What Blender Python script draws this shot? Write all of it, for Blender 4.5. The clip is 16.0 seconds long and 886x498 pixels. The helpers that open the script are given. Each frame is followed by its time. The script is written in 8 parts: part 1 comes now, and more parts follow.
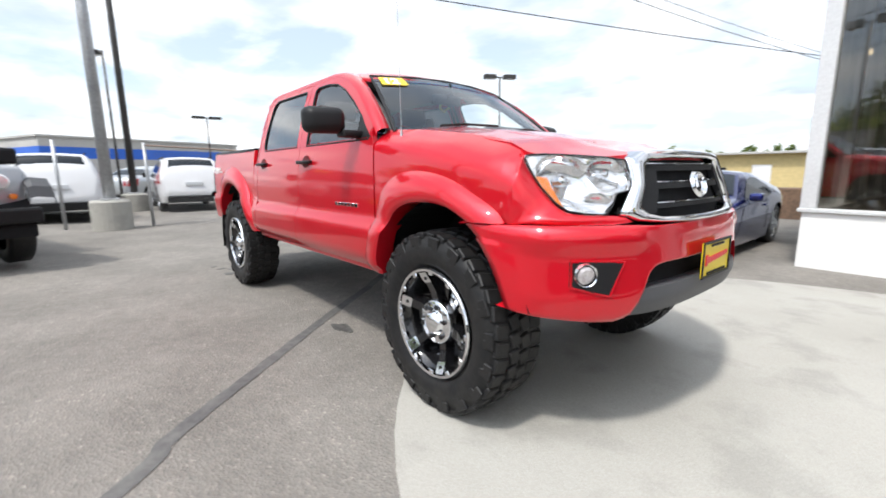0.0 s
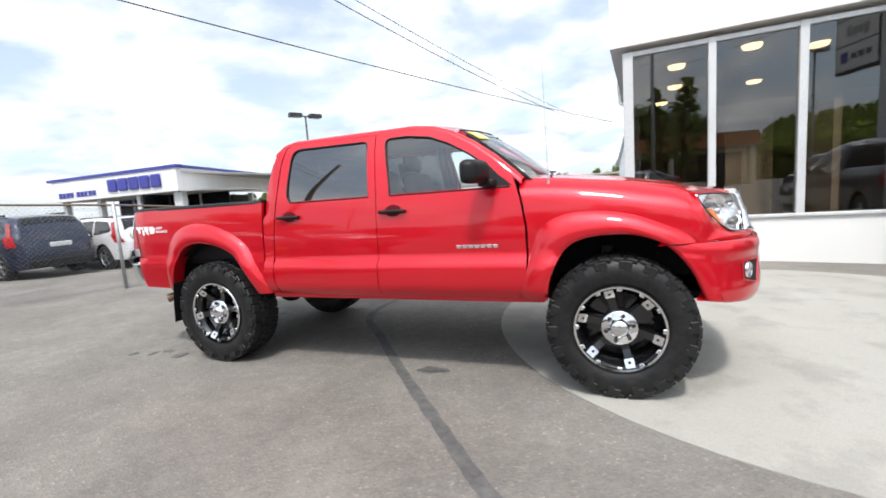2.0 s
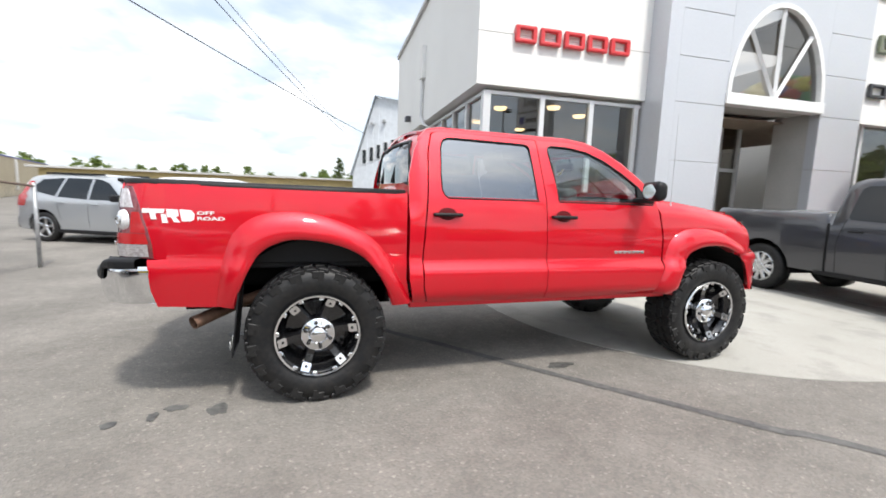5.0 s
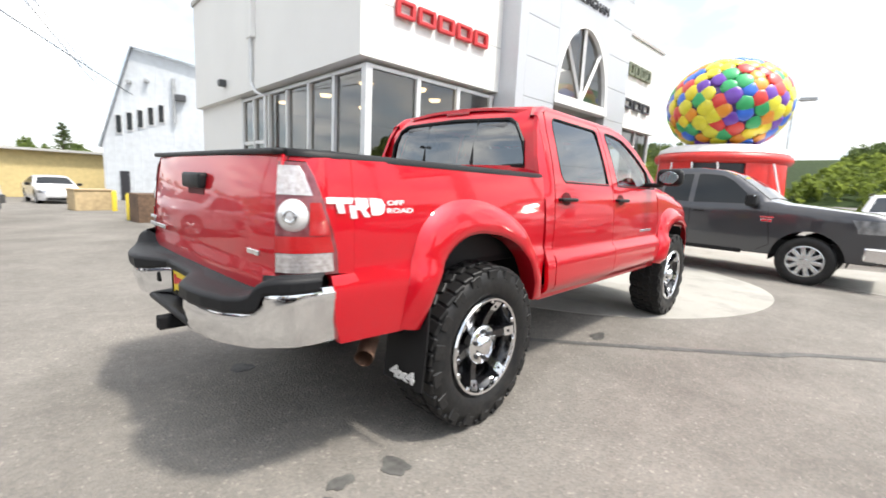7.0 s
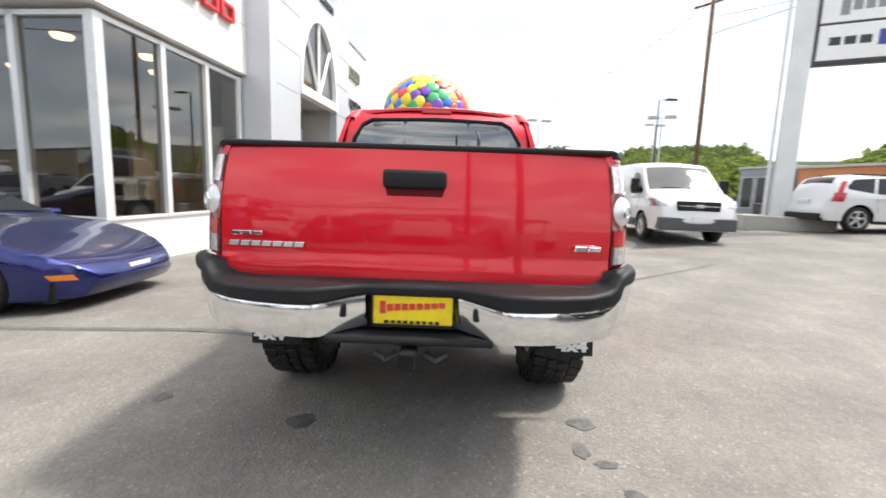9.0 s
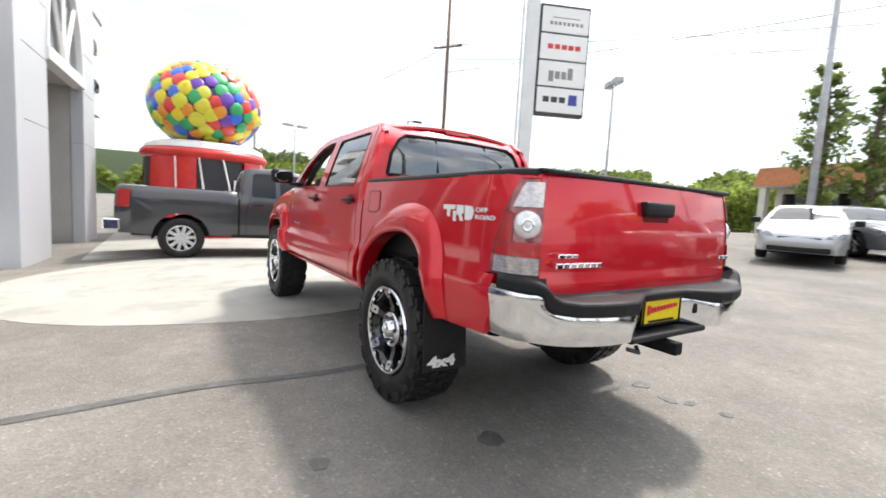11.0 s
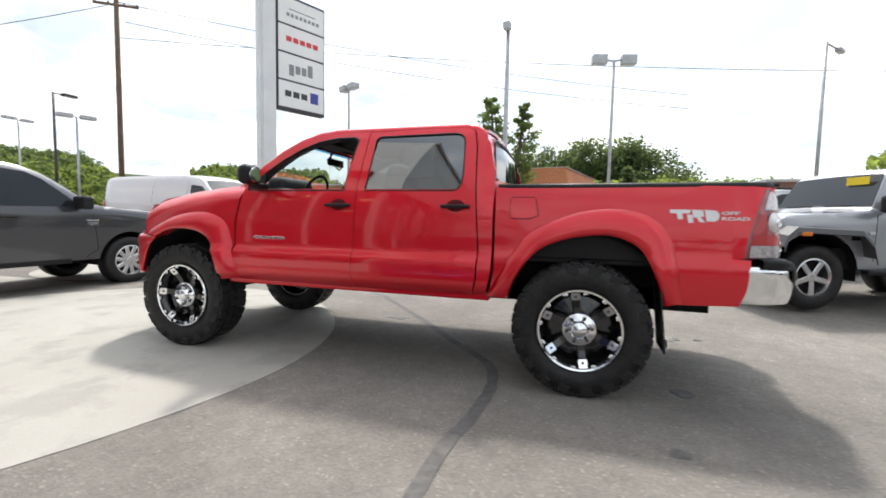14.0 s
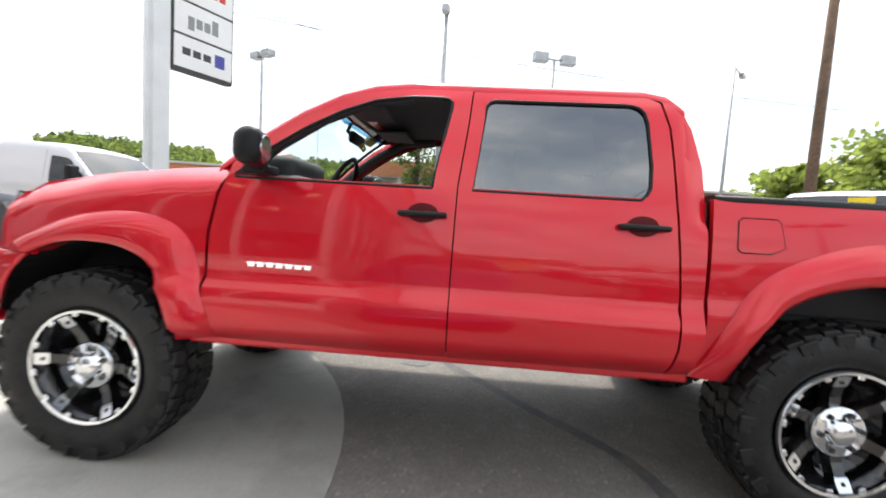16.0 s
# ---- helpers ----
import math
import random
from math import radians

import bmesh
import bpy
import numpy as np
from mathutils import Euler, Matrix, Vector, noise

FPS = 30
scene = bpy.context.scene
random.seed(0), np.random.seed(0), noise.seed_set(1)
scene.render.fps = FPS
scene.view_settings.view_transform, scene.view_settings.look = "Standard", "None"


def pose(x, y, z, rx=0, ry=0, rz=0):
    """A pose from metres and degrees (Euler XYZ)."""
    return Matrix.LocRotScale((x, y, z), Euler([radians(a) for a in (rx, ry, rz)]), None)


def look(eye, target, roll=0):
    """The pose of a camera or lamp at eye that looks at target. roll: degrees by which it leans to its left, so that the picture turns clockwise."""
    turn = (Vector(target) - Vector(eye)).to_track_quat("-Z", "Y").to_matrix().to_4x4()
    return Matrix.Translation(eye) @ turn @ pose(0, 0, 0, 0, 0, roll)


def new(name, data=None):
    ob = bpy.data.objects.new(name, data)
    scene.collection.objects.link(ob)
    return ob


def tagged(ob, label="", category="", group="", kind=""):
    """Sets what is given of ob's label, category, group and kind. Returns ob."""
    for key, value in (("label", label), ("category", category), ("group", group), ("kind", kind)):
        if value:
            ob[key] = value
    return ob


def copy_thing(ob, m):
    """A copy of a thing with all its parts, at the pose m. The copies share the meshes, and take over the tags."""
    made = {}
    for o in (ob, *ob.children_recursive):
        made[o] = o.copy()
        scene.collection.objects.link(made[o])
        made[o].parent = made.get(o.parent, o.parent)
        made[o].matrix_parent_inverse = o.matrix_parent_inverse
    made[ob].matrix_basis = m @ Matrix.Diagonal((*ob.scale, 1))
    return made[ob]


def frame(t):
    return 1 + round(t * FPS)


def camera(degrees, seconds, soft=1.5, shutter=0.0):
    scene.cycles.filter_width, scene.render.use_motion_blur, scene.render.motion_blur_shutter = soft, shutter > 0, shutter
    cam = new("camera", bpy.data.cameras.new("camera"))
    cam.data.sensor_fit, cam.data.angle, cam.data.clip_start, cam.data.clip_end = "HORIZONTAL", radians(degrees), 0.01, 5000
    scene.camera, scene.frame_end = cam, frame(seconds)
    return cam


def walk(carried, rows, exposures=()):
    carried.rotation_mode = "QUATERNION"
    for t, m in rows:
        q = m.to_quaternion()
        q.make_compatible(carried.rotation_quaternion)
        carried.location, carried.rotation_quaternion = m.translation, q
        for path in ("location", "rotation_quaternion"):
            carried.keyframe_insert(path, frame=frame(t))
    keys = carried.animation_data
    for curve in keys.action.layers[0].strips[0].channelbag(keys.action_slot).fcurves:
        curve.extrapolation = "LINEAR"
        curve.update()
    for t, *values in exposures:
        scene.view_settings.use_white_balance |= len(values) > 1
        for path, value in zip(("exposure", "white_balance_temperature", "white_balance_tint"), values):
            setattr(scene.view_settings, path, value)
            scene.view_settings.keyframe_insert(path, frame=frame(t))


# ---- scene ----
cam = camera(91.4, 16.0, soft=1.7, shutter=0.4)
PATH = [
    (0, (3.158, -2.118, 1.12), (1.648, -0.856, 0.765), -0.6),
    (0.5, (2.833, -2.556, 1.177), (1.553, -1.056, 0.846), -1.3),
    (1, (2.488, -2.968, 1.207), (1.444, -1.288, 0.91), -1.5),
    (1.5, (2.049, -3.298, 1.248), (1.182, -1.517, 0.978), -3.6),
    (2, (1.579, -3.6, 1.272), (0.856, -1.751, 1.03), -4.1),
    (2.5, (1.069, -3.825, 1.289), (0.57, -1.903, 1.049), -2.8),
    (3, (0.506, -3.985, 1.305), (0.209, -2.021, 1.074), -2.0),
    (3.5, (-0.073, -4.035, 1.324), (-0.073, -2.048, 1.094), -1.6),
    (4, (-0.638, -3.98, 1.337), (-0.462, -1.999, 1.123), -0.0),
    (6.5, (-3.049, -2.678, 1.279), (-1.759, -1.183, 0.957), 3.4),
    (7, (-3.409, -2.225, 1.252), (-1.961, -0.877, 0.956), 2.8),
    (7.5, (-3.759, -1.739, 1.242), (-2.108, -0.662, 0.903), 1.7),
    (8, (-4.024, -1.207, 1.231), (-2.203, -0.446, 0.91), 1.4),
    (8.5, (-4.251, -0.693, 1.203), (-2.315, -0.282, 0.917), 2.1),
    (9, (-4.376, -0.148, 1.182), (-2.395, -0.108, 0.911), 1.9),
    (11.5, (-3.71, 2.528, 1.153), (-2.215, 1.209, 0.993), 3.1),
    (12, (-3.389, 2.952, 1.125), (-2.122, 1.413, 0.972), 2.4),
    (12.5, (-2.99, 3.264, 1.118), (-1.928, 1.579, 0.933), 1.9),
    (13, (-2.568, 3.577, 1.108), (-1.689, 1.79, 0.93), 1.9),
    (13.5, (-2.07, 3.709, 1.105), (-1.373, 1.842, 0.943), 1.6),
    (14, (-1.565, 3.755, 1.107), (-0.986, 1.846, 0.965), 1.1),
    (14.5, (-1.072, 3.681, 1.134), (-0.573, 1.753, 0.946), 1.6),
    (15, (-0.656, 3.448, 1.15), (-0.244, 1.503, 0.93), 2.3),
    (15.5, (-0.27, 3.157, 1.174), (0.032, 1.193, 0.95), 1.8),
    (16, (-0.064, 2.69, 1.196), (0.059, 0.7, 1.034), 3.6),
]
walk(cam, [(t, look(eye, target, roll)) for t, eye, target, roll in PATH], [(0, 0.36, 6480, 10), (1.5, 0.28, 6480, 10), (4, 0.28, 6480, 10), (6.5, 0.65, 6800, 10), (9, 0.72, 6800, 10), (11.5, 0.7, 6750, 10), (12.5, 0.55, 6750, 10), (14, 0.4, 6700, 10), (15, 0.30, 6700, 10), (15.5, 0.40, 6700, 10), (16, 0.80, 6700, 10)])

# ---------------------------------------------------------------- light
SUN_DIR = Vector((0.13, -0.56, 1.0)).normalized()
world = bpy.data.worlds.new("sky")
scene.world = world
world.use_nodes = True


def build_sky():
    nt = world.node_tree
    n, l = nt.nodes, nt.links
    n.clear()
    out = n.new("ShaderNodeOutputWorld")
    bg = n.new("ShaderNodeBackground")
    sky = n.new("ShaderNodeTexSky")
    sky.sky_type = "NISHITA"
    sky.sun_disc = False
    sky.sun_elevation = math.asin(SUN_DIR.z)
    sky.sun_rotation = math.atan2(SUN_DIR.x, SUN_DIR.y)
    sky.air_density, sky.dust_density = 1.0, 1.5
    tc = n.new("ShaderNodeTexCoord")
    sep = n.new("ShaderNodeSeparateXYZ")
    l.new(tc.outputs["Generated"], sep.inputs[0])
    # cloud layer: direction divided by height, so that clouds flatten to the horizon
    zz = n.new("ShaderNodeMath"); zz.operation = "MAXIMUM"; zz.inputs[1].default_value = 0.0
    l.new(sep.outputs[2], zz.inputs[0])
    za = n.new("ShaderNodeMath"); za.operation = "ADD"; za.inputs[1].default_value = 0.22
    l.new(zz.outputs[0], za.inputs[0])
    dx = n.new("ShaderNodeMath"); dx.operation = "DIVIDE"
    dy = n.new("ShaderNodeMath"); dy.operation = "DIVIDE"
    l.new(sep.outputs[0], dx.inputs[0]); l.new(za.outputs[0], dx.inputs[1])
    l.new(sep.outputs[1], dy.inputs[0]); l.new(za.outputs[0], dy.inputs[1])
    com = n.new("ShaderNodeCombineXYZ")
    l.new(dx.outputs[0], com.inputs[0]); l.new(dy.outputs[0], com.inputs[1])
    no = n.new("ShaderNodeTexNoise")
    no.inputs["Scale"].default_value = 1.35
    no.inputs["Detail"].default_value = 7.0
    no.inputs["Roughness"].default_value = 0.56
    no.inputs["Distortion"].default_value = 0.25
    l.new(com.outputs[0], no.inputs["Vector"])
    cover = n.new("ShaderNodeValToRGB")
    cover.color_ramp.elements[0].position = 0.40
    cover.color_ramp.elements[1].position = 0.58
    l.new(no.outputs[0], cover.inputs[0])
    shade = n.new("ShaderNodeTexNoise")
    shade.inputs["Scale"].default_value = 2.6
    shade.inputs["Detail"].default_value = 6.0
    l.new(com.outputs[0], shade.inputs["Vector"])
    tone = n.new("ShaderNodeValToRGB")
    tone.color_ramp.elements[0].position = 0.33
    tone.color_ramp.elements[0].color = (0.50, 0.57, 0.68, 1)
    tone.color_ramp.elements[1].position = 0.62
    tone.color_ramp.elements[1].color = (1.08, 1.08, 1.08, 1)
    l.new(shade.outputs[0], tone.inputs[0])
    dim = n.new("ShaderNodeVectorMath"); dim.operation = "SCALE"
    dim.inputs["Scale"].default_value = 0.115
    l.new(sky.outputs[0], dim.inputs[0])
    pale = n.new("ShaderNodeMix"); pale.data_type = "RGBA"
    pale.inputs[0].default_value = 0.42
    pale.inputs[7].default_value = (0.80, 0.90, 1.0, 1)
    l.new(dim.outputs[0], pale.inputs[6])
    mix = n.new("ShaderNodeMix"); mix.data_type = "RGBA"
    l.new(cover.outputs[0], mix.inputs[0])
    l.new(pale.outputs[2], mix.inputs[6])
    l.new(tone.outputs[0], mix.inputs[7])
    # haze and thin cloud are brighter round the sun
    dot = n.new("ShaderNodeVectorMath"); dot.operation = "DOT_PRODUCT"
    dot.inputs[1].default_value = tuple(SUN_DIR)
    l.new(tc.outputs["Generated"], dot.inputs[0])
    pos = n.new("ShaderNodeMath"); pos.operation = "MAXIMUM"; pos.inputs[1].default_value = 0.0
    l.new(dot.outputs["Value"], pos.inputs[0])
    pw = n.new("ShaderNodeMath"); pw.operation = "POWER"; pw.inputs[1].default_value = 9.0
    l.new(pos.outputs[0], pw.inputs[0])
    halo = n.new("ShaderNodeMath"); halo.operation = "MULTIPLY_ADD"
    halo.inputs[1].default_value, halo.inputs[2].default_value = 2.4 * SKY_STRENGTH, SKY_STRENGTH
    l.new(pw.outputs[0], halo.inputs[0])
    l.new(halo.outputs[0], bg.inputs["Strength"])
    l.new(mix.outputs[2], bg.inputs["Color"])
    l.new(bg.outputs[0], out.inputs[0])


SKY_STRENGTH = 1.21
build_sky()
sun = new("sun", bpy.data.lights.new("sun", "SUN"))
sun.data.energy = 2.88
sun.data.angle = radians(5.0)
sun.data.color = (1.0, 0.96, 0.90)
sun.matrix_world = look(SUN_DIR * 50, (0, 0, 0))

# ---------------------------------------------------------------- materials


def mat(name, color, rough=0.5, metal=0.0, color2=None, grain=60.0, big=1.2, vary=0.12, bump=0.0, coat=0.0, spec=0.5, rvary=0.0, trans=0.0, emit=0.0):
    """Principled material with colour variation at a fine and a coarse scale and a fine relief."""
    m = bpy.data.materials.new(name)
    m.use_nodes = True
    nt = m.node_tree
    n, l = nt.nodes, nt.links
    b = n["Principled BSDF"]
    b.inputs["Roughness"].default_value = rough
    b.inputs["Metallic"].default_value = metal
    b.inputs["Coat Weight"].default_value = coat
    b.inputs["Coat Roughness"].default_value = 0.03
    b.inputs["Specular IOR Level"].default_value = spec
    b.inputs["Transmission Weight"].default_value = trans
    if emit:
        b.inputs["Emission Color"].default_value = (*color, 1)
        b.inputs["Emission Strength"].default_value = emit
    c2 = color2 or tuple(c * 0.72 for c in color)
    tc = n.new("ShaderNodeTexCoord")
    fine = n.new("ShaderNodeTexNoise")
    fine.inputs["Scale"].default_value = grain
    fine.inputs["Detail"].default_value = 3.0
    coarse = n.new("ShaderNodeTexNoise")
    coarse.inputs["Scale"].default_value = big
    coarse.inputs["Detail"].default_value = 5.0
    l.new(tc.outputs["Object"], fine.inputs["Vector"])
    l.new(tc.outputs["Object"], coarse.inputs["Vector"])
    add = n.new("ShaderNodeMath"); add.operation = "ADD"
    l.new(fine.outputs[0], add.inputs[0]); l.new(coarse.outputs[0], add.inputs[1])
    rng = n.new("ShaderNodeMapRange")
    rng.inputs[1].default_value, rng.inputs[2].default_value = 0.7, 1.3
    rng.inputs[3].default_value, rng.inputs[4].default_value = 0.5 - min(0.5, vary * 2), 0.5 + min(0.5, vary * 2)
    l.new(add.outputs[0], rng.inputs[0])
    mix = n.new("ShaderNodeMix"); mix.data_type = "RGBA"
    mix.inputs[6].default_value = (*[min(1, c + (c - d) * 0.5) for c, d in zip(color, c2)], 1)
    mix.inputs[7].default_value = (*c2, 1)
    l.new(rng.outputs[0], mix.inputs[0])
    l.new(mix.outputs[2], b.inputs["Base Color"])
    if rvary:
        rr = n.new("ShaderNodeMapRange")
        rr.inputs[1].default_value, rr.inputs[2].default_value = 0.35, 0.65
        rr.inputs[3].default_value, rr.inputs[4].default_value = max(0.02, rough - rvary), min(1, rough + rvary)
        l.new(coarse.outputs[0], rr.inputs[0])
        l.new(rr.outputs[0], b.inputs["Roughness"])
    if bump:
        bp = n.new("ShaderNodeBump")
        bp.inputs["Strength"].default_value = bump
        bp.inputs["Distance"].default_value = 0.01
        l.new(fine.outputs[0], bp.inputs["Height"])
        l.new(bp.outputs[0], b.inputs["Normal"])
    return m


def glass_mat(name, tint, alpha, rough=0.02, f0=0.045):
    """Window glass: a mirror-like gloss over a tinted clear layer."""
    m = bpy.data.materials.new(name)
    m.use_nodes = True
    nt = m.node_tree
    n, l = nt.nodes, nt.links
    n.clear()
    out = n.new("ShaderNodeOutputMaterial")
    tr = n.new("ShaderNodeBsdfTransparent")
    tr.inputs[0].default_value = (*[t * alpha for t in tint], 1)
    gl = n.new("ShaderNodeBsdfGlossy")
    gl.inputs["Roughness"].default_value = rough
    gl.inputs["Color"].default_value = (0.9, 0.93, 0.95, 1)
    lw = n.new("ShaderNodeLayerWeight"); lw.inputs[0].default_value = 0.5
    pw = n.new("ShaderNodeMath"); pw.operation = "POWER"; pw.inputs[1].default_value = 4.5
    fr = n.new("ShaderNodeMapRange"); fr.inputs[3].default_value = f0; fr.inputs[4].default_value = 0.95
    l.new(lw.outputs["Facing"], pw.inputs[0]); l.new(pw.outputs[0], fr.inputs[0])
    mx = n.new("ShaderNodeMixShader")
    l.new(fr.outputs[0], mx.inputs[0]); l.new(tr.outputs[0], mx.inputs[1]); l.new(gl.outputs[0], mx.inputs[2])
    l.new(mx.outputs[0], out.inputs[0])
    return m


def asphalt_mat():
    m = mat("asphalt", (0.196, 0.184, 0.168), 0.88, color2=(0.155, 0.145, 0.132), grain=9.0, big=0.35, vary=0.2, spec=0.3)
    n, l = m.node_tree.nodes, m.node_tree.links
    b = n["Principled BSDF"]
    old = b.inputs["Base Color"].links[0].from_socket
    tc = n.new("ShaderNodeTexCoord")
    vo = n.new("ShaderNodeTexVoronoi"); vo.inputs["Scale"].default_value = 75.0
    l.new(tc.outputs["Object"], vo.inputs["Vector"])
    sepc = n.new("ShaderNodeSeparateColor"); l.new(vo.outputs["Color"], sepc.inputs[0])
    rp = n.new("ShaderNodeValToRGB")
    rp.color_ramp.elements[0].position, rp.color_ramp.elements[0].color = 0.0, (0.85, 0.85, 0.85, 1)
    rp.color_ramp.elements[1].position, rp.color_ramp.elements[1].color = 1.0, (1.12, 1.1, 1.07, 1)
    e = rp.color_ramp.elements.new(0.955); e.color = (1.12, 1.1, 1.07, 1)
    e = rp.color_ramp.elements.new(0.965); e.color = (1.5, 1.48, 1.43, 1)
    l.new(sepc.outputs[0], rp.inputs[0])
    mul = n.new("ShaderNodeMix"); mul.data_type, mul.blend_type = "RGBA", "MULTIPLY"
    mul.inputs[0].default_value = 1.0
    mul.clamp_result = False
    l.new(old, mul.inputs[6]); l.new(rp.outputs[0], mul.inputs[7])
    # worn tracks and faint stains
    st = n.new("ShaderNodeTexNoise"); st.inputs["Scale"].default_value = 0.9; st.inputs["Detail"].default_value = 6.0
    l.new(tc.outputs["Object"], st.inputs["Vector"])
    sr = n.new("ShaderNodeMapRange")
    sr.inputs[1].default_value, sr.inputs[2].default_value, sr.inputs[3].default_value, sr.inputs[4].default_value = 0.35, 0.65, 0.82, 1.12
    l.new(st.outputs[0], sr.inputs[0])
    mu2 = n.new("ShaderNodeVectorMath"); mu2.operation = "SCALE"
    l.new(mul.outputs[2], mu2.inputs[0]); l.new(sr.outputs[0], mu2.inputs["Scale"])
    l.new(mu2.outputs[0], b.inputs["Base Color"])
    bp = n.new("ShaderNodeBump"); bp.inputs["Strength"].default_value = 0.7; bp.inputs["Distance"].default_value = 0.006
    l.new(vo.outputs["Distance"], bp.inputs["Height"]); l.new(bp.outputs[0], b.inputs["Normal"])
    return m


def concrete_mat():
    m = mat("concrete", (0.345, 0.335, 0.305), 0.85, color2=(0.290, 0.280, 0.250), grain=140.0, big=0.8, vary=0.25, spec=0.3, bump=0.25)
    n, l = m.node_tree.nodes, m.node_tree.links
    b = n["Principled BSDF"]
    old = b.inputs["Base Color"].links[0].from_socket
    tc = n.new("ShaderNodeTexCoord")
    st = n.new("ShaderNodeTexNoise"); st.inputs["Scale"].default_value = 1.7; st.inputs["Detail"].default_value = 8.0
    st.inputs["Roughness"].default_value = 0.65
    l.new(tc.outputs["Object"], st.inputs["Vector"])
    sr = n.new("ShaderNodeMapRange")
    sr.inputs[1].default_value, sr.inputs[2].default_value, sr.inputs[3].default_value, sr.inputs[4].default_value = 0.38, 0.5, 0.86, 1.04
    l.new(st.outputs[0], sr.inputs[0])
    mu2 = n.new("ShaderNodeVectorMath"); mu2.operation = "SCALE"
    l.new(old, mu2.inputs[0]); l.new(sr.outputs[0], mu2.inputs["Scale"])
    l.new(mu2.outputs[0], b.inputs["Base Color"])
    return m


ASPHALT, CONCRETE = asphalt_mat(), concrete_mat()
RED = mat("red_paint", (0.61, 0.0044, 0.0165), 0.44, 0.50, color2=(0.56, 0.004, 0.0145), grain=900, big=3, vary=0.1, coat=1.0, spec=0.2)
RED.node_tree.nodes["Principled BSDF"].inputs["Coat IOR"].default_value = 1.52
RED.node_tree.nodes["Principled BSDF"].inputs["Coat Roughness"].default_value = 0.05
BLACK_PLASTIC = mat("black_plastic", (0.014, 0.014, 0.015), 0.45, grain=500, vary=0.2, bump=0.1, spec=0.2)
PAD_PLASTIC = mat("step_pad_plastic", (0.013, 0.0135, 0.015), 0.5, grain=300, vary=0.2, bump=0.12, spec=0.22)
GREY_PLASTIC = mat("grey_plastic", (0.07, 0.072, 0.078), 0.5, grain=400, vary=0.2, bump=0.1)
RUBBER = mat("tyre_rubber", (0.010, 0.010, 0.0105), 0.50, color2=(0.018, 0.017, 0.016), grain=35, big=9, vary=0.3, bump=0.15, spec=0.32)
CHROME = mat("chrome", (0.82, 0.83, 0.85), 0.08, 1.0, color2=(0.79, 0.80, 0.82), grain=30, vary=0.06, rvary=0.015)
GLOSS_BLACK = mat("gloss_black", (0.008, 0.008, 0.009), 0.12, grain=50, vary=0.2, coat=0.6)
UNDER = mat("underbody", (0.012, 0.012, 0.013), 0.8, grain=30, vary=0.3, spec=0.15)
TINTED = glass_mat("tinted_glass", (0.75, 0.8, 0.85), 0.12, 0.02, 0.20)
CLEAR = glass_mat("clear_glass", (0.88, 0.96, 0.94), 0.88, 0.01, 0.12)
SHOWROOM = glass_mat("showroom_glass", (0.86, 0.83, 0.78), 0.62, 0.01, 0.11)
SHADE_BAND = glass_mat("shade_band", (0.12, 0.45, 0.75), 0.9, 0.01, 0.10)
DARK_GLASS = mat("dark_car_glass", (0.014, 0.017, 0.020), 0.04, grain=3, vary=0.1, spec=0.38)
LENS = glass_mat("lamp_lens", (1, 1, 1), 0.93)
RED_LENS = mat("red_lens", (0.42, 0.008, 0.01), 0.12, grain=200, vary=0.2, coat=0.8, bump=0.2)
AMBER = mat("amber_lens", (0.75, 0.20, 0.02), 0.15, grain=200, vary=0.2, coat=0.6)
HEADLAMP = mat("car_headlamp", (0.30, 0.31, 0.33), 0.10, 0.5, color2=(0.12, 0.125, 0.13), grain=9, big=4, vary=0.4, coat=1.0)
REFLECTOR = mat("lamp_reflector", (0.86, 0.87, 0.88), 0.20, 0.45, grain=14, vary=0.2, bump=0.04)
BOWL = mat("headlamp_bowl", (0.88, 0.89, 0.90), 0.10, 0.85, grain=14, vary=0.15, bump=0.02)
CLEAR_LENS = mat("clear_ribbed_lens", (0.58, 0.55, 0.55), 0.10, 0.4, color2=(0.36, 0.31, 0.31), grain=60, vary=0.3, coat=1.0, bump=0.1)
ROUND_LENS = mat("frosted_lens", (0.74, 0.74, 0.74), 0.12, 0.25, color2=(0.52, 0.50, 0.50), grain=30, vary=0.35, coat=1.0)
SMOKED = mat("smoked_lens", (0.26, 0.07, 0.08), 0.08, 0.4, color2=(0.16, 0.03, 0.035), grain=40, vary=0.3, coat=0.8)
YELLOW = mat("yellow_sign", (0.80, 0.60, 0.015), 0.4, grain=40, vary=0.1)
WHITE = mat("white_paint", (0.80, 0.80, 0.79), 0.45, grain=30, big=0.5, vary=0.1)
WHITE_VINYL = mat("white_vinyl", (0.78, 0.78, 0.78), 0.4, grain=60, vary=0.1)
SIGN_RED = mat("sign_red", (0.60, 0.035, 0.04), 0.4, grain=30, vary=0.12)
SIGN_DARK = mat("sign_dark", (0.03, 0.03, 0.035), 0.4, grain=30, vary=0.12)
SIGN_GREY = mat("sign_grey", (0.24, 0.25, 0.26), 0.4, grain=30, vary=0.12)
SIGN_BLUE = mat("sign_blue", (0.045, 0.05, 0.30), 0.4, grain=30, vary=0.12)
STUCCO = mat("white_stucco", (0.76, 0.755, 0.73), 0.8, color2=(0.70, 0.695, 0.67), grain=90, big=0.6, vary=0.15, bump=0.2)
PANEL = mat("silver_panel", (0.52, 0.54, 0.57), 0.45, 0.25, color2=(0.48, 0.50, 0.53), grain=20, big=0.5, vary=0.15)
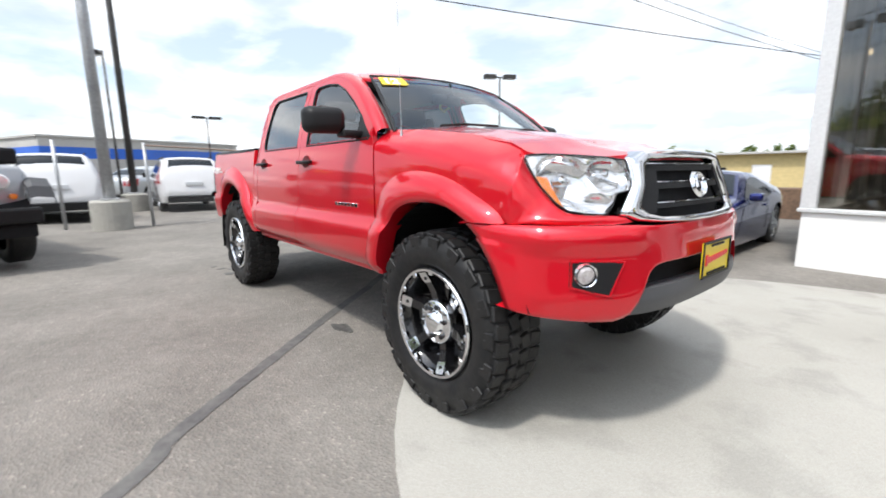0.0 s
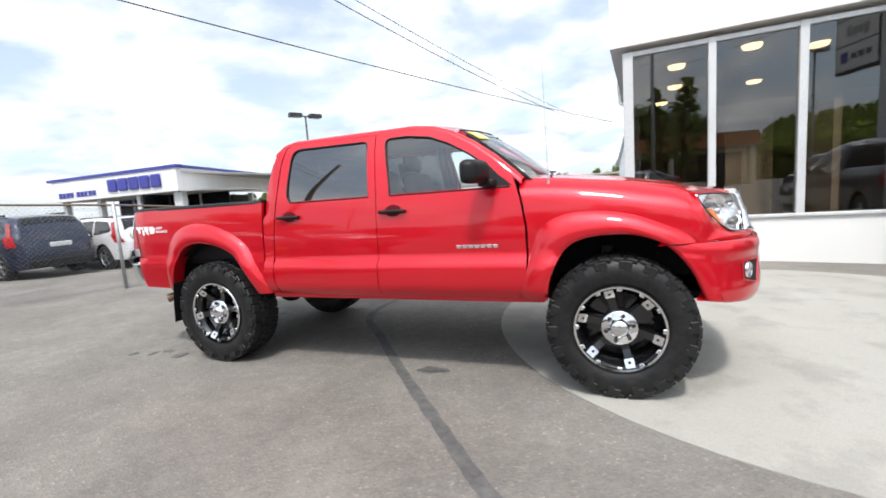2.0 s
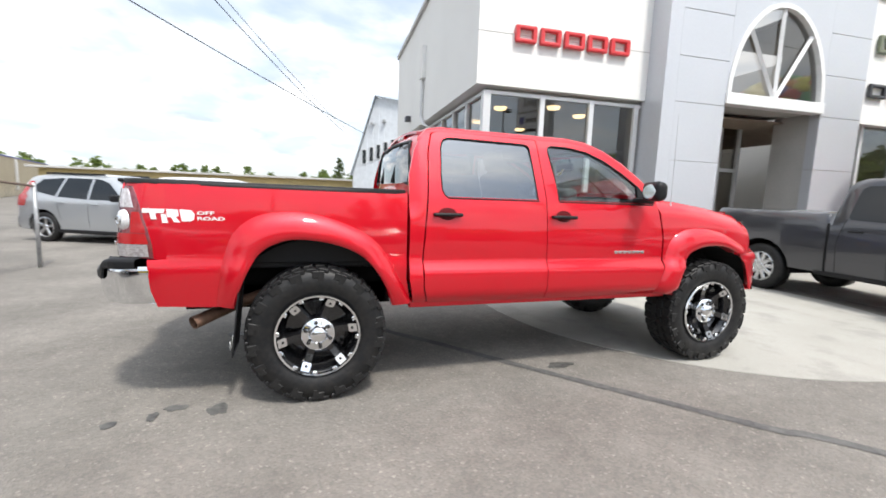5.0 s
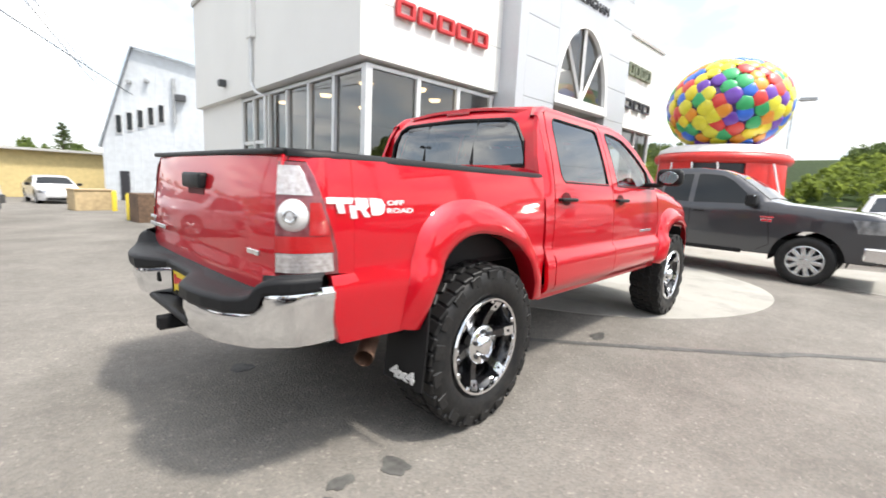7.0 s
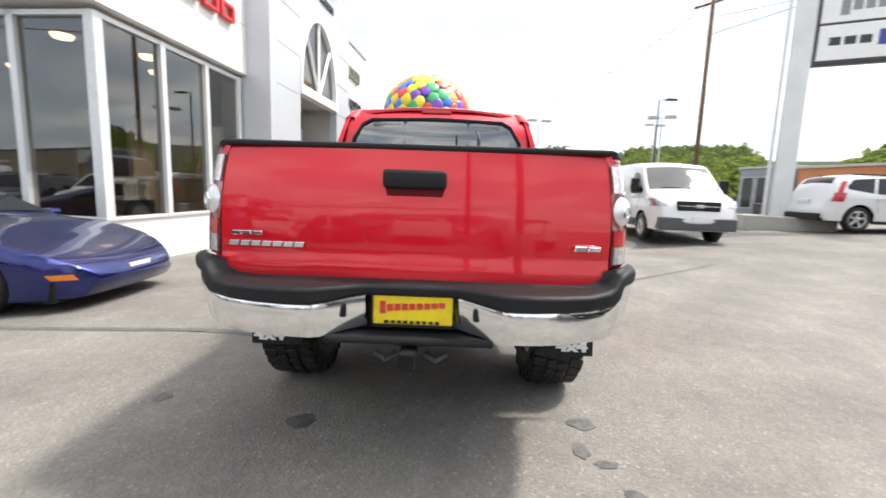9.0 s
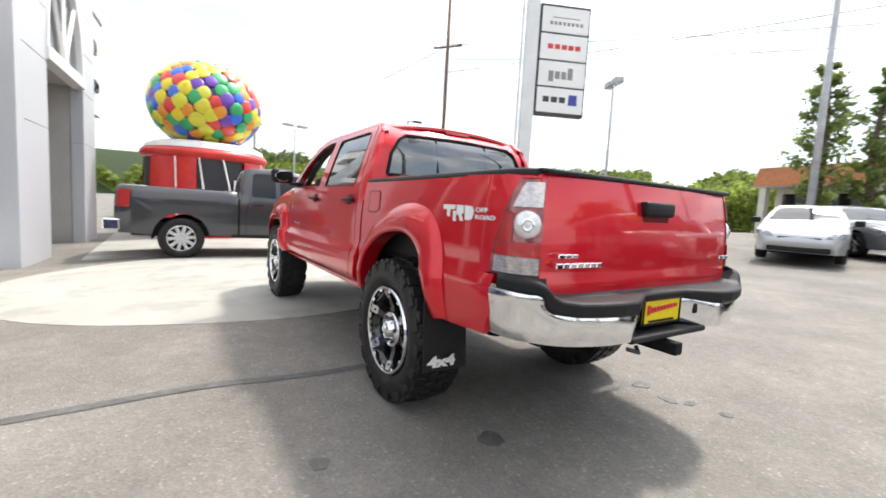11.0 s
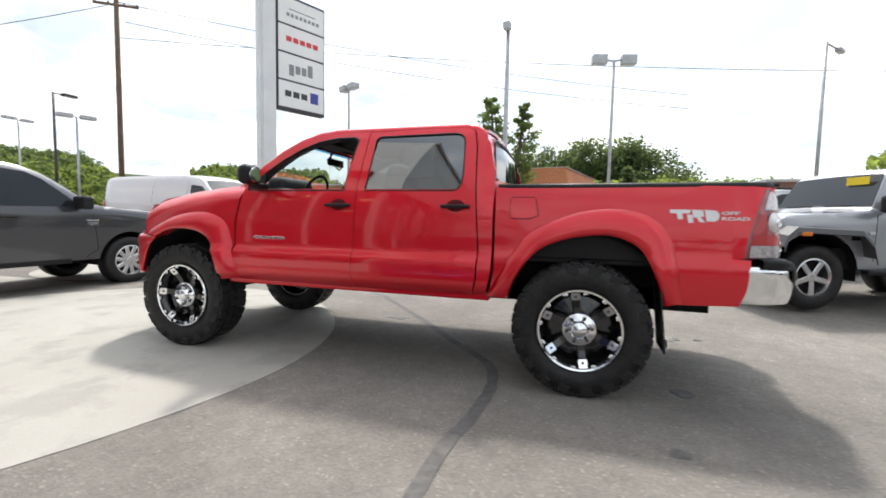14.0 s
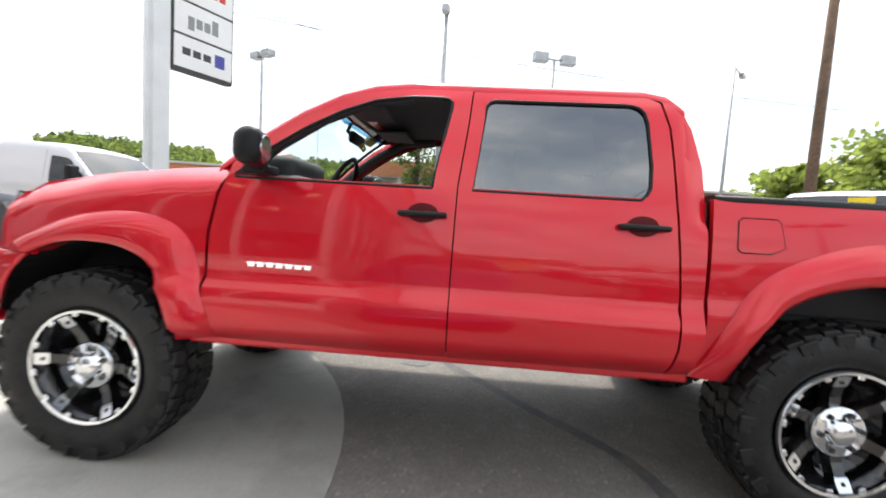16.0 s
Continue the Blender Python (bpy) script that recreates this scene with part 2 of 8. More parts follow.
FRAME = mat("window_frame", (0.66, 0.67, 0.67), 0.4, 0.2, grain=30, vary=0.12)
SOFFIT = mat("soffit", (0.45, 0.44, 0.42), 0.8, grain=30, vary=0.12)
GALV = mat("galvanised_steel", (0.42, 0.43, 0.44), 0.5, 0.6, grain=25, big=3, vary=0.25)
BRONZE = mat("dark_pole_paint", (0.045, 0.042, 0.04), 0.5, 0.3, grain=25, vary=0.2)
WOOD = mat("weathered_wood", (0.16, 0.10, 0.065), 0.85, color2=(0.09, 0.06, 0.042), grain=12, big=2, vary=0.35, bump=0.4)
TAR = mat("tar_seal", (0.085, 0.083, 0.08), 0.8, color2=(0.13, 0.127, 0.12), grain=20, big=3, vary=0.3)
STAIN = mat("oil_stain", (0.065, 0.063, 0.06), 0.6, color2=(0.12, 0.118, 0.11), grain=30, big=6, vary=0.4)
FLOOR_TILE = mat("showroom_floor", (0.42, 0.40, 0.36), 0.3, grain=20, vary=0.15)
BEIGE = mat("beige_wall", (0.55, 0.45, 0.33), 0.8, grain=20, vary=0.12)
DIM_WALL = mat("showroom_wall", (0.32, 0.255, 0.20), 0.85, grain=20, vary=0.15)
LAMP_GLOW = mat("lamp_glow", (1.0, 0.78, 0.45), 0.5, emit=6.0)
CLOTH = mat("seat_cloth", (0.11, 0.11, 0.115), 0.9, grain=120, vary=0.2, bump=0.3)
DASH = mat("dashboard", (0.055, 0.055, 0.058), 0.7, grain=200, vary=0.2, bump=0.1)
HEADLINER = mat("headliner", (0.16, 0.16, 0.165), 0.95, grain=100, vary=0.15)

# ---------------------------------------------------------------- mesh helpers


def finish(name, bm, material, smooth=False):
    me = bpy.data.meshes.new(name)
    bmesh.ops.recalc_face_normals(bm, faces=bm.faces) if not smooth == "keep" else None
    if smooth:
        for f in bm.faces:
            f.smooth = True
    bm.to_mesh(me)
    bm.free()
    me.materials.append(material)
    return me


def part(name, bm, material, parent, label="", smooth=False):
    """Links a bmesh as one mesh object under a thing or a part."""
    ob = new(name, finish(name, bm, material, smooth))
    ob.parent = parent
    return tagged(ob, label) if label else ob


def solo(name, bm, material, label, category, m=None, kind="", group="", smooth=False):
    ob = new(name, finish(name, bm, material, smooth))
    if m is not None:
        ob.matrix_world = m
    return tagged(ob, label, category, group, kind)


def thing(name, m, label, category, group="", kind=""):
    ob = new(name)
    ob.empty_display_size = 0.2
    ob.matrix_world = m
    return tagged(ob, label, category, group, kind)


def box(x0, x1, y0, y1, z0, z1, bevel=0.0, bm=None, m=None, seg=2):
    """A bevelled box between two corners, added to bm."""
    b2 = bmesh.new()
    bmesh.ops.create_cube(b2, size=1.0)
    for v in b2.verts:
        v.co = Vector(((x0 + x1) / 2 + v.co.x * (x1 - x0), (y0 + y1) / 2 + v.co.y * (y1 - y0), (z0 + z1) / 2 + v.co.z * (z1 - z0)))
    if bevel:
        bmesh.ops.bevel(b2, geom=b2.edges[:], offset=bevel, segments=seg, affect="EDGES", profile=0.5)
    if m is not None:
        bmesh.ops.transform(b2, matrix=m, verts=b2.verts)
    return join(bm, b2)


def join(bm, b2):
    if bm is None:
        return b2
    me = bpy.data.meshes.new("tmp")
    b2.to_mesh(me)
    b2.free()
    bm.from_mesh(me)
    bpy.data.meshes.remove(me)
    return bm


def lathe(profile, axis="y", seg=32, bm=None, m=None, arc=(0.0, 360.0), close=False):
    """Turns a profile of (radius, height) round an axis."""
    b2 = bmesh.new()
    full = abs(arc[1] - arc[0]) > 359.9
    k = seg if full else seg + 1
    rings = []
    for r, h in profile:
        ring = []
        for i in range(k):
            a = radians(arc[0] + (arc[1] - arc[0]) * i / seg)
            c, s = r * math.cos(a), r * math.sin(a)
            ring.append(b2.verts.new({"y": (c, h, s), "z": (c, s, h), "x": (h, c, s)}[axis]))
        rings.append(ring)
    for a, b in zip(rings, rings[1:]):
        for i in range(seg):
            j = (i + 1) % k
            b2.faces.new((a[i], a[j], b[j], b[i]))
    if close:
        b2.faces.new(rings[0]) if profile[0][0] > 1e-4 else None
        b2.faces.new(rings[-1]) if profile[-1][0] > 1e-4 else None
    bmesh.ops.remove_doubles(b2, verts=b2.verts, dist=1e-5)
    if m is not None:
        bmesh.ops.transform(b2, matrix=m, verts=b2.verts)
    return join(bm, b2)


def tube(points, radius, seg=8, bm=None, cap=True):
    """A round bar along points; radius may be a list."""
    b2 = bmesh.new()
    pts = [Vector(p) for p in points]
    rad = radius if isinstance(radius, (list, tuple)) else [radius] * len(pts)
    rings = []
    prev = None
    for i, p in enumerate(pts):
        d = (pts[min(i + 1, len(pts) - 1)] - pts[max(i - 1, 0)]).normalized()
        if prev is None:
            up = Vector((0, 0, 1)) if abs(d.z) < 0.9 else Vector((1, 0, 0))
            prev = d.cross(up).normalized()
        s = (prev - d * prev.dot(d)).normalized()
        prev = s
        t = d.cross(s)
        rings.append([b2.verts.new(p + rad[i] * (math.cos(2 * math.pi * j / seg) * s + math.sin(2 * math.pi * j / seg) * t)) for j in range(seg)])
    for a, b in zip(rings, rings[1:]):
        for j in range(seg):
            b2.faces.new((a[j], a[(j + 1) % seg], b[(j + 1) % seg], b[j]))
    if cap:
        b2.faces.new(rings[0])
        b2.faces.new(rings[-1])
    return join(bm, b2)


def smooth_line(pts, n=6, closed=False):
    """Catmull-Rom through 2D or 3D points."""
    P = [Vector(p) for p in pts]
    out = []
    k = len(P)
    for i in range(k if closed else k - 1):
        p0 = P[(i - 1) % k] if closed or i > 0 else P[0]
        p1, p2 = P[i], P[(i + 1) % k]
        p3 = P[(i + 2) % k] if closed or i + 2 < k else P[-1]
        for j in range(n):
            t = j / n
            out.append(0.5 * ((2 * p1) + (p2 - p0) * t + (2 * p0 - 5 * p1 + 4 * p2 - p3) * t * t + (3 * p1 - p0 - 3 * p2 + p3) * t ** 3))
    if not closed:
        out.append(P[-1])
    return [tuple(p) for p in out]


def sheet(outlines, fn, du=0.08, dv=0.06, flange=None, bm=None):
    """A curved panel: 2D outlines cut into a grid, put in place by fn(u, v); flange moves the rim's inner edge."""
    b2 = bmesh.new()
    for outline in (outlines if isinstance(outlines[0][0], (tuple, list)) else [outlines]):
        vs = [b2.verts.new((p[0], p[1], 0)) for p in outline]
        b2.faces.new(vs)
    bmesh.ops.remove_doubles(b2, verts=b2.verts, dist=1e-4)
    us = [v.co.x for v in b2.verts]; ws = [v.co.y for v in b2.verts]
    for lo, hi, d, nrm in ((min(us), max(us), du, (1, 0, 0)), (min(ws), max(ws), dv, (0, 1, 0))):
        k = int((hi - lo) / d)
        for i in range(1, k + 1):
            c = lo + (hi - lo) * i / (k + 1)
            bmesh.ops.bisect_plane(b2, geom=b2.verts[:] + b2.edges[:] + b2.faces[:], plane_co=Vector(nrm) * c, plane_no=nrm, dist=1e-5)
    rim = [e for e in b2.edges if len(e.link_faces) == 1]
    for v in b2.verts:
        v.co = Vector(fn(v.co.x, v.co.y))
    for f in b2.faces:
        f.smooth = True
    if flange is not None:
        for e in rim:
            e.smooth = False
        ext = bmesh.ops.extrude_edge_only(b2, edges=rim)
        for v in [g for g in ext["geom"] if isinstance(g, bmesh.types.BMVert)]:
            v.co += Vector(flange(v.co) if callable(flange) else flange)
        for f in [g for g in ext["geom"] if isinstance(g, bmesh.types.BMFace)]:
            f.smooth = False
    return join(bm, b2)


def keep(name, bm, material, parent, label=""):
    """Like part(), with the shading that sheet() set."""
    bmesh.ops.recalc_face_normals(bm, faces=bm.faces)
    me = bpy.data.meshes.new(name)
    bm.to_mesh(me)
    bm.free()
    me.materials.append(material)
    ob = new(name, me)
    ob.parent = parent
    return tagged(ob, label) if label else ob


def mirror_y(bm):
    """Adds the mirror image across y = 0."""
    b2 = bm.copy()
    for v in b2.verts:
        v.co.y = -v.co.y
    bmesh.ops.reverse_faces(b2, faces=b2.faces)
    return b2


def flip(bm):
    for v in bm.verts:
        v.co.y = -v.co.y
    bmesh.ops.reverse_faces(bm, faces=bm.faces)
    return bm


def text_mesh(words, size, depth, m, bm=None, bold=0.0):
    cu = bpy.data.curves.new("txt", "FONT")
    cu.body, cu.size, cu.extrude, cu.offset = words, size, depth, bold
    cu.resolution_u = 3
    ob = bpy.data.objects.new("txt", cu)
    scene.collection.objects.link(ob)
    me = bpy.data.meshes.new_from_object(ob.evaluated_get(bpy.context.evaluated_depsgraph_get()))
    bpy.data.objects.remove(ob)
    bpy.data.curves.remove(cu)
    b2 = bmesh.new()
    b2.from_mesh(me)
    bpy.data.meshes.remove(me)
    bmesh.ops.transform(b2, matrix=m, verts=b2.verts)
    return join(bm, b2)


def lerp_table(table, x):
    if x <= table[0][0]:
        return table[0][1]
    for (a, p), (b, q) in zip(table, table[1:]):
        if x <= b:
            t = (x - a) / (b - a)
            return p + (q - p) * (t * t * (3 - 2 * t) * 0.5 + t * 0.5)
    return table[-1][1]


def gz(x, y):
    """Height of the ground: flat round the truck, falling slightly to the showroom."""
    t = min(1.0, max(0.0, (y - 1.6) / 3.0))
    side = min(1.0, max(0.0, (18.0 - x) / 4.0))
    rise = 0.045 * min(12.0, max(0.0, -4.5 - y)) * side
    rise += 0.08 * min(1.0, max(0.0, (-2.2 - y) / 1.5)) * min(1.0, max(0.0, (-1.6 - x) / 2.0))
    rise -= 0.08 * min(1.0, max(0.0, (x - 3.8) / 2.4)) * min(1.0, max(0.0, (y + 6.0) / 1.5))
    return rise - 0.03 - 0.12 * t * t * (3 - 2 * t) - 0.028 * min(37.0, max(0.0, y - 8.0))


# ---------------------------------------------------------------- ground
def build_ground():
    bm = bmesh.new()
    xs = [-900, -200, -60, -30] + list(range(-20, 31, 1)) + [40, 60, 200, 900]
    ys = [-900, -200, -60, -30, -20, -18, -16.5, -15, -13, -11, -9, -7, -6, -5.2, -4.5, -4, -3.5, -3, -2.6, -2.2, -1, 0, 1, 1.6, 2.1, 2.6, 3.1, 3.6, 4.1, 4.6, 5.2, 8, 12, 20, 40, 80, 200, 900]
    grid = [[bm.verts.new((x, y, gz(x, y))) for x in xs] for y in ys]
    for a, b in zip(grid, grid[1:]):
        for i in range(len(xs) - 1):
            bm.faces.new((a[i], a[i + 1], b[i + 1], b[i]))
    solo("ground", bm, ASPHALT, "worn grey asphalt of the dealership lot", "ground", kind="structure", smooth=True)
    # round concrete pad
    def slab(name, outline, z, material, label, cat="pavement", step=0.35):
        solo(name, sheet(outline, lambda x, y: (x, y, gz(x, y) + z), step, step, (0, 0, -0.03)), material, label, cat, kind="structure", smooth="keep")
    pad = [(3.27 + 2.80 * math.cos(2 * math.pi * i / 72), 1.13 + 2.80 * math.sin(2 * math.pi * i / 72)) for i in range(72)]
    slab("pavement_pad", pad, 0.005, CONCRETE, "round pale concrete display pad set in the asphalt")
    pad2 = [(7.5 + 1.75 * math.cos(2 * math.pi * i / 48), -3.3 + 1.75 * math.sin(2 * math.pi * i / 48)) for i in range(48)]
    slab("pavement_pad", pad2, 0.005, CONCRETE, "small round pale concrete pad beside the grey pickup")
    slab("pavement_walk", [(6.6, -1.45), (13, -1.45), (13, 3.4), (6.2, 3.4), (6.5, 1.0)], 0.004, CONCRETE, "pale concrete forecourt in front of the entrance")
    # tar-sealed crack
    line = smooth_line([(3.6, -5.0), (1.47, -2.33), (1.05, -1.93), (0.66, -1.48), (0.18, -0.92), (-0.20, -0.46), (-0.55, -0.02), (-0.94, 0.44), (-1.06, 0.87), (-1.04, 1.4), (-0.98, 1.8), (-0.95, 2.72), (-0.8, 4.4)], 8)
    left, right = [], []
    for i, p in enumerate(line):
        d = Vector(line[min(i + 1, len(line) - 1)]) - Vector(line[max(i - 1, 0)])
        nrm = Vector((-d.y, d.x)).normalized() * (0.040 + 0.016 * noise.noise((i * 0.7, 1.0, 0.0)))
        left.append((p[0] + nrm.x, p[1] + nrm.y)); right.append((p[0] - nrm.x, p[1] - nrm.y))
    bm = bmesh.new()
    L = [bm.verts.new((x, y, gz(x, y) + 0.004)) for x, y in left]
    R = [bm.verts.new((x, y, gz(x, y) + 0.004)) for x, y in right]
    for i in range(len(L) - 1):
        bm.faces.new((L[i], R[i], R[i + 1], L[i + 1]))
    solo("tar_seam", bm, TAR, "dark tar-sealed crack across the asphalt", "seam", kind="structure")
    # oil stains
    for k, (x, y, r, s) in enumerate([(-2.2, -0.87, 0.065, 1.0), (-2.55, -0.88, 0.05, 0.6), (-2.75, -0.93, 0.035, 1.2), (-2.45, -0.8, 0.04, 1.5), (-2.1, 1.45, 0.05, 1.0), (0.30, -0.72, 0.06, 2.0), (-2.3, 0.6, 0.06, 1.3)]):
        pts = [(x + s * r * (1 + 0.45 * noise.noise((math.cos(a) * 1.6, math.sin(a) * 1.6, k * 3.1))) * math.cos(a), y + r * (1 + 0.45 * noise.noise((math.cos(a) * 1.6, math.sin(a) * 1.6, k * 3.1))) * math.sin(a)) for a in [2 * math.pi * i / 22 for i in range(22)]]
        slab("oil_stain", pts, 0.004, STAIN, "dark oil stain on the asphalt", "stain", 0.2)


build_ground()

# ---------------------------------------------------------------- showroom
BLD = pose(1.66, 4.83, 0, 0, 0, -3.6)


def letters(parent, n, x0, x1, z0, z1, y, material, gap=0.22, depth=0.1, name="letter", holes=True, slant=0.0):
    """Plain rounded letter-sized blocks along x, standing proud of y."""
    w = (x1 - x0) / (n + gap * (n - 1))
    for i in range(n):
        a = x0 + i * w * (1 + gap)
        bm = bmesh.new()
        t = 0.24 * (z1 - z0)
        if holes:
            box(a, a + w, y - depth, y, z1 - t, z1, t * 0.3, bm); box(a, a + w, y - depth, y, z0, z0 + t, t * 0.3, bm)
            box(a, a + t, y - depth + 0.002, y, z0 + t * 0.5, z1 - t * 0.5, 0, bm); box(a + w - t, a + w, y - depth + 0.002, y, z0 + t * 0.5, z1 - t * 0.5, 0, bm)
        else:
            box(a, a + w, y - depth, y, z0, z1, t * 0.4, bm)
        part(name, bm, material, parent)


def showroom():
    b = thing("showroom", BLD, "white stucco car showroom with dark plate-glass windows and a silver arched entrance", "building", kind="structure")
    H0, H1, TOP = 0.58, 3.50, 7.1
    # fascia volumes
    bm = box(-0.02, 4.0, 0.0, 0.35, 3.58, TOP, 0.0)
    box(-0.02, 0.33, 0.35, 11.2, 3.58, TOP, 0.0, bm)
    part("upper_wall", bm, STUCCO, b, "white stucco upper wall")
    part("wall_seam", box(-0.025, 4.0, -0.004, 0.02, 4.60, 4.615), SOFFIT, b)
    part("roof", box(-0.1, 4.1, 0.1, 11.2, TOP, TOP + 0.15), SOFFIT, b)
    part("soffit", box(0.33, 4.0, 0.35, 11.0, 3.50, 3.58), SOFFIT, b)
    # base walls
    part("base_wall", box(0.20, 3.95, 0.12, 0.30, -0.9, H0 - 0.02, 0.01), STUCCO, b, "low white wall under the windows")
    part("base_wall", box(0.20, 0.40, 0.305, 7.0, -0.9, H0 - 0.02, 0.01), STUCCO, b)
    part("end_wall", box(0.20, 0.40, 7.05, 11.2, -0.9, 3.58, 0.0), STUCCO, b)
    part("window_sill", box(0.16, 3.98, 0.08, 0.30, H0 - 0.02, H0 + 0.03, 0.008), FRAME, b)
    part("window_sill", box(0.16, 0.40, 0.30, 7.05, H0 - 0.02, H0 + 0.03, 0.008), FRAME, b)
    part("window_head", box(0.2, 3.98, 0.12, 0.25, 3.43, 3.50, 0.0), FRAME, b)
    part("window_head", box(0.2, 0.35, 0.25, 7.05, 3.43, 3.50, 0.0), FRAME, b)
    xs = [0.28, 1.52, 2.71, 3.86]
    for x in xs[1:]:
        part("mullion", box(x - 0.055, x + 0.055, 0.10, 0.26, H0 + 0.03, 3.5, 0.006), FRAME, b)
    part("corner_post", box(0.18, 0.34, 0.10, 0.26, H0 + 0.03, 3.5, 0.008), FRAME, b, "white corner post")
    for a, c in zip(xs, xs[1:]):
        part("pane", box(a + 0.05, c - 0.05, 0.17, 0.178, H0 + 0.03, 3.45), SHOWROOM, b).visible_shadow = False
    ys = [0.28, 1.40, 2.58, 3.78, 4.95, 6.05, 7.0]
    for y in ys[1:]:
        part("mullion", box(0.20, 0.36, y - 0.055, y + 0.055, H0 + 0.03, 3.5, 0.006), FRAME, b)
    for i, (a, c) in enumerate(zip(ys, ys[1:])):
        part("pane", box(0.27, 0.278, a + 0.05, c - 0.05, H0 + 0.03, 3.45), SHOWROOM, b).visible_shadow = False
    part("transom", box(0.22, 0.34, 6.1, 6.95, 2.15, 2.25), FRAME, b)
    part("transom", box(0.22, 0.34, 5.0, 6.0, 2.15, 2.25), FRAME, b)
    # inside
    part("inner_floor", box(0.42, 12, 0.32, 11, 0.02, 0.06), FLOOR_TILE, b)
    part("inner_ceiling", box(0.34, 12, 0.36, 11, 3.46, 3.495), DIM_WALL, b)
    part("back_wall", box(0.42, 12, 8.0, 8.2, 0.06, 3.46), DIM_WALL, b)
    part("partition", box(3.2, 3.3, 0.5, 2.0, 0.06, 2.35), BEIGE, b, "beige partition behind the glass")
    part("partition", box(1.85, 2.55, 1.05, 1.15, 0.06, 2.3), BEIGE, b, "beige display board behind the glass")
    for x, y in ((1.1, 1.5), (2.2, 0.9), (3.3, 1.6), (1.2, 3.6), (2.9, 4.4), (1.0, 5.8)):
        lamp = part("ceiling_lamp", lathe([(0.001, 3.40), (0.13, 3.40), (0.16, 3.46)], "z", 20, m=Matrix.Translation((x, y, 0))), LAMP_GLOW, b, "warm recessed ceiling lamp")
    # small display inside the corner window
    part("display_stand", box(0.95, 1.65, 0.50, 0.82, 0.06, 0.84, 0.01), SIGN_DARK, b)
    toy = part("toy_house", box(1.02, 1.58, 0.54, 0.78, 0.84, 0.90, 0.005), WHITE, b, "small white model house behind the glass")
    part("toy_beam", box(1.04, 1.56, 0.55, 0.77, 1.10, 1.14, 0.004), WHITE, toy)
    for k in range(7):
        part("toy_column", box(1.05 + k * 0.08, 1.08 + k * 0.08, 0.555, 0.58, 0.90, 1.10), WHITE, toy)
    part("toy_roof", sheet([(1.02, 1.14), (1.58, 1.14), (1.48, 1.20), (1.12, 1.20)], lambda x, z: (x, 0.55, z), 9, 9, (0, 0.22, 0)), WHITE, toy)
    part("sofa", box(1.7, 3.0, 2.2, 2.9, 0.06, 0.75, 0.08), WOOD, b, "dark brown seat inside")
    # wall fixtures
    part("drain_box", box(-0.16, 0.0, 5.2, 5.6, 4.9, 5.9, 0.03), STUCCO, b, "rainwater box on the wall")
    part("drain_pipe", tube([(-0.09, 5.4, 4.9), (-0.09, 5.4, 3.75), (-0.05, 5.2, 3.5), (0.1, 4.9, 3.35), (0.12, 4.9, 0.0)], 0.05), FRAME, b)
    part("wall_lamp", box(-0.22, 0.0, 7.7, 7.95, 3.95, 4.15, 0.03), GREY_PLASTIC, b, "grey wall floodlight")
    # sign of red blocks
    letters(b, 5, 0.74, 3.40, 4.44, 4.78, -0.02, SIGN_RED, 0.2, 0.09)
    # ---- silver portal
    F = -0.55
    part("portal_side", box(3.98, 4.3, F, 0.6, -0.9, 8.0, 0.0), PANEL, b, "silver metal cladding")
    pieces = [(4.3, 5.62, -0.9, 8.0), (8.45, 9.75, -0.9, 8.0)]
    for a, c, z0, z1 in pieces:
        zz = [z0, 2.25, 3.5, 4.45, 5.4, 6.4, 7.2, z1]
        for p, q in zip(zz, zz[1:]):
            part("panel", box(a, c, F, F + 0.25, p + 0.006, q - 0.006, 0.004, seg=1), PANEL, b)
    part("portal_core", box(4.32, 5.60, F + 0.02, 0.6, -0.9, 7.99), SOFFIT, b)
    part("portal_core", box(8.47, 9.73, F + 0.02, 0.6, -0.9, 7.99), SOFFIT, b)
    # spandrel with the arched opening
    cx, hw, z0, zt = 7.035, 1.415, 3.78, 5.85
    arch = [(cx + hw * math.cos(a), z0 + (zt - z0) * math.sin(a)) for a in [math.pi * i / 20 for i in range(21)]]
    out = [(8.45, z0 - 0.0), (8.45, 8.0), (5.62, 8.0), (5.62, z0)]
    bm = sheet([(p[0], p[1]) for p in reversed(arch)] + out, lambda x, z: (x, F, z), 9, 9, (0, 0.25, 0))
    keep("arch_wall", bm, PANEL, b)
    inner = [(cx + (hw - 0.1) * math.cos(a), z0 + (zt - z0 - 0.1) * math.sin(a)) for a in [math.pi * i / 20 for i in range(21)]]
    bm = bmesh.new()
    for (p, q), (r, s) in zip(zip(arch, arch[1:]), zip(inner, inner[1:])):
        vs = [bm.verts.new((c[0], yy, c[1])) for yy in (F - 0.03, F + 0.1) for c in (p, q, s, r)]
        bm.faces.new(vs[:4]); bm.faces.new((vs[0], vs[1], vs[5], vs[4])); bm.faces.new((vs[2], vs[3], vs[7], vs[6]))
    part("arch_trim", bm, WHITE, b, "white arched window trim")
    bm = bmesh.new()
    for tx, tz in ((cx - 0.95, 5.35), (cx, 5.85), (cx + 0.95, 5.35)):
        tube([(cx, F + 0.05, 3.75), (tx, F + 0.05, tz)], 0.055, 4, bm)
    part("arch_bars", bm, WHITE, b)
    part("arch_pane", sheet([(p[0], p[1]) for p in inner], lambda x, z: (x, F + 0.09, z), 9, 9), SHOWROOM, b)
    part("lintel", box(5.6, 8.47, F - 0.06, F + 0.2, 3.55, 3.80, 0.015), WHITE, b, "white lintel beam")
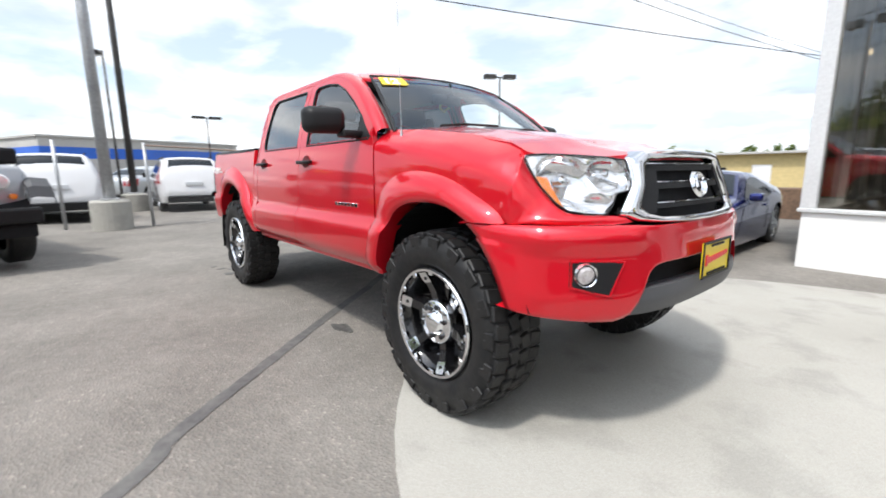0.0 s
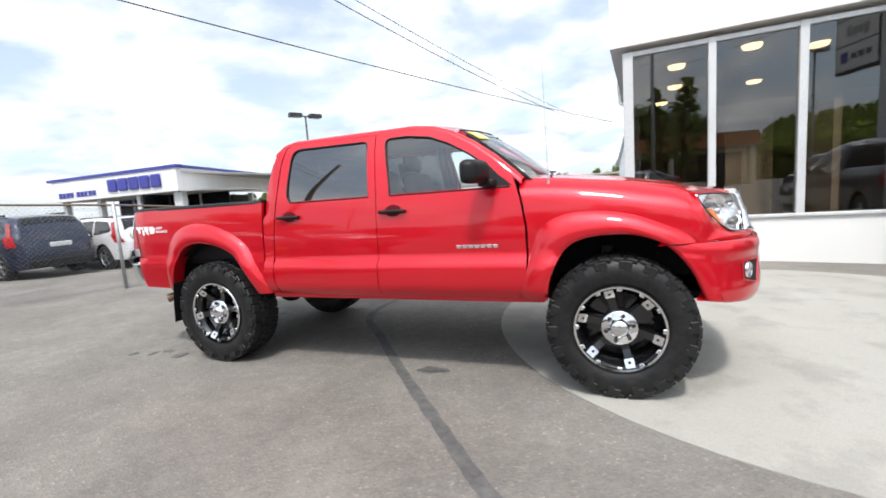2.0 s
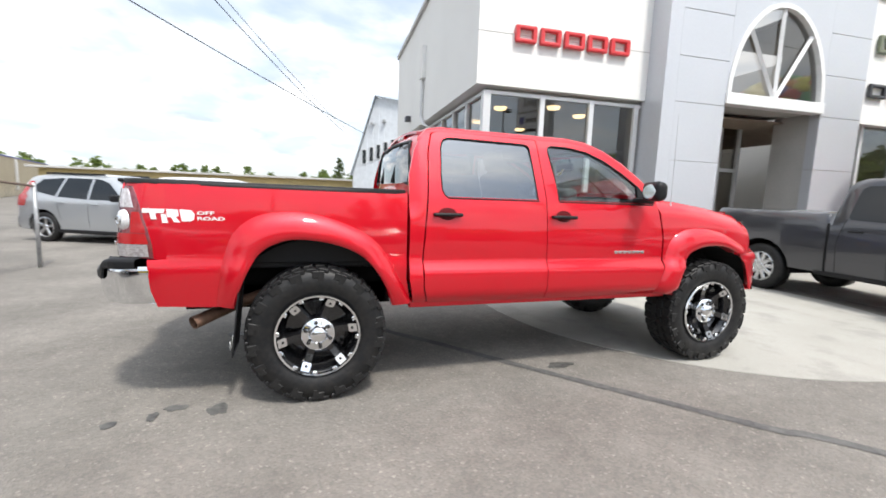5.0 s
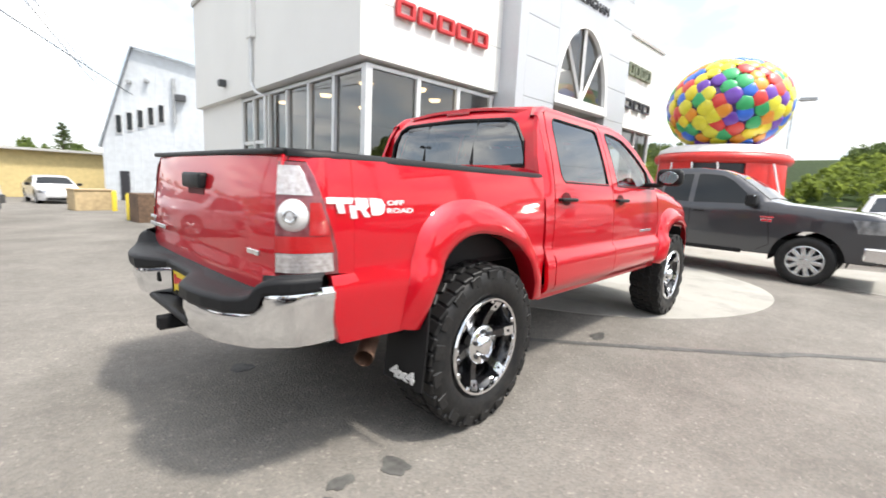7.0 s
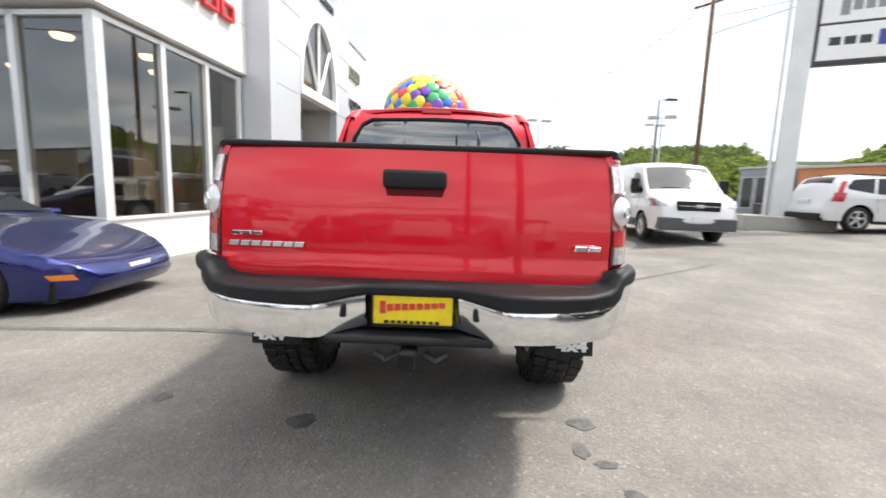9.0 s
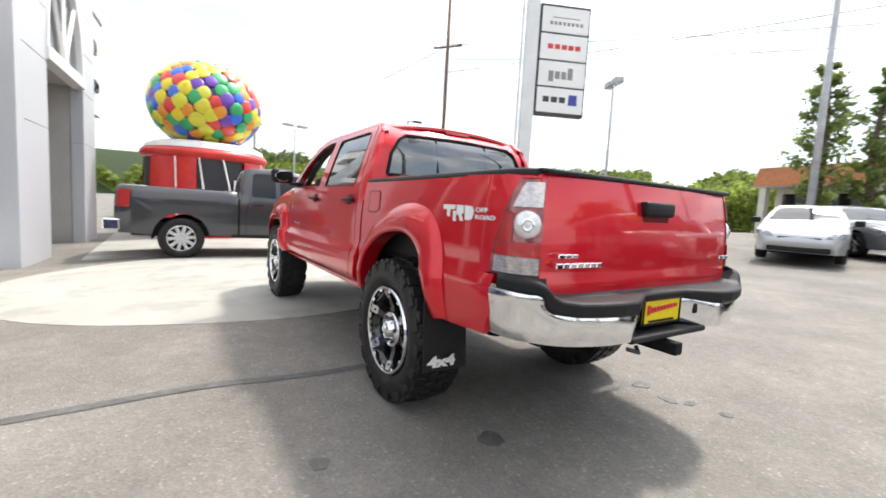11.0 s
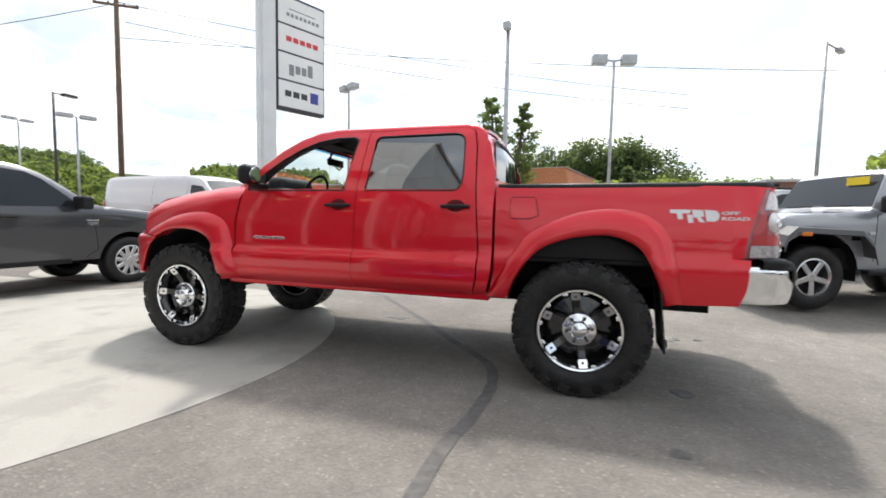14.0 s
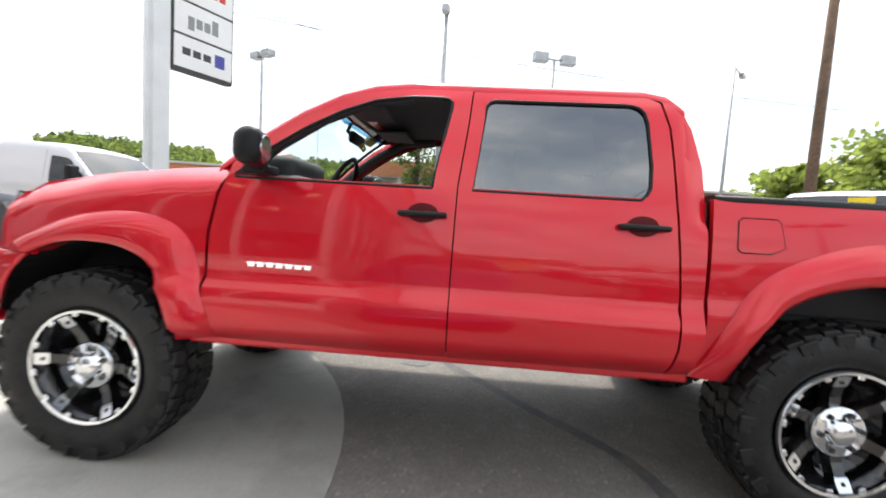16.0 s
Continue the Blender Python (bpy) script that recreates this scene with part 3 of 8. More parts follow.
    part("porch_ceiling", box(5.62, 8.45, F + 0.2, 1.8, 3.6, 3.7), SOFFIT, b)
    part("door_frame", box(5.62, 8.45, 1.5, 1.6, 2.25, 2.35), FRAME, b)
    for x in (5.65, 6.35, 7.05, 7.75, 8.40):
        part("door_post", box(x - 0.05, x + 0.05, 1.48, 1.62, -0.1, 3.6), FRAME, b)
    for x in (6.0, 6.7, 7.4, 8.08):
        part("pane", box(x - 0.3, x + 0.3, 1.54, 1.548, 0.0, 3.58), SHOWROOM, b)
    # lettering over the arch
    bm = text_mesh("BELLINGHAM", 0.34, 0.02, Matrix.Translation((6.05, F - 0.02, 6.35)) @ pose(0, 0, 0, 90))
    part("lettering", bm, SIGN_DARK, b)
    letters(b, 7, 5.75, 8.3, 6.9, 7.5, F - 0.02, SIGN_GREY, 0.2, 0.08)
    # wing beyond the portal
    part("wing_wall", box(9.75, 13.5, -0.1, 0.25, 3.55, 6.6), STUCCO, b, "white stucco wing wall")
    part("wing_base", box(9.75, 13.5, 0.1, 0.3, -0.9, 0.5), STUCCO, b)
    part("wing_glass", box(9.75, 13.5, 0.16, 0.18, 0.5, 3.55), SHOWROOM, b)
    for x in (10.9, 12.2, 13.45):
        part("mullion", box(x - 0.05, x + 0.05, 0.1, 0.25, 0.5, 3.55), FRAME, b)
    letters(b, 4, 10.6, 12.4, 5.3, 5.75, -0.12, mat("sign_olive", (0.16, 0.18, 0.12), 0.5), 0.2, 0.08)
    letters(b, 3, 10.5, 12.6, 4.2, 4.55, -0.12, SIGN_DARK, 0.3, 0.08)
    part("wing_roof", box(9.7, 13.6, -0.15, 4, 6.6, 6.7), SOFFIT, b)
    part("rear_wall", box(0.42, 13.5, 11.0, 11.2, -0.9, 7.1), STUCCO, b)
    part("side_wall", box(13.3, 13.5, 0.3, 11.0, -0.9, 6.6), STUCCO, b)
    part("portal_roof", box(3.98, 9.75, F, 4.0, 8.0, 8.1), SOFFIT, b)
    part("portal_back", box(3.98, 9.75, 3.9, 4.0, 7.1, 8.0), PANEL, b)


showroom()

# ---------------------------------------------------------------- lifted pickup
TR = dict(rear=-1.618, front=1.618, hub=0.41, R=0.440)


def body_y(x, z):
    """Half width of the body's side at x along the truck and height z."""
    y = 0.874 - 0.28 * max(0.0, min(z, 1.29) - 0.92) ** 2 - 0.22 * max(0.0, 0.72 - z) ** 1.5
    if -1.05 < x < 1.1:
        # the doors' lower bulge
        t = (z - 0.60) / 0.26
        if 0 < t < 1:
            y += 0.040 * min(1.0, (1 - t) * 5.5) * min(1.0, t * 4 + 0.4)
    if z > 1.29:
        w = z - 1.29
        y -= 0.24 * w + 0.20 * w * w
        if z > 1.70:
            y -= 1.6 * (z - 1.70) ** 1.8
    return y


def hood_z(x):
    return lerp_table([(1.0, 1.355), (1.3, 1.335), (1.55, 1.305), (1.94, 1.242), (2.06, 1.188), (2.20, 1.148), (2.34, 1.118)], x)


def fender_y(x, z):
    y = body_y(min(x, 1.0), min(z, 1.2))
    y -= 0.16 * max(0.0, x - 1.75) ** 2.0
    k = max(0.0, z - (hood_z(x) - 0.15)) / 0.15
    return y - 0.135 * k ** 2.4


def bed_y(x, z):
    y = 0.868 - 0.25 * max(0.0, z - 0.95) ** 2 - 0.2 * max(0.0, 0.85 - z) ** 1.6
    y -= 0.9 * max(0.0, -2.50 - x) ** 1.7
    if z < 0.90:
        y += 0.016 * min(1.0, (0.90 - z) / 0.045)
    return y


REAR_IN = [(-2.10, 0.60), (-2.05, 0.76), (-1.96, 0.93), (-1.84, 1.005), (-1.70, 1.02), (-1.50, 0.985), (-1.33, 0.90), (-1.21, 0.74), (-1.145, 0.58)]
REAR_OUT = [(-2.20, 0.62), (-2.16, 0.88), (-2.10, 1.05), (-1.97, 1.155), (-1.75, 1.185), (-1.50, 1.135), (-1.25, 1.00), (-1.10, 0.76), (-1.005, 0.585)]
FRONT_IN = [(1.20, 0.575), (1.235, 0.74), (1.32, 0.90), (1.45, 0.968), (1.62, 0.982), (1.73, 0.970), (1.81, 0.943), (1.85, 0.925), (1.868, 0.915)]
FRONT_OUT = [(1.025, 0.595), (1.09, 0.80), (1.16, 1.01), (1.29, 1.10), (1.48, 1.122), (1.70, 1.09), (1.88, 1.018), (1.985, 0.965), (2.03, 0.917)]
FRONT_LOW = [(1.868, 0.911), (1.925, 0.86), (1.985, 0.78), (2.025, 0.70), (2.068, 0.590)]


def flare(inner, outer, side_fn):
    """A wheel-arch flare between the opening and its outer line."""
    A, B = smooth_line(inner, 5), smooth_line(outer, 5)
    bm = bmesh.new()
    prof = [(1.0, 0.002), (0.86, 0.026), (0.6, 0.046), (0.3, 0.056), (0.08, 0.055), (0.0, 0.046)]
    rows = []
    for i, ((ax, az), (bx, bz)) in enumerate(zip(A, B)):
        row = []
        f = i / (len(A) - 1)
        k = 1.0 if side_fn is fender_y else min(1.0, 0.5 + f * 5, 0.5 + (1 - f) * 5)
        for t, d in prof:
            d *= k
            x, z = ax + (bx - ax) * t, az + (bz - az) * t
            row.append(bm.verts.new((x, side_fn(x, z) + d, z)))
        row.append(bm.verts.new((ax, side_fn(ax, az) - 0.06, az)))
        rows.append(row)
    for p, q in zip(rows, rows[1:]):
        for i in range(len(p) - 1):
            f = bm.faces.new((p[i], p[i + 1], q[i + 1], q[i]))
            f.smooth = i < len(prof) - 2
    return bm


def both(name, bm, material, parent, label=""):
    """Puts a +y part and its mirror image under parent."""
    m = mirror_y(bm)
    return keep(name, bm, material, parent, label), keep(name, m, material, parent, label)


def wheel(parent_name="wheel"):
    """One off-road wheel about the y axis, outer face to +y."""
    w = thing("wheel", pose(0, 0, 0), "", "")
    R, hw = TR["R"], 0.147
    prof = [(0.262, -hw + 0.03), (0.30, -hw + 0.0), (0.36, -hw - 0.004), (0.412, -hw + 0.012), (0.424, -hw + 0.035), (0.428, 0.0), (0.424, hw - 0.035), (0.412, hw - 0.012), (0.36, hw + 0.004), (0.30, hw), (0.262, hw - 0.03)]
    bm = lathe(prof, "y", 64)
    for f in bm.faces:
        f.smooth = True
    tyre = keep("tyre", bm, RUBBER, w, "black mud-terrain tyre with chunky lugs")
    # tread lugs and shoulder biters, each a block of its own on shared meshes
    n = 36
    blocks = []
    for y0, y1, sk, da in ((0.004, 0.060, 16, 0), (-0.060, -0.004, 16, 5.0), (0.068, 0.141, -10, 2.5), (-0.141, -0.068, -10, 7.5)):
        taper = 0.0 if abs(y0 + y1) < 0.16 else 0.008
        blocks.append((finish("tread_lug", box(-0.0315, 0.0315, y0, y1, -0.016 - taper, 0.010 - taper, 0.005, None, None, 1), RUBBER), sk, da))
    biters = {}
    for s in (-1, 1):
        for odd in (0, 1):
            biters[s, odd] = finish("shoulder_lug", box(-0.020, 0.020, s * 0.1425 - 0.009, s * 0.1425 + 0.009, 0.352 if odd else 0.372, 0.417, 0.004, None, None, 1), RUBBER)
    for i in range(n):
        a = 360.0 * i / n
        for me, sk, da in blocks:
            o = new("tread_lug", me)
            o.parent = w
            o.matrix_local = pose(0, 0, 0, 0, a + da, 0) @ pose(0, 0, R - 0.0105, 0, 0, sk)
        for s in (-1, 1):
            o = new("shoulder_lug", biters[s, i % 2])
            o.parent = w
            o.matrix_local = pose(0, 0, 0, 0, a + 2.6 + (5.3 if i % 2 else 0), 0)
    # rim
    bm = lathe([(0.262, hw - 0.005), (0.268, hw - 0.014), (0.262, hw - 0.028), (0.245, hw - 0.035), (0.235, 0.03), (0.23, -hw + 0.02), (0.262, -hw + 0.03)], "y", 48)
    for f in bm.faces:
        f.smooth = True
    keep("rim", bm, GLOSS_BLACK, w, "gloss black wheel rim")
    lathe_bm = lathe([(0.247, hw - 0.022), (0.250, hw - 0.005), (0.262, hw - 0.002), (0.2675, hw - 0.012)], "y", 48)
    keep("lip", lathe_bm, CHROME, w, "chrome wheel lip")
    for i in range(12):
        part("lip_tooth", box(-0.014, 0.014, hw - 0.030, hw - 0.006, 0.233, 0.252, 0.003, None, pose(0, 0, 0, 0, i * 30 + 15, 0), 1), CHROME, w)
    keep("dish", lathe([(0.236, 0.03), (0.20, -0.005), (0.09, 0.01), (0.001, 0.012)], "y", 32), GLOSS_BLACK, w)
    # spokes with bright tips
    for i in range(6):
        m = pose(0, 0, 0, 0, i * 60, 0)
        b2 = bmesh.new()
        vs = []
        for z, y, hwid, th in ((0.06, 0.085, 0.032, 0.05), (0.14, 0.090, 0.030, 0.05), (0.20, 0.112, 0.030, 0.05), (0.243, 0.135, 0.034, 0.06)):
            vs.append([b2.verts.new(c) for c in ((-hwid, y - th, z), (-hwid * 0.72, y, z), (hwid * 0.72, y, z), (hwid, y - th, z))])
        for p, q in zip(vs, vs[1:]):
            for j in range(3):
                b2.faces.new((p[j], p[j + 1], q[j + 1], q[j]))
        b2.faces.new(vs[-1])
        bmesh.ops.transform(b2, matrix=m, verts=b2.verts)
        keep("spoke", b2, GLOSS_BLACK, w)
        b2 = bmesh.new()
        tip = [[b2.verts.new(c) for c in ((-h, y, z), (h, y, z), (h, y - 0.012, z), (-h, y - 0.012, z))] for z, y, h in ((0.192, 0.112, 0.024), (0.205, 0.119, 0.028), (0.243, 0.138, 0.026))]
        for p, q in zip(tip, tip[1:]):
            for j in range(4):
                b2.faces.new((p[j], p[(j + 1) % 4], q[(j + 1) % 4], q[j]))
        b2.faces.new(tip[0]); b2.faces.new(tip[-1])
        bmesh.ops.transform(b2, matrix=m, verts=b2.verts)
        keep("spoke_tip", b2, CHROME, w, "bright machined spoke tip")
        b2 = lathe([(0.001, 0.128), (0.008, 0.128), (0.010, 0.120)], "y", 8, m=m @ Matrix.Translation((0, 0, 0.215)))
        keep("rivet", b2, GLOSS_BLACK, w)
    cap = lathe([(0.108, 0.070), (0.107, 0.104), (0.100, 0.112), (0.062, 0.106), (0.056, 0.112), (0.052, 0.132), (0.040, 0.142), (0.001, 0.145)], "y", 36)
    for f in cap.faces:
        f.smooth = True
    keep("centre_cap", cap, CHROME, w, "chrome centre cap")
    for i in range(6):
        part("lug_nut", lathe([(0.001, 0.128), (0.010, 0.128), (0.013, 0.122), (0.013, 0.100)], "y", 6, None, pose(0, 0, 0, 0, i * 60 + 30, 0) @ Matrix.Translation((0, 0, 0.080))), GLOSS_BLACK, w)
    keep("brake_drum", lathe([(0.001, -0.02), (0.16, -0.02), (0.16, -0.09), (0.001, -0.09)], "y", 24), UNDER, w)
    return w


def nose(s, z, curve):
    """Point of a plan curve (half, from the side to the middle) at signed way s from the middle."""
    a = abs(s)
    pts = curve
    tot = 0.0
    for (x0, y0), (x1, y1) in zip(pts, pts[1:]):
        d = math.hypot(x1 - x0, y1 - y0)
        if a <= tot + d or (x1, y1) == pts[-1]:
            t = (a - tot) / d
            return x0 + (x1 - x0) * t, math.copysign(1, s) * (y0 + (y1 - y0) * t)
        tot += d
    return pts[-1]


def way(curve, y):
    tot = 0.0
    for (x0, y0), (x1, y1) in zip(curve, curve[1:]):
        d = math.hypot(x1 - x0, y1 - y0)
        if y0 <= y <= y1:
            return tot + d * (y - y0) / (y1 - y0)
        tot += d
    return tot


BUMP = [(p[0], p[1]) for p in smooth_line([(2.46, 0.0), (2.455, 0.25), (2.425, 0.45), (2.355, 0.62), (2.265, 0.755), (2.17, 0.835), (2.06, 0.875), (1.98, 0.890)], 6)]
FACE = [(p[0], p[1]) for p in smooth_line([(2.425, 0.0), (2.42, 0.20), (2.395, 0.36), (2.36, 0.48), (2.31, 0.60), (2.22, 0.71), (2.12, 0.768), (2.0, 0.82), (1.88, 0.85)], 6)]
TAIL = [(p[0], p[1]) for p in smooth_line([(-2.735, 0.0), (-2.733, 0.45), (-2.722, 0.70), (-2.69, 0.795), (-2.62, 0.845), (-2.52, 0.862), (-2.42, 0.868)], 6)]
RBUMP = [(p[0], p[1]) for p in smooth_line([(-2.90, 0.0), (-2.90, 0.40), (-2.875, 0.58), (-2.81, 0.74), (-2.72, 0.845), (-2.62, 0.880), (-2.53, 0.884), (-2.47, 0.8845)], 6)]


def wrap(curve, lean=0.0, zref=0.9, out=0.0):
    def fn(s, z):
        x, y = nose(s, z, curve)
        sg = 1 if curve[0][0] > 0 else -1
        if curve is TAIL:
            y -= math.copysign(0.25 * max(0.0, z - 0.95) ** 2 * min(1.0, abs(y) / 0.8), y)
            x += 0.22 * max(0.0, z - 0.95) ** 2
        return (x + sg * (out - lean * (z - zref)), y * (1 + out * 0.6), z)
    return fn


def pickup():
    t = thing("pickup_truck", pose(0, 0, 0), "glossy red lifted crew-cab pickup with black mud tyres, on the pad", "truck")
    inward = (0, -0.03, 0)
    # --- doors (half outlines drawn on +y, mirrored)
    belt = 1.312
    rd_low = [(-0.90, 1.312), (-0.935, 0.90), (-0.93, 0.70), (-0.90, 0.585), (0.005, 0.578), (0.008, 0.90), (0.002, belt), (-0.06, belt), (-0.76, belt)]
    rd_top = [(-0.90, belt), (-0.76, belt), (-0.785, 1.324), (-0.802, 1.355), (-0.807, 1.45), (-0.798, 1.64), (-0.787, 1.685), (-0.766, 1.708), (-0.735, 1.719), (-0.70, 1.721), (-0.135, 1.714), (-0.112, 1.705), (-0.098, 1.685), (-0.06, belt), (0.002, belt), (-0.028, 1.60), (-0.038, 1.755), (-0.80, 1.765), (-0.855, 1.74), (-0.885, 1.62)]
    fd_low = [(0.008, belt), (0.0135, 0.90), (0.0105, 0.578), (1.015, 0.583), (1.065, 0.66), (1.082, 0.80), (1.075, 1.05), (1.045, 1.23), (1.02, belt), (0.985, belt), (0.115, belt)]
    fd_top = [(0.008, belt), (0.115, belt), (0.075, 1.55), (0.054, 1.675), (0.058, 1.698), (0.076, 1.712), (0.10, 1.717), (0.24, 1.715), (0.40, 1.69), (0.55, 1.63), (0.70, 1.545), (0.85, 1.44), (0.985, belt), (1.02, belt), (1.0, 1.38), (0.87, 1.49), (0.72, 1.60), (0.56, 1.69), (0.41, 1.742), (0.25, 1.765), (-0.032, 1.762), (-0.022, 1.60)]
    for low, top in ((rd_low, rd_top), (fd_low, fd_top)):
        bm = sheet([low, top], lambda x, z: (x, body_y(x, z), z), 0.09, 0.035, inward)
        d1, d2 = both("door", bm, RED, t)
        hx = -0.77 if low is rd_low else 0.145
        for d, s in ((d1, 1), (d2, -1)):
            yb = body_y(hx, 1.19)
            # handle grip over a flat dark disc that paints in the recess shade
            cup = lathe([(0.001, 0.0012), (0.050, 0.0016), (0.060, 0.0004)], "y", 20, m=Matrix.Translation((hx, yb + 0.0025, 1.195)) @ pose(0, 0, 0, 8.6) @ Matrix.Diagonal((1.1, 1, 0.72, 1)))
            cup = cup if s > 0 else flip(cup)
            part("handle_cup_shade", cup, mat("handle_shade_red", (0.10, 0.002, 0.004), 0.5, spec=0.2) if "handle_shade_red" not in bpy.data.materials else bpy.data.materials["handle_shade_red"], d, smooth=True)
            bm = box(hx - 0.105, hx + 0.105, yb + 0.014, yb + 0.040, 1.178, 1.203, 0.011)
            box(hx - 0.10, hx - 0.075, yb - 0.004, yb + 0.02, 1.180, 1.201, 0.004, bm)
            box(hx + 0.075, hx + 0.10, yb - 0.004, yb + 0.02, 1.180, 1.201, 0.004, bm)
            part("handle", bm if s > 0 else flip(bm), BLACK_PLASTIC, d, "black door handle", smooth=True)
    # door glass and seals
    rg = [(-0.76, belt - 0.01), (-0.785, 1.324), (-0.802, 1.355), (-0.807, 1.45), (-0.798, 1.64), (-0.787, 1.685), (-0.766, 1.708), (-0.735, 1.719), (-0.70, 1.721), (-0.135, 1.714), (-0.112, 1.705), (-0.098, 1.685), (-0.06, belt - 0.01)]
    fg = [(0.115, belt - 0.01), (0.075, 1.55), (0.054, 1.675), (0.058, 1.698), (0.076, 1.712), (0.10, 1.717), (0.24, 1.715), (0.40, 1.69), (0.55, 1.63), (0.70, 1.545), (0.85, 1.44), (0.985, belt - 0.01)]
    for g, m in ((rg, TINTED), (fg, CLEAR)):
        a, b = both("door_glass", sheet(g, lambda x, z: (x, body_y(x, z) - 0.010, z), 0.2, 0.1), m, t, "tinted side window" if m is TINTED else "clear side window")
        if m is CLEAR:
            bpy.data.objects.remove(a)
        loop = g + [g[0]]
        seal = tube([(x, body_y(x, z) - 0.004, z) for x, z in loop], 0.0075, 6)
        both("window_seal", seal, BLACK_PLASTIC, t)
    both("centre_pillar", sheet([(-0.05, 0.60), (0.07, 0.60), (0.05, 1.31), (0.0, 1.75), (-0.08, 1.75), (-0.06, 1.31)], lambda x, z: (x, body_y(x, z) - 0.028, z), 0.1, 0.06), UNDER, t)
    # pillar between roof and bed
    cp = [(-0.91, belt), (-0.945, 0.90), (-0.94, 0.70), (-0.91, 0.585), (-1.0, 0.59), (-1.035, 0.76), (-1.03, 1.31), (-1.025, 1.45), (-0.985, 1.62), (-0.93, 1.735), (-0.87, 1.775), (-0.80, 1.785), (-0.81, 1.772), (-0.865, 1.745), (-0.895, 1.62)]
    both("cab_corner", sheet(cp, lambda x, z: (x, body_y(x, z) - (0.9 * max(0.0, -0.93 - x) ** 1.5 if z > 1.2 else 0.0), z), 0.03, 0.05, inward), RED, t)
    # roof: from the rear edge over to the screen's top
    def roof_z(x, y):
        e = 1.838 - 0.055 * abs(y / 0.62) ** 2.5
        return e - 0.55 * max(0.0, x - 0.25) ** 2.0 - 0.5 * max(0.0, -0.72 - x) ** 1.7
    ro = [(-0.915, -0.50), (-0.915, 0.50), (-0.88, 0.60), (-0.80, 0.638), (0.25, 0.642), (0.42, 0.645), (0.57, 0.65), (0.64, 0.60), (0.68, 0.40), (0.70, 0.0), (0.68, -0.40), (0.64, -0.60), (0.57, -0.65), (0.42, -0.645), (0.25, -0.642), (-0.80, -0.638), (-0.88, -0.60)]
    keep("roof", sheet(ro, lambda x, y: (x, y, roof_z(x, y)), 0.09, 0.08, (0, 0, -0.02)), RED, t)
    # A pillars and roof rail strips
    for s in (1, -1):
        bm = bmesh.new()
        rows = []
        for x, z in ((-0.955, 1.70), (-0.89, 1.762), (-0.80, 1.782), (0.02, 1.778), (0.25, 1.778), (0.41, 1.755), (0.56, 1.702), (0.72, 1.612), (0.87, 1.502), (1.00, 1.392), (1.06, 1.335)):
            y0 = body_y(x, z - 0.015) + 0.002
            zt = z + 0.018
            rows.append([bm.verts.new((x, s * (y0 + 0.001), z - 0.02)), bm.verts.new((x, s * (y0 - 0.006), z + 0.004)), bm.verts.new((x + 0.01, s * (y0 - 0.03), zt)), bm.verts.new((x + 0.015, s * (y0 - 0.075), zt + 0.004)), bm.verts.new((x + 0.01, s * (y0 - 0.08), zt - 0.03))])
        for p, q in zip(rows, rows[1:]):
            for j in range(4):
                f = bm.faces.new((p[j], p[j + 1], q[j + 1], q[j])); f.smooth = True
        keep("roof_rail", bm, RED, t)
    # windscreen
    def screen(u, v):
        # u across -1..1, v up 0..1
        yb, yt = 0.735, 0.575
        y = u * (yb + (yt - yb) * v)
        x = 1.205 - 0.10 * u * u + (0.665 - 1.205 + 0.03 * u * u) * v
        z = 1.335 + 0.02 * (1 - u * u) + (1.727 - 1.335) * v + 0.045 * v * (1 - v) * 2
        return (x, y, z)
    sq = [(-1, 0), (1, 0), (1, 1), (-1, 1)]
    keep("windscreen", sheet(sq, screen, 0.12, 0.12), CLEAR, t, "clear raked windscreen")
    keep("screen_shade", sheet([(-1.0, 0.86), (1.0, 0.86), (1.0, 1), (-1.0, 1)], lambda u, v: tuple(Vector(screen(u, v)) + Vector((0.002, 0, 0.003))), 0.2, 0.05), SHADE_BAND, t, "blue-tinted shade band")
    edge = [screen(u, 0) for u in (-1, -0.5, 0, 0.5, 1)] + [screen(1, v) for v in (0.33, 0.66, 1)] + [screen(u, 1) for u in (0.5, 0, -0.5, -1)] + [screen(-1, v) for v in (0.66, 0.33, 0)]
    keep("screen_seal", tube(edge, 0.012, 6), BLACK_PLASTIC, t)
    # price-year sticker at the screen's top corner
    bm = sheet([(-0.93, 0.76), (-0.64, 0.76), (-0.64, 0.95), (-0.93, 0.95)], lambda u, v: tuple(Vector(screen(u, v)) + Vector((0.004, 0, 0.006))), 0.1, 0.1)
    st = keep("year_sticker", bm, YELLOW, t, "yellow sticker with the number 12")
    o, ux, uy = Vector(screen(-0.905, 0.785)), Vector(screen(-0.64, 0.785)) - Vector(screen(-0.905, 0.785)), Vector(screen(-0.905, 0.95)) - Vector(screen(-0.905, 0.785))
    ux.normalize(); uy.normalize(); nn = ux.cross(uy)
    mm = Matrix((ux, uy, nn)).transposed().to_4x4(); mm.translation = o + nn * 0.010
    part("sticker_number", text_mesh("12", 0.115, 0.001, mm, bold=0.006), WHITE_VINYL, st)
    # cowl and wipers
    keep("cowl", sheet([(1.06, -0.70), (1.06, 0.70), (1.20, 0.70), (1.29, 0.35), (1.30, 0.0), (1.29, -0.35), (1.20, -0.70)], lambda x, y: (x, y, 1.335 + 0.03 * (1 - (y / 0.7) ** 2) - 0.0 * x), 0.1, 0.1, (0, 0, -0.03)), BLACK_PLASTIC, t)
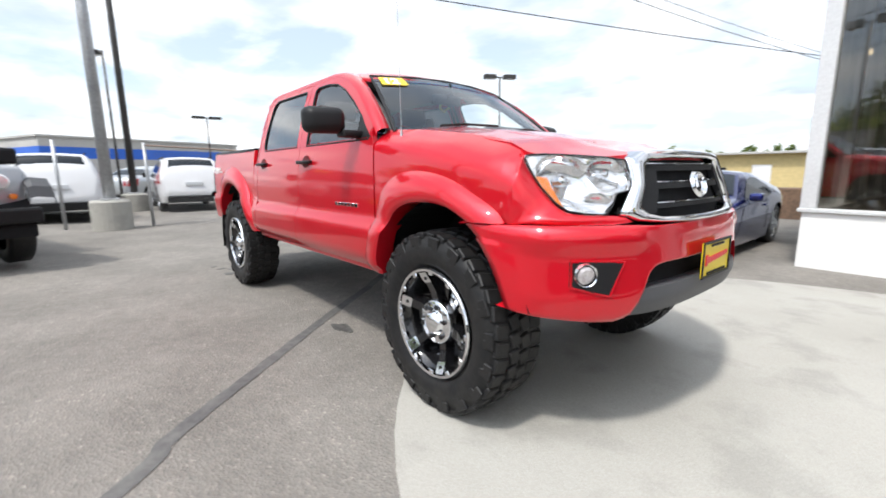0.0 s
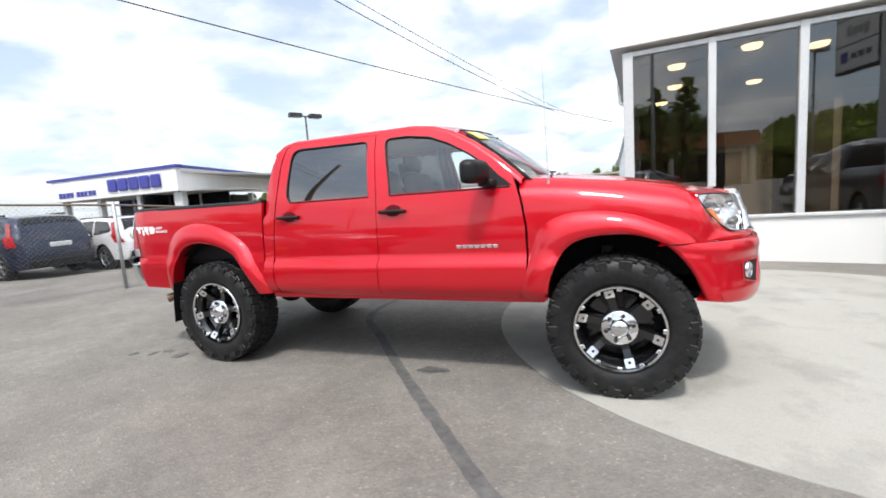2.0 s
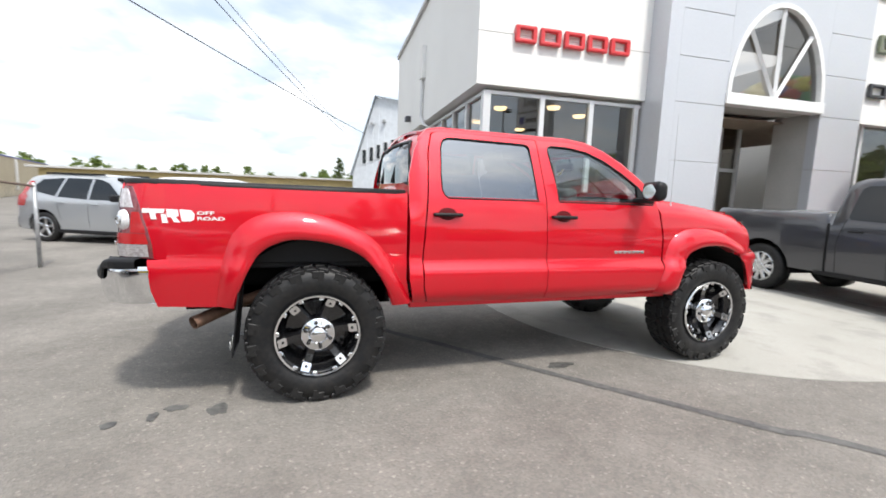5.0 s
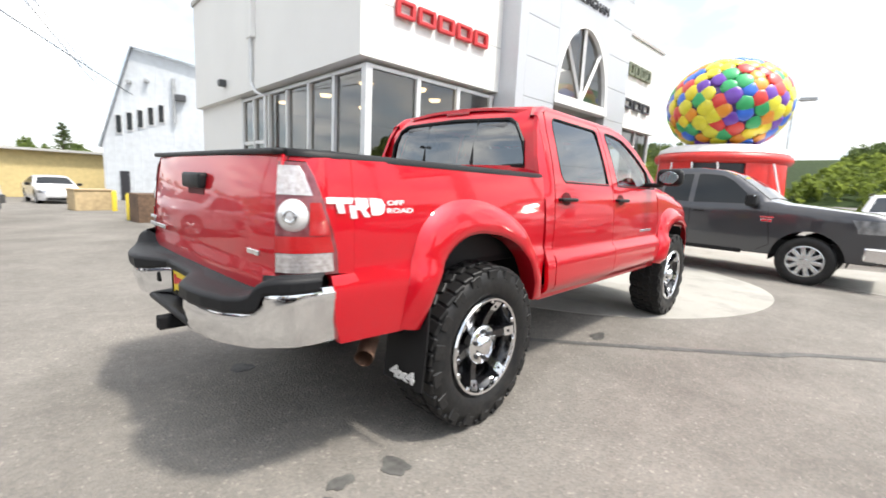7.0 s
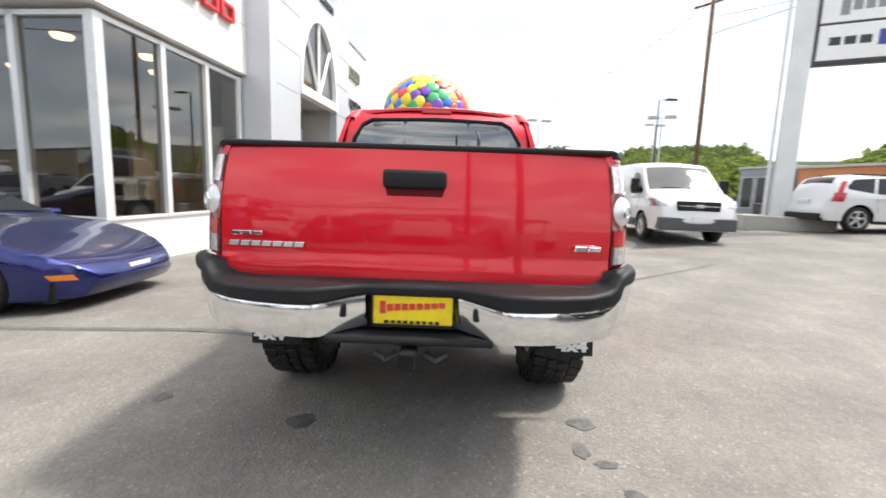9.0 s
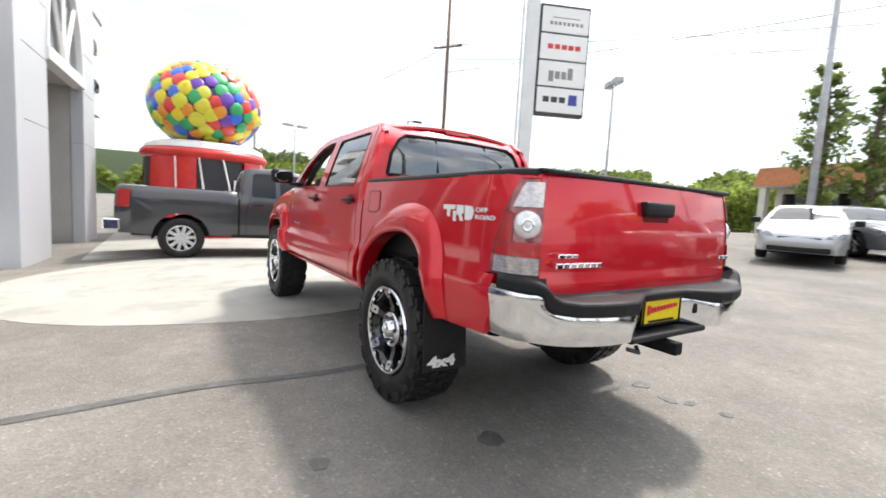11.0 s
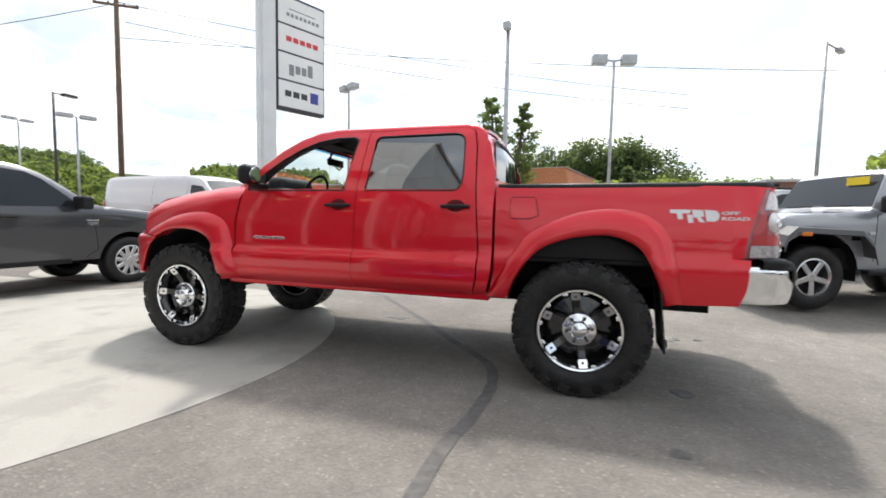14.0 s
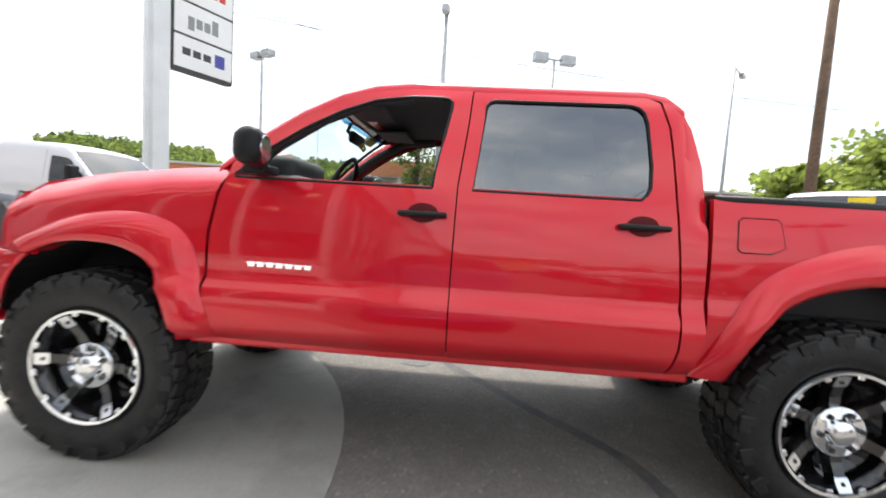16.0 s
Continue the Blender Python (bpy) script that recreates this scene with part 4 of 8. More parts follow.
    for y0 in (-0.45, 0.15):
        a = Vector((1.215, y0 - 0.05, 1.372))
        keep("wiper", tube([a, Vector(screen((y0 + 0.15) / 0.72, 0.05)) + Vector((0.02, 0, 0.02)), Vector(screen((y0 + 0.45) / 0.75, 0.07)) + Vector((0.015, 0, 0.012))], 0.008, 6), BLACK_PLASTIC, t, "black wiper arm")
    # --- front fenders
    arch_f = smooth_line(FRONT_IN, 5)
    fen = [(1.038, 1.312), (1.06, 1.23), (1.09, 1.05), (1.097, 0.80), (1.08, 0.66), (1.03, 0.583), (1.19, 0.578)] + [(x - 0.0, z + 0.012) for x, z in arch_f] + [(2.05, 0.917), (2.06, 1.02), (2.05, 1.10), (2.03, 1.165), (2.00, 1.20), (1.94, 1.238), (1.75, 1.276), (1.55, 1.304), (1.3, 1.334), (1.06, 1.352), (1.03, 1.352)]
    both("fender", sheet(fen, lambda x, z: (x, fender_y(x, z), z), 0.06, 0.03, (0, -0.02, 0)), RED, t)
    both("wheel_flare", flare(FRONT_IN, FRONT_OUT, fender_y), RED, t, "red flared wheel arch")
    # hood
    ho = [(1.05, 0.715), (1.30, 0.722), (1.55, 0.722), (1.80, 0.728), (1.95, 0.742), (2.03, 0.738), (2.11, 0.69), (2.19, 0.60), (2.255, 0.50), (2.275, 0.43), (2.285, 0.38), (2.315, 0.20), (2.32, 0.0)]
    ho = ho + [(x, -y) for x, y in reversed(ho[:-1])]
    def hoodf(x, y):
        c = 1 - (abs(y) / 0.73) ** 2.2
        z = hood_z(x) - 0.005 + (0.038 + 0.035 * max(0.0, min(1.0, (x - 1.95) / 0.35))) * c
        ridge = math.exp(-((abs(y) - 0.44 + 0.08 * (x - 1.2)) / 0.05) ** 2) * 0.006
        return (x, y, z + ridge)
    keep("hood", sheet(ho, hoodf, 0.07, 0.05, (0, 0, -0.03)), RED, t, "red hood with raised ridges")
    # antenna
    keep("antenna", tube([(1.22, -0.775, 1.30), (1.22, -0.775, 1.34), (1.21, -0.775, 2.05)], [0.010, 0.0026, 0.0011], 6), GALV, t, "thin grey mast antenna")
    # --- front face
    w2 = wrap(BUMP, 0.10, 0.85)
    by = lambda y: way(BUMP, y)
    bx = lambda x: next(way(BUMP, p[1]) for p in BUMP if p[0] <= x)
    def bumper_front(s, z):
        x, y, zz = w2(s, z)
        a = abs(s)
        k = max(0.0, min(1.0, (a - 0.44) / 0.10))
        k = k * k * (3 - 2 * k)
        o = lerp_table([(0.54, -0.030), (0.58, -0.012), (0.64, 0.0), (0.76, -0.002), (0.80, -0.001), (0.83, 0.008), (0.86, 0.015), (0.88, 0.014), (0.90, 0.004), (0.92, -0.010)], z) * k
        an = lerp_table([(0.0, 0.0), (0.35, 0.12), (0.60, 0.60), (0.85, 1.0), (1.4, 1.45)], a)
        return (x + math.cos(an) * o, y + math.copysign(math.sin(an), s) * o, zz)
    # skin from the middle out to the wheel arch, top to bottom in each column
    low = [(0.0, 0.762), (0.40, 0.762), (by(0.44), 0.755), (by(0.47), 0.735), (by(0.51), 0.66), (by(0.54), 0.60), (by(0.57), 0.562), (by(0.62), 0.545), (by(0.70), 0.548), (by(0.80), 0.560), (bx(2.17), 0.566)]
    ss = [0.0, 0.1, 0.2, 0.3, 0.38, 0.42, 0.45, 0.48, 0.51, 0.54, 0.57, 0.60, 0.64, 0.69, 0.74, 0.79, 0.84, 0.89, bx(2.20)]
    half = []
    arch_low = smooth_line(FRONT_LOW, 6)
    for r in range(25):
        w = r / 24
        row = [Vector(bumper_front(u, lerp_table([(0.0, 0.905), (0.40, 0.906), (0.60, 0.915), (0.9, 0.917)], u) * (1 - w) + lerp_table(low, u) * w)) for u in ss]
        f = w * (len(arch_low) - 1)
        i = min(int(f), len(arch_low) - 2)
        ax, az = [p + (q - p) * (f - i) for p, q in zip(arch_low[i], arch_low[i + 1])]
        end = Vector((ax, fender_y(ax, max(az, 0.85)) + 0.050 - 0.022 * w, az))
        last, z9 = row[-1], row[-1].z
        # fill out between the last column and the arch along a smooth arc
        t0 = (row[-1] - row[-2]).normalized() * 0.16
        t1 = Vector((-0.22, 0.012, (az - z9) * 0.8))
        for k in range(1, 8):
            h = k / 7
            p = last * (2 * h ** 3 - 3 * h * h + 1) + t0 * (h ** 3 - 2 * h * h + h) + end * (3 * h * h - 2 * h ** 3) + t1 * (h ** 3 - h * h)
            row.append(p)
        row.append(end + Vector((0.035, -0.06, 0.03)))
        half.append(row)
    skin = bmesh.new()
    grid = []
    for row in half:
        cols = [Vector((p.x, -p.y, p.z)) for p in reversed(row[1:])] + row
        grid.append([skin.verts.new(p) for p in cols])
    back = [skin.verts.new(v.co + Vector((-0.05, 0, 0.002))) for v in grid[-1]]
    top = [skin.verts.new(v.co * 1.0 + Vector((-0.04, 0, -0.004))) for v in grid[0]]
    for g0, g1 in zip(grid, grid[1:]):
        for k in range(len(g0) - 1):
            f = skin.faces.new((g0[k], g0[k + 1], g1[k + 1], g1[k])); f.smooth = 0 < k < len(g0) - 2
    for k in range(len(back) - 1):
        skin.faces.new((grid[-1][k], grid[-1][k + 1], back[k + 1], back[k]))
        skin.faces.new((top[k], top[k + 1], grid[0][k + 1], grid[0][k]))
    bumper = keep("front_bumper", skin, RED, t, "body-coloured front bumper")
    va = [(-0.63, 0.560), (0.63, 0.560), (0.60, 0.60), (0.55, 0.668), (-0.55, 0.668), (-0.60, 0.60)]
    keep("valance", sheet(va, lambda u, v: (lambda p: (p[0] - 0.5 * max(0.0, 0.62 - v), p[1], p[2]))(wrap(BUMP, 0.1, 0.85, -0.006)(u, v)), 0.06, 0.02, (-0.06, 0, 0)), GREY_PLASTIC, bumper, "grey plastic lower valance")
    keep("air_intake", sheet([(-0.56, 0.655), (0.56, 0.655), (0.50, 0.775), (-0.50, 0.775)], wrap(BUMP, 0.1, 0.85, -0.06), 0.1, 0.1), UNDER, bumper)
    for s in (1, -1):
        fo = [(s * by(0.585), 0.778), (s * by(0.760), 0.786), (s * by(0.765), 0.690), (s * by(0.645), 0.652)]
        fo = fo if s > 0 else fo[::-1]
        bez = keep("fog_bezel", sheet(fo, lambda u, v: tuple(Vector(bumper_front(u, v)) + Vector((0.004, s * 0.004, 0))), 0.05, 0.03, (-0.03, 0, 0)), BLACK_PLASTIC, bumper)
        keep("fog_recess", tube([Vector(bumper_front(u, v)) + Vector((0.003, s * 0.003, 0)) for u, v in fo + fo[:1]], 0.006, 5), RED, bez)
        c = Vector(bumper_front(s * by(0.725), 0.735)) + Vector((0.006, -s * 0.002, 0))
        fog = lathe([(0.001, 0.006), (0.022, 0.010), (0.034, 0.004), (0.038, -0.02)], "x", 20, m=Matrix.Translation(c) @ pose(0, 0, 0, 0, 0, s * 30))
        keep("fog_lamp", fog, CLEAR_LENS, bez, "round fog lamp")
        part("fog_ring", lathe([(0.038, 0.004), (0.043, 0.010), (0.047, 0.0)], "x", 20, m=Matrix.Translation(c) @ pose(0, 0, 0, 0, 0, s * 30)), CHROME, bez)
    # grille with chrome surround
    wf = lambda o: wrap(FACE, 0.35, 0.95, o)
    fy = lambda y: way(FACE, y)
    keep("nose_panel", sheet([(-0.98, 0.90), (0.98, 0.90), (0.95, 1.08), (0.78, 1.14), (-0.78, 1.14), (-0.95, 1.08)], wf(-0.085), 0.08, 0.06), UNDER, t)
    gs = [(-0.35, 1.168), (0.35, 1.168), (0.47, 0.97), (0.39, 0.925), (-0.39, 0.925), (-0.47, 0.97)]
    grille = keep("grille", sheet(gs, wf(-0.035), 0.08, 0.05), UNDER, t, "dark mesh grille in a chrome surround")
    OUT = [(0.0, 1.203), (0.20, 1.202), (0.385, 1.192), (0.462, 1.160), (0.470, 1.055), (0.556, 0.950), (0.49, 0.922), (0.38, 0.912), (0.20, 0.905), (0.0, 0.903)]
    INN = [(0.0, 1.165), (0.19, 1.164), (0.340, 1.158), (0.372, 1.13), (0.405, 1.055), (0.452, 0.975), (0.42, 0.952), (0.36, 0.938), (0.20, 0.932), (0.0, 0.930)]
    ring = bmesh.new()
    rows = []
    OA = [(-y, z) for y, z in reversed(OUT[1:])] + OUT[:]
    IA = [(-y, z) for y, z in reversed(INN[1:])] + INN[:]
    closed = [(smooth_line([(a, b), (c, d)], 4), smooth_line([(e, f), (g, h)], 4)) for (a, b), (c, d), (e, f), (g, h) in zip(OA, OA[1:], IA, IA[1:])]
    for oo, ii in closed:
        for (a, b), (c, d) in list(zip(oo, ii))[:-1]:
            row = []
            for f, o in ((0.0, -0.045), (0.0, 0.004), (0.2, 0.020), (0.55, 0.026), (0.88, 0.016), (1.0, 0.002), (1.0, -0.035)):
                y, z = a + (c - a) * f, b + (d - b) * f
                row.append(ring.verts.new(wf(o)(math.copysign(fy(abs(y)), y), z)))
            rows.append(row)
    for p, q in zip(rows, rows[1:] + rows[:1]):
        for k in range(6):
            f = ring.faces.new((p[k], p[k + 1], q[k + 1], q[k])); f.smooth = 0 < k < 5
    keep("grille_surround", ring, CHROME, grille, "chrome grille surround")
    for z0, z1, k in ((1.112, 1.140, 0.365), (1.040, 1.066, 0.37), (0.965, 0.985, 0.37)):
        keep("grille_bar", sheet([(-k, z0), (k, z0), (k, z1), (-k, z1)], wf(-0.006), 0.08, 0.03, (-0.03, 0, 0)), PAD_PLASTIC, grille)
        keep("bar_trim", sheet([(-k, z1), (k, z1), (k, z1 + 0.004), (-k, z1 + 0.004)], wf(-0.003), 0.08, 0.03, (-0.02, 0, 0)), CHROME, grille)
    for s in (1, -1):
        q = [(s * 0.372, 1.128), (s * 0.452, 0.974), (s * 0.41, 0.945), (s * 0.375, 0.95), (s * 0.330, 1.03), (s * 0.310, 1.125)]
        keep("grille_cheek", sheet(q[::-1] if s > 0 else q, wf(0.0), 0.05, 0.04, (-0.03, 0, 0)), PAD_PLASTIC, grille)
    c = Vector(wf(0.008)(0, 1.052))
    em = lathe([(0.060, 0.0), (0.072, 0.012), (0.084, 0.0)], "x", 28, m=Matrix.Translation(c) @ pose(0, 0, 0, 0, -18, 0) @ Matrix.Diagonal((1, 0.92, 0.72, 1)))
    keep("emblem", em, CHROME, grille, "oval chrome emblem")
    keep("emblem_core", lathe([(0.020, 0.004), (0.028, 0.012), (0.036, 0.004)], "x", 20, m=Matrix.Translation(c) @ pose(0, 0, 0, 0, -18, 0) @ Matrix.Diagonal((1, 1, 1.4, 1))), CHROME, grille)
    keep("emblem_bar", lathe([(0.046, 0.004), (0.052, 0.010), (0.058, 0.004)], "x", 20, m=Matrix.Translation(c + Vector((-0.008, 0, 0.026))) @ pose(0, 0, 0, 0, -18, 0) @ Matrix.Diagonal((1, 1, 0.38, 1))), CHROME, grille)
    # headlights
    HL = [(fy(0.468), 1.155), (fy(0.56), 1.166), (fy(0.66), 1.174), (0.80, 1.180), (0.865, 1.178), (0.878, 1.165), (0.872, 1.13), (0.845, 1.06), (0.805, 0.998), (0.765, 0.966), (0.70, 0.955), (fy(0.605), 0.952), (fy(0.575), 0.985), (fy(0.545), 1.028), (fy(0.475), 1.042), (fy(0.462), 1.09)]
    for s in (1, -1):
        hl = [(s * u, v) for u, v in HL]
        hl = hl[::-1] if s > 0 else hl
        def bowls(u, v):
            a = abs(u)
            d = 0.012
            for cu, cv, ru, rv, dep in ((0.735, 1.075, 0.105, 0.095, 0.060), (0.560, 1.100, 0.085, 0.060, 0.050), (0.655, 0.985, 0.075, 0.040, 0.030)):
                q = 1 - ((a - cu) / ru) ** 2 - ((v - cv) / rv) ** 2
                if q > 0:
                    d = max(d, 0.012 + dep * q ** 0.6)
            return wf(-d)(u, v)
        head = keep("headlight", sheet(hl, bowls, 0.014, 0.012, (0.012, 0, 0)), BOWL, t, "large clear headlight with an amber corner")
        keep("headlight_lens", sheet(hl, wf(0.006), 0.05, 0.04), LENS, head)
        rimline = [wf(0.004)(u, v) for u, v in hl + hl[:1]]
        keep("headlight_seal", tube(rimline, 0.0035, 5), BLACK_PLASTIC, head)
        am = [(0.856, 1.095), (0.841, 1.058), (0.806, 1.006), (0.772, 0.978), (0.792, 1.03), (0.808, 1.092)]
        am = [(s * u, v) for u, v in am]
        keep("turn_signal", sheet(am[::-1] if s > 0 else am, wf(-0.004), 0.05, 0.04), AMBER, head, "amber turn signal")
        for cu, cv, r in ((0.735, 1.075, 0.022), (0.560, 1.100, 0.017)):
            c = Vector(wf(-0.050)(s * cu, cv))
            keep("bulb_cap", lathe([(0.001, 0.034), (r * 0.7, 0.030), (r, 0.018), (r * 1.05, -0.02)], "x", 16, m=Matrix.Translation(c) @ pose(0, 0, 0, 0, 0, s * 20)), CHROME, head)
        # red panel from the lamp's edge out to the fender and the bumper's top
        A = [(0.885, 1.184), (0.882, 1.165), (0.876, 1.13), (0.849, 1.06), (0.809, 0.994), (0.768, 0.961), (0.70, 0.950), (fy(0.60), 0.947), (fy(0.535), 0.942)]
        A = [Vector(wf(0.0)(s * u, v)) for u, v in A]
        B = [Vector((2.035, s * fender_y(2.035, 1.168), 1.168)), Vector((2.045, s * fender_y(2.045, 1.13), 1.13)), Vector((2.05, s * fender_y(2.05, 1.08), 1.08)), Vector((2.055, s * fender_y(2.055, 1.0), 1.0)), Vector((2.05, s * fender_y(2.05, 0.925), 0.925))]
        for y in (0.845, 0.765, 0.65, 0.54):
            p = Vector(bumper_front(s * by(y), 0.917))
            B.append(p + Vector((-0.012, -s * 0.012, 0.006)))
        pan = bmesh.new()
        A, B = smooth_line(A, 4), smooth_line(B, 4)
        rows = []
        for a, b in zip(A, B):
            a, b = Vector(a), Vector(b)
            row = [pan.verts.new(a + Vector((-0.02, -s * 0.01, 0)))]
            side = max(0.0, min(1.0, (b.z - 0.915) / 0.03))
            back = Vector((b.x - 0.05, s * (fender_y(b.x - 0.05, b.z) + 0.0006), b.z)) * side + (b + Vector((-0.02, -s * 0.01, -0.010))) * (1 - side)
            mid = a.lerp(b, 0.5)
            bul = 0.022 * min(1.0, (b - a).length / 0.13)
            mid += Vector((bul, s * bul, 0)) * 0.75
            for p in smooth_line([tuple(a), tuple(mid), tuple(b), tuple(back)], 5):
                row.append(pan.verts.new(p))
            rows.append(row)
        for p, q in zip(rows, rows[1:]):
            for k in range(len(p) - 1):
                f = pan.faces.new((p[k], p[k + 1], q[k + 1], q[k])); f.smooth = True
        bmesh.ops.recalc_face_normals(pan, faces=pan.faces)
        keep("fender_edge", pan, RED, t)
    # front plate, yellow dealer sign
    fp = box(2.492, 2.498, -0.155, 0.155, 0.662, 0.812, 0.002)
    pl = part("front_plate", fp, YELLOW, t, "yellow dealer plate in a black frame")
    dealer_plate(pl, 2.498, 1, 0.662, 0.812, 0.0)
    # --- bed sides
    arch_r = smooth_line(REAR_IN, 5)
    bs = [(-1.05, 1.325), (-1.052, 0.76), (-1.02, 0.605), (-1.145, 0.592)] + [(x, z + 0.012) for x, z in reversed(arch_r)] + [(-2.2, 0.61), (-2.50, 0.625), (-2.53, 0.72), (-2.545, 0.897), (-2.447, 0.899), (-2.446, 1.10), (-2.446, 1.325), (-2.0, 1.336)]
    both("bed_side", sheet(bs, lambda x, z: (x, bed_y(x, z), z), 0.06, 0.04, inward), RED, t, "red bed side")
    both("wheel_flare", flare(REAR_IN, REAR_OUT, bed_y), RED, t, "red flared wheel arch")
    for s in (1, -1):
        tb = bmesh.new()
        pr = [(-0.075, -0.022), (-0.07, 0.002), (-0.03, 0.008), (0.02, 0.006), (0.036, -0.004), (0.038, -0.022)]
        rows = []
        for x, yy, z in ((-1.06, 0.796, 1.338), (-1.6, 0.799, 1.341), (-2.2, 0.797, 1.344), (-2.50, 0.789, 1.346), (-2.61, 0.772, 1.346), (-2.665, 0.735, 1.346)):
            rows.append([tb.verts.new((x, s * (yy + a), z + b)) for a, b in pr])
        for p, q in zip(rows, rows[1:]):
            for j in range(len(pr) - 1):
                f = tb.faces.new((p[j], p[j + 1], q[j + 1], q[j])); f.smooth = True
        tb.faces.new(rows[0]); tb.faces.new(rows[-1])
        keep("bed_rail_cap", tb, BLACK_PLASTIC, t, "black plastic bed rail cap")
    # bed inside
    bed = box(-2.66, -1.07, -0.74, 0.74, 0.82, 0.86, 0.01)
    part("bed_floor", bed, BLACK_PLASTIC, t)
    for s in (1, -1):
        part("bed_wall", box(-2.66, -1.07, min(s * 0.735, s * 0.765), max(s * 0.735, s * 0.765), 0.86, 1.33), BLACK_PLASTIC, t)
    part("bed_bulkhead", box(-1.10, -1.06, -0.75, 0.75, 0.7, 1.33, 0.01), RED, t)
    # tailgate
    tg = [(-0.758, 0.825), (0.758, 0.825), (0.758, 0.90), (0.757, 1.30), (0.745, 1.330), (-0.745, 1.330), (-0.757, 1.30), (-0.758, 0.90)]
    def tail(y, z):
        x = -2.732 + 0.025 * abs(y / 0.75) ** 3 + 0.24 * max(0.0, z - 0.95) ** 2
        if z < 0.90:
            x -= 0.010 * min(1.0, (0.90 - z) / 0.012)
        return (x, y, z)
    gate = keep("tailgate", sheet(tg, tail, 0.1, 0.03, (0.05, 0, 0)), RED, t, "red tailgate with plain chrome badges")
    part("gate_cap", box(-2.706, -2.64, -0.745, 0.745, 1.328, 1.350, 0.008), BLACK_PLASTIC, gate, "black tailgate cap")
    part("gate_inner", box(-2.675, -2.65, -0.73, 0.73, 0.84, 1.33), BLACK_PLASTIC, gate)
    # flat panel behind the handle, the recess's shade put into its darker red
    cup = box(-2.7235, -2.69, -0.115, 0.115, 1.145, 1.235, 0.012)
    part("handle_cup_shade", cup, bpy.data.materials["handle_shade_red"], gate)
    part("gate_handle", box(-2.748, -2.700, -0.120, 0.120, 1.182, 1.252, 0.014, seg=3), BLACK_PLASTIC, gate, "black tailgate handle", smooth=True)
    bars(gate, "badge", [(0.70, 0.58, 0.988, 1.004), (0.71, 0.42, 0.945, 0.966), (-0.61, -0.71, 0.966, 0.986)], -2.744, CHROME)
    # tail lamps
    for s in (1, -1):
        a0, a1 = way(TAIL, 0.762), way(TAIL, 0.8622)
        edge = [(0.905, a1 - 0.004), (0.985, a1 - 0.010), (1.05, a1 - 0.026), (1.18, a1 - 0.068), (1.26, a1 - 0.100), (1.305, a1 - 0.128)]
        eo = lambda z: lerp_table(edge, z)
        ol = [(a0, 0.905)] + [(u, z) for z, u in edge] + [(a0, 1.305)]
        ol = [(s * u, v) for u, v in ol]
        tl = keep("tail_lamp", sheet(ol if s > 0 else ol[::-1], wrap(TAIL, 0.0, 1, 0.002), 0.03, 0.05, (0.04, 0, 0)), SMOKED, t, "red and clear tail lamp")
        for nm, z0, z1, i0, i1, mm in (("clear_lens", 1.190, 1.292, 0.008, 0.030, CLEAR_LENS), ("red_lens", 0.986, 1.045, 0.004, 0.006, RED_LENS), ("reverse_lens", 0.915, 0.984, 0.008, 0.012, CLEAR_LENS), ("side_red", 1.048, 1.165, 0.128, 0.004, RED_LENS)):
            zs = [z0 + (z1 - z0) * k / 4 for k in range(5)]
            q = [(s * (a0 + i0), z0)] + [(s * (eo(z) - i1), z) for z in zs] + [(s * (a0 + i0), z1)]
            if abs(q[1][0]) - abs(q[0][0]) < 0.01:
                continue
            keep(nm, sheet(q if s > 0 else q[::-1], wrap(TAIL, 0.0, 1, 0.008), 0.02, 0.03, (0.008, 0, 0)), mm, tl)
        for k in range(5):
            z = 0.922 + k * 0.014
            q = [(s * (a0 + 0.012), z), (s * (eo(z) - 0.014), z), (s * (eo(z) - 0.014), z + 0.007), (s * (a0 + 0.012), z + 0.007)]
            keep("lens_rib", sheet(q if s > 0 else q[::-1], wrap(TAIL, 0.0, 1, 0.012), 0.03, 0.03), LENS, tl)
        c = Vector(wrap(TAIL, 0.0, 1, 0.004)(s * (a0 + 0.064), 1.116))
        turn = Matrix.Translation(c) @ pose(0, 0, 0, 0, 0, s * -42) @ Matrix.Diagonal((-1, 1, 1.1, 1))
        for nm, pr, mm in (("round_lens", [(0.001, 0.020), (0.022, 0.018), (0.042, 0.010), (0.052, 0.0), (0.056, -0.012)], ROUND_LENS), ("round_bulb", [(0.014, 0.0195), (0.020, 0.024), (0.027, 0.0175)], CHROME)):
            bm = lathe(pr, "x", 28, m=turn)
            for f in bm.faces:
                f.smooth = True
            keep(nm, bm, mm, tl)
        ax = way(TAIL, 0.8622) + 0.078
        fe = [(a1 + 0.034, 0.900), (ax, 0.897), (ax, 1.326), (a0 - 0.005, 1.326), (a0 - 0.005, 1.310), (a1 - 0.126, 1.308)] + [(u + 0.004, z) for z, u in reversed(edge[:-1])]
        fe = [(s * u, v) for u, v in fe]
        keep("lamp_surround", sheet(fe if s > 0 else fe[::-1], wrap(TAIL, 0.0, 1, 0.0), 0.03, 0.05, (0.03, 0, 0)), RED, t)
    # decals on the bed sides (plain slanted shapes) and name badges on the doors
    for s in (1, -1):
        x0 = -2.56 if s < 0 else -2.11
        sg = 1 if s < 0 else -1
        ys = lambda x: bed_y(x, 1.17) + 0.003
        def decal(pts):
            q = [(x0 + sg * a, z) for a, z in pts]
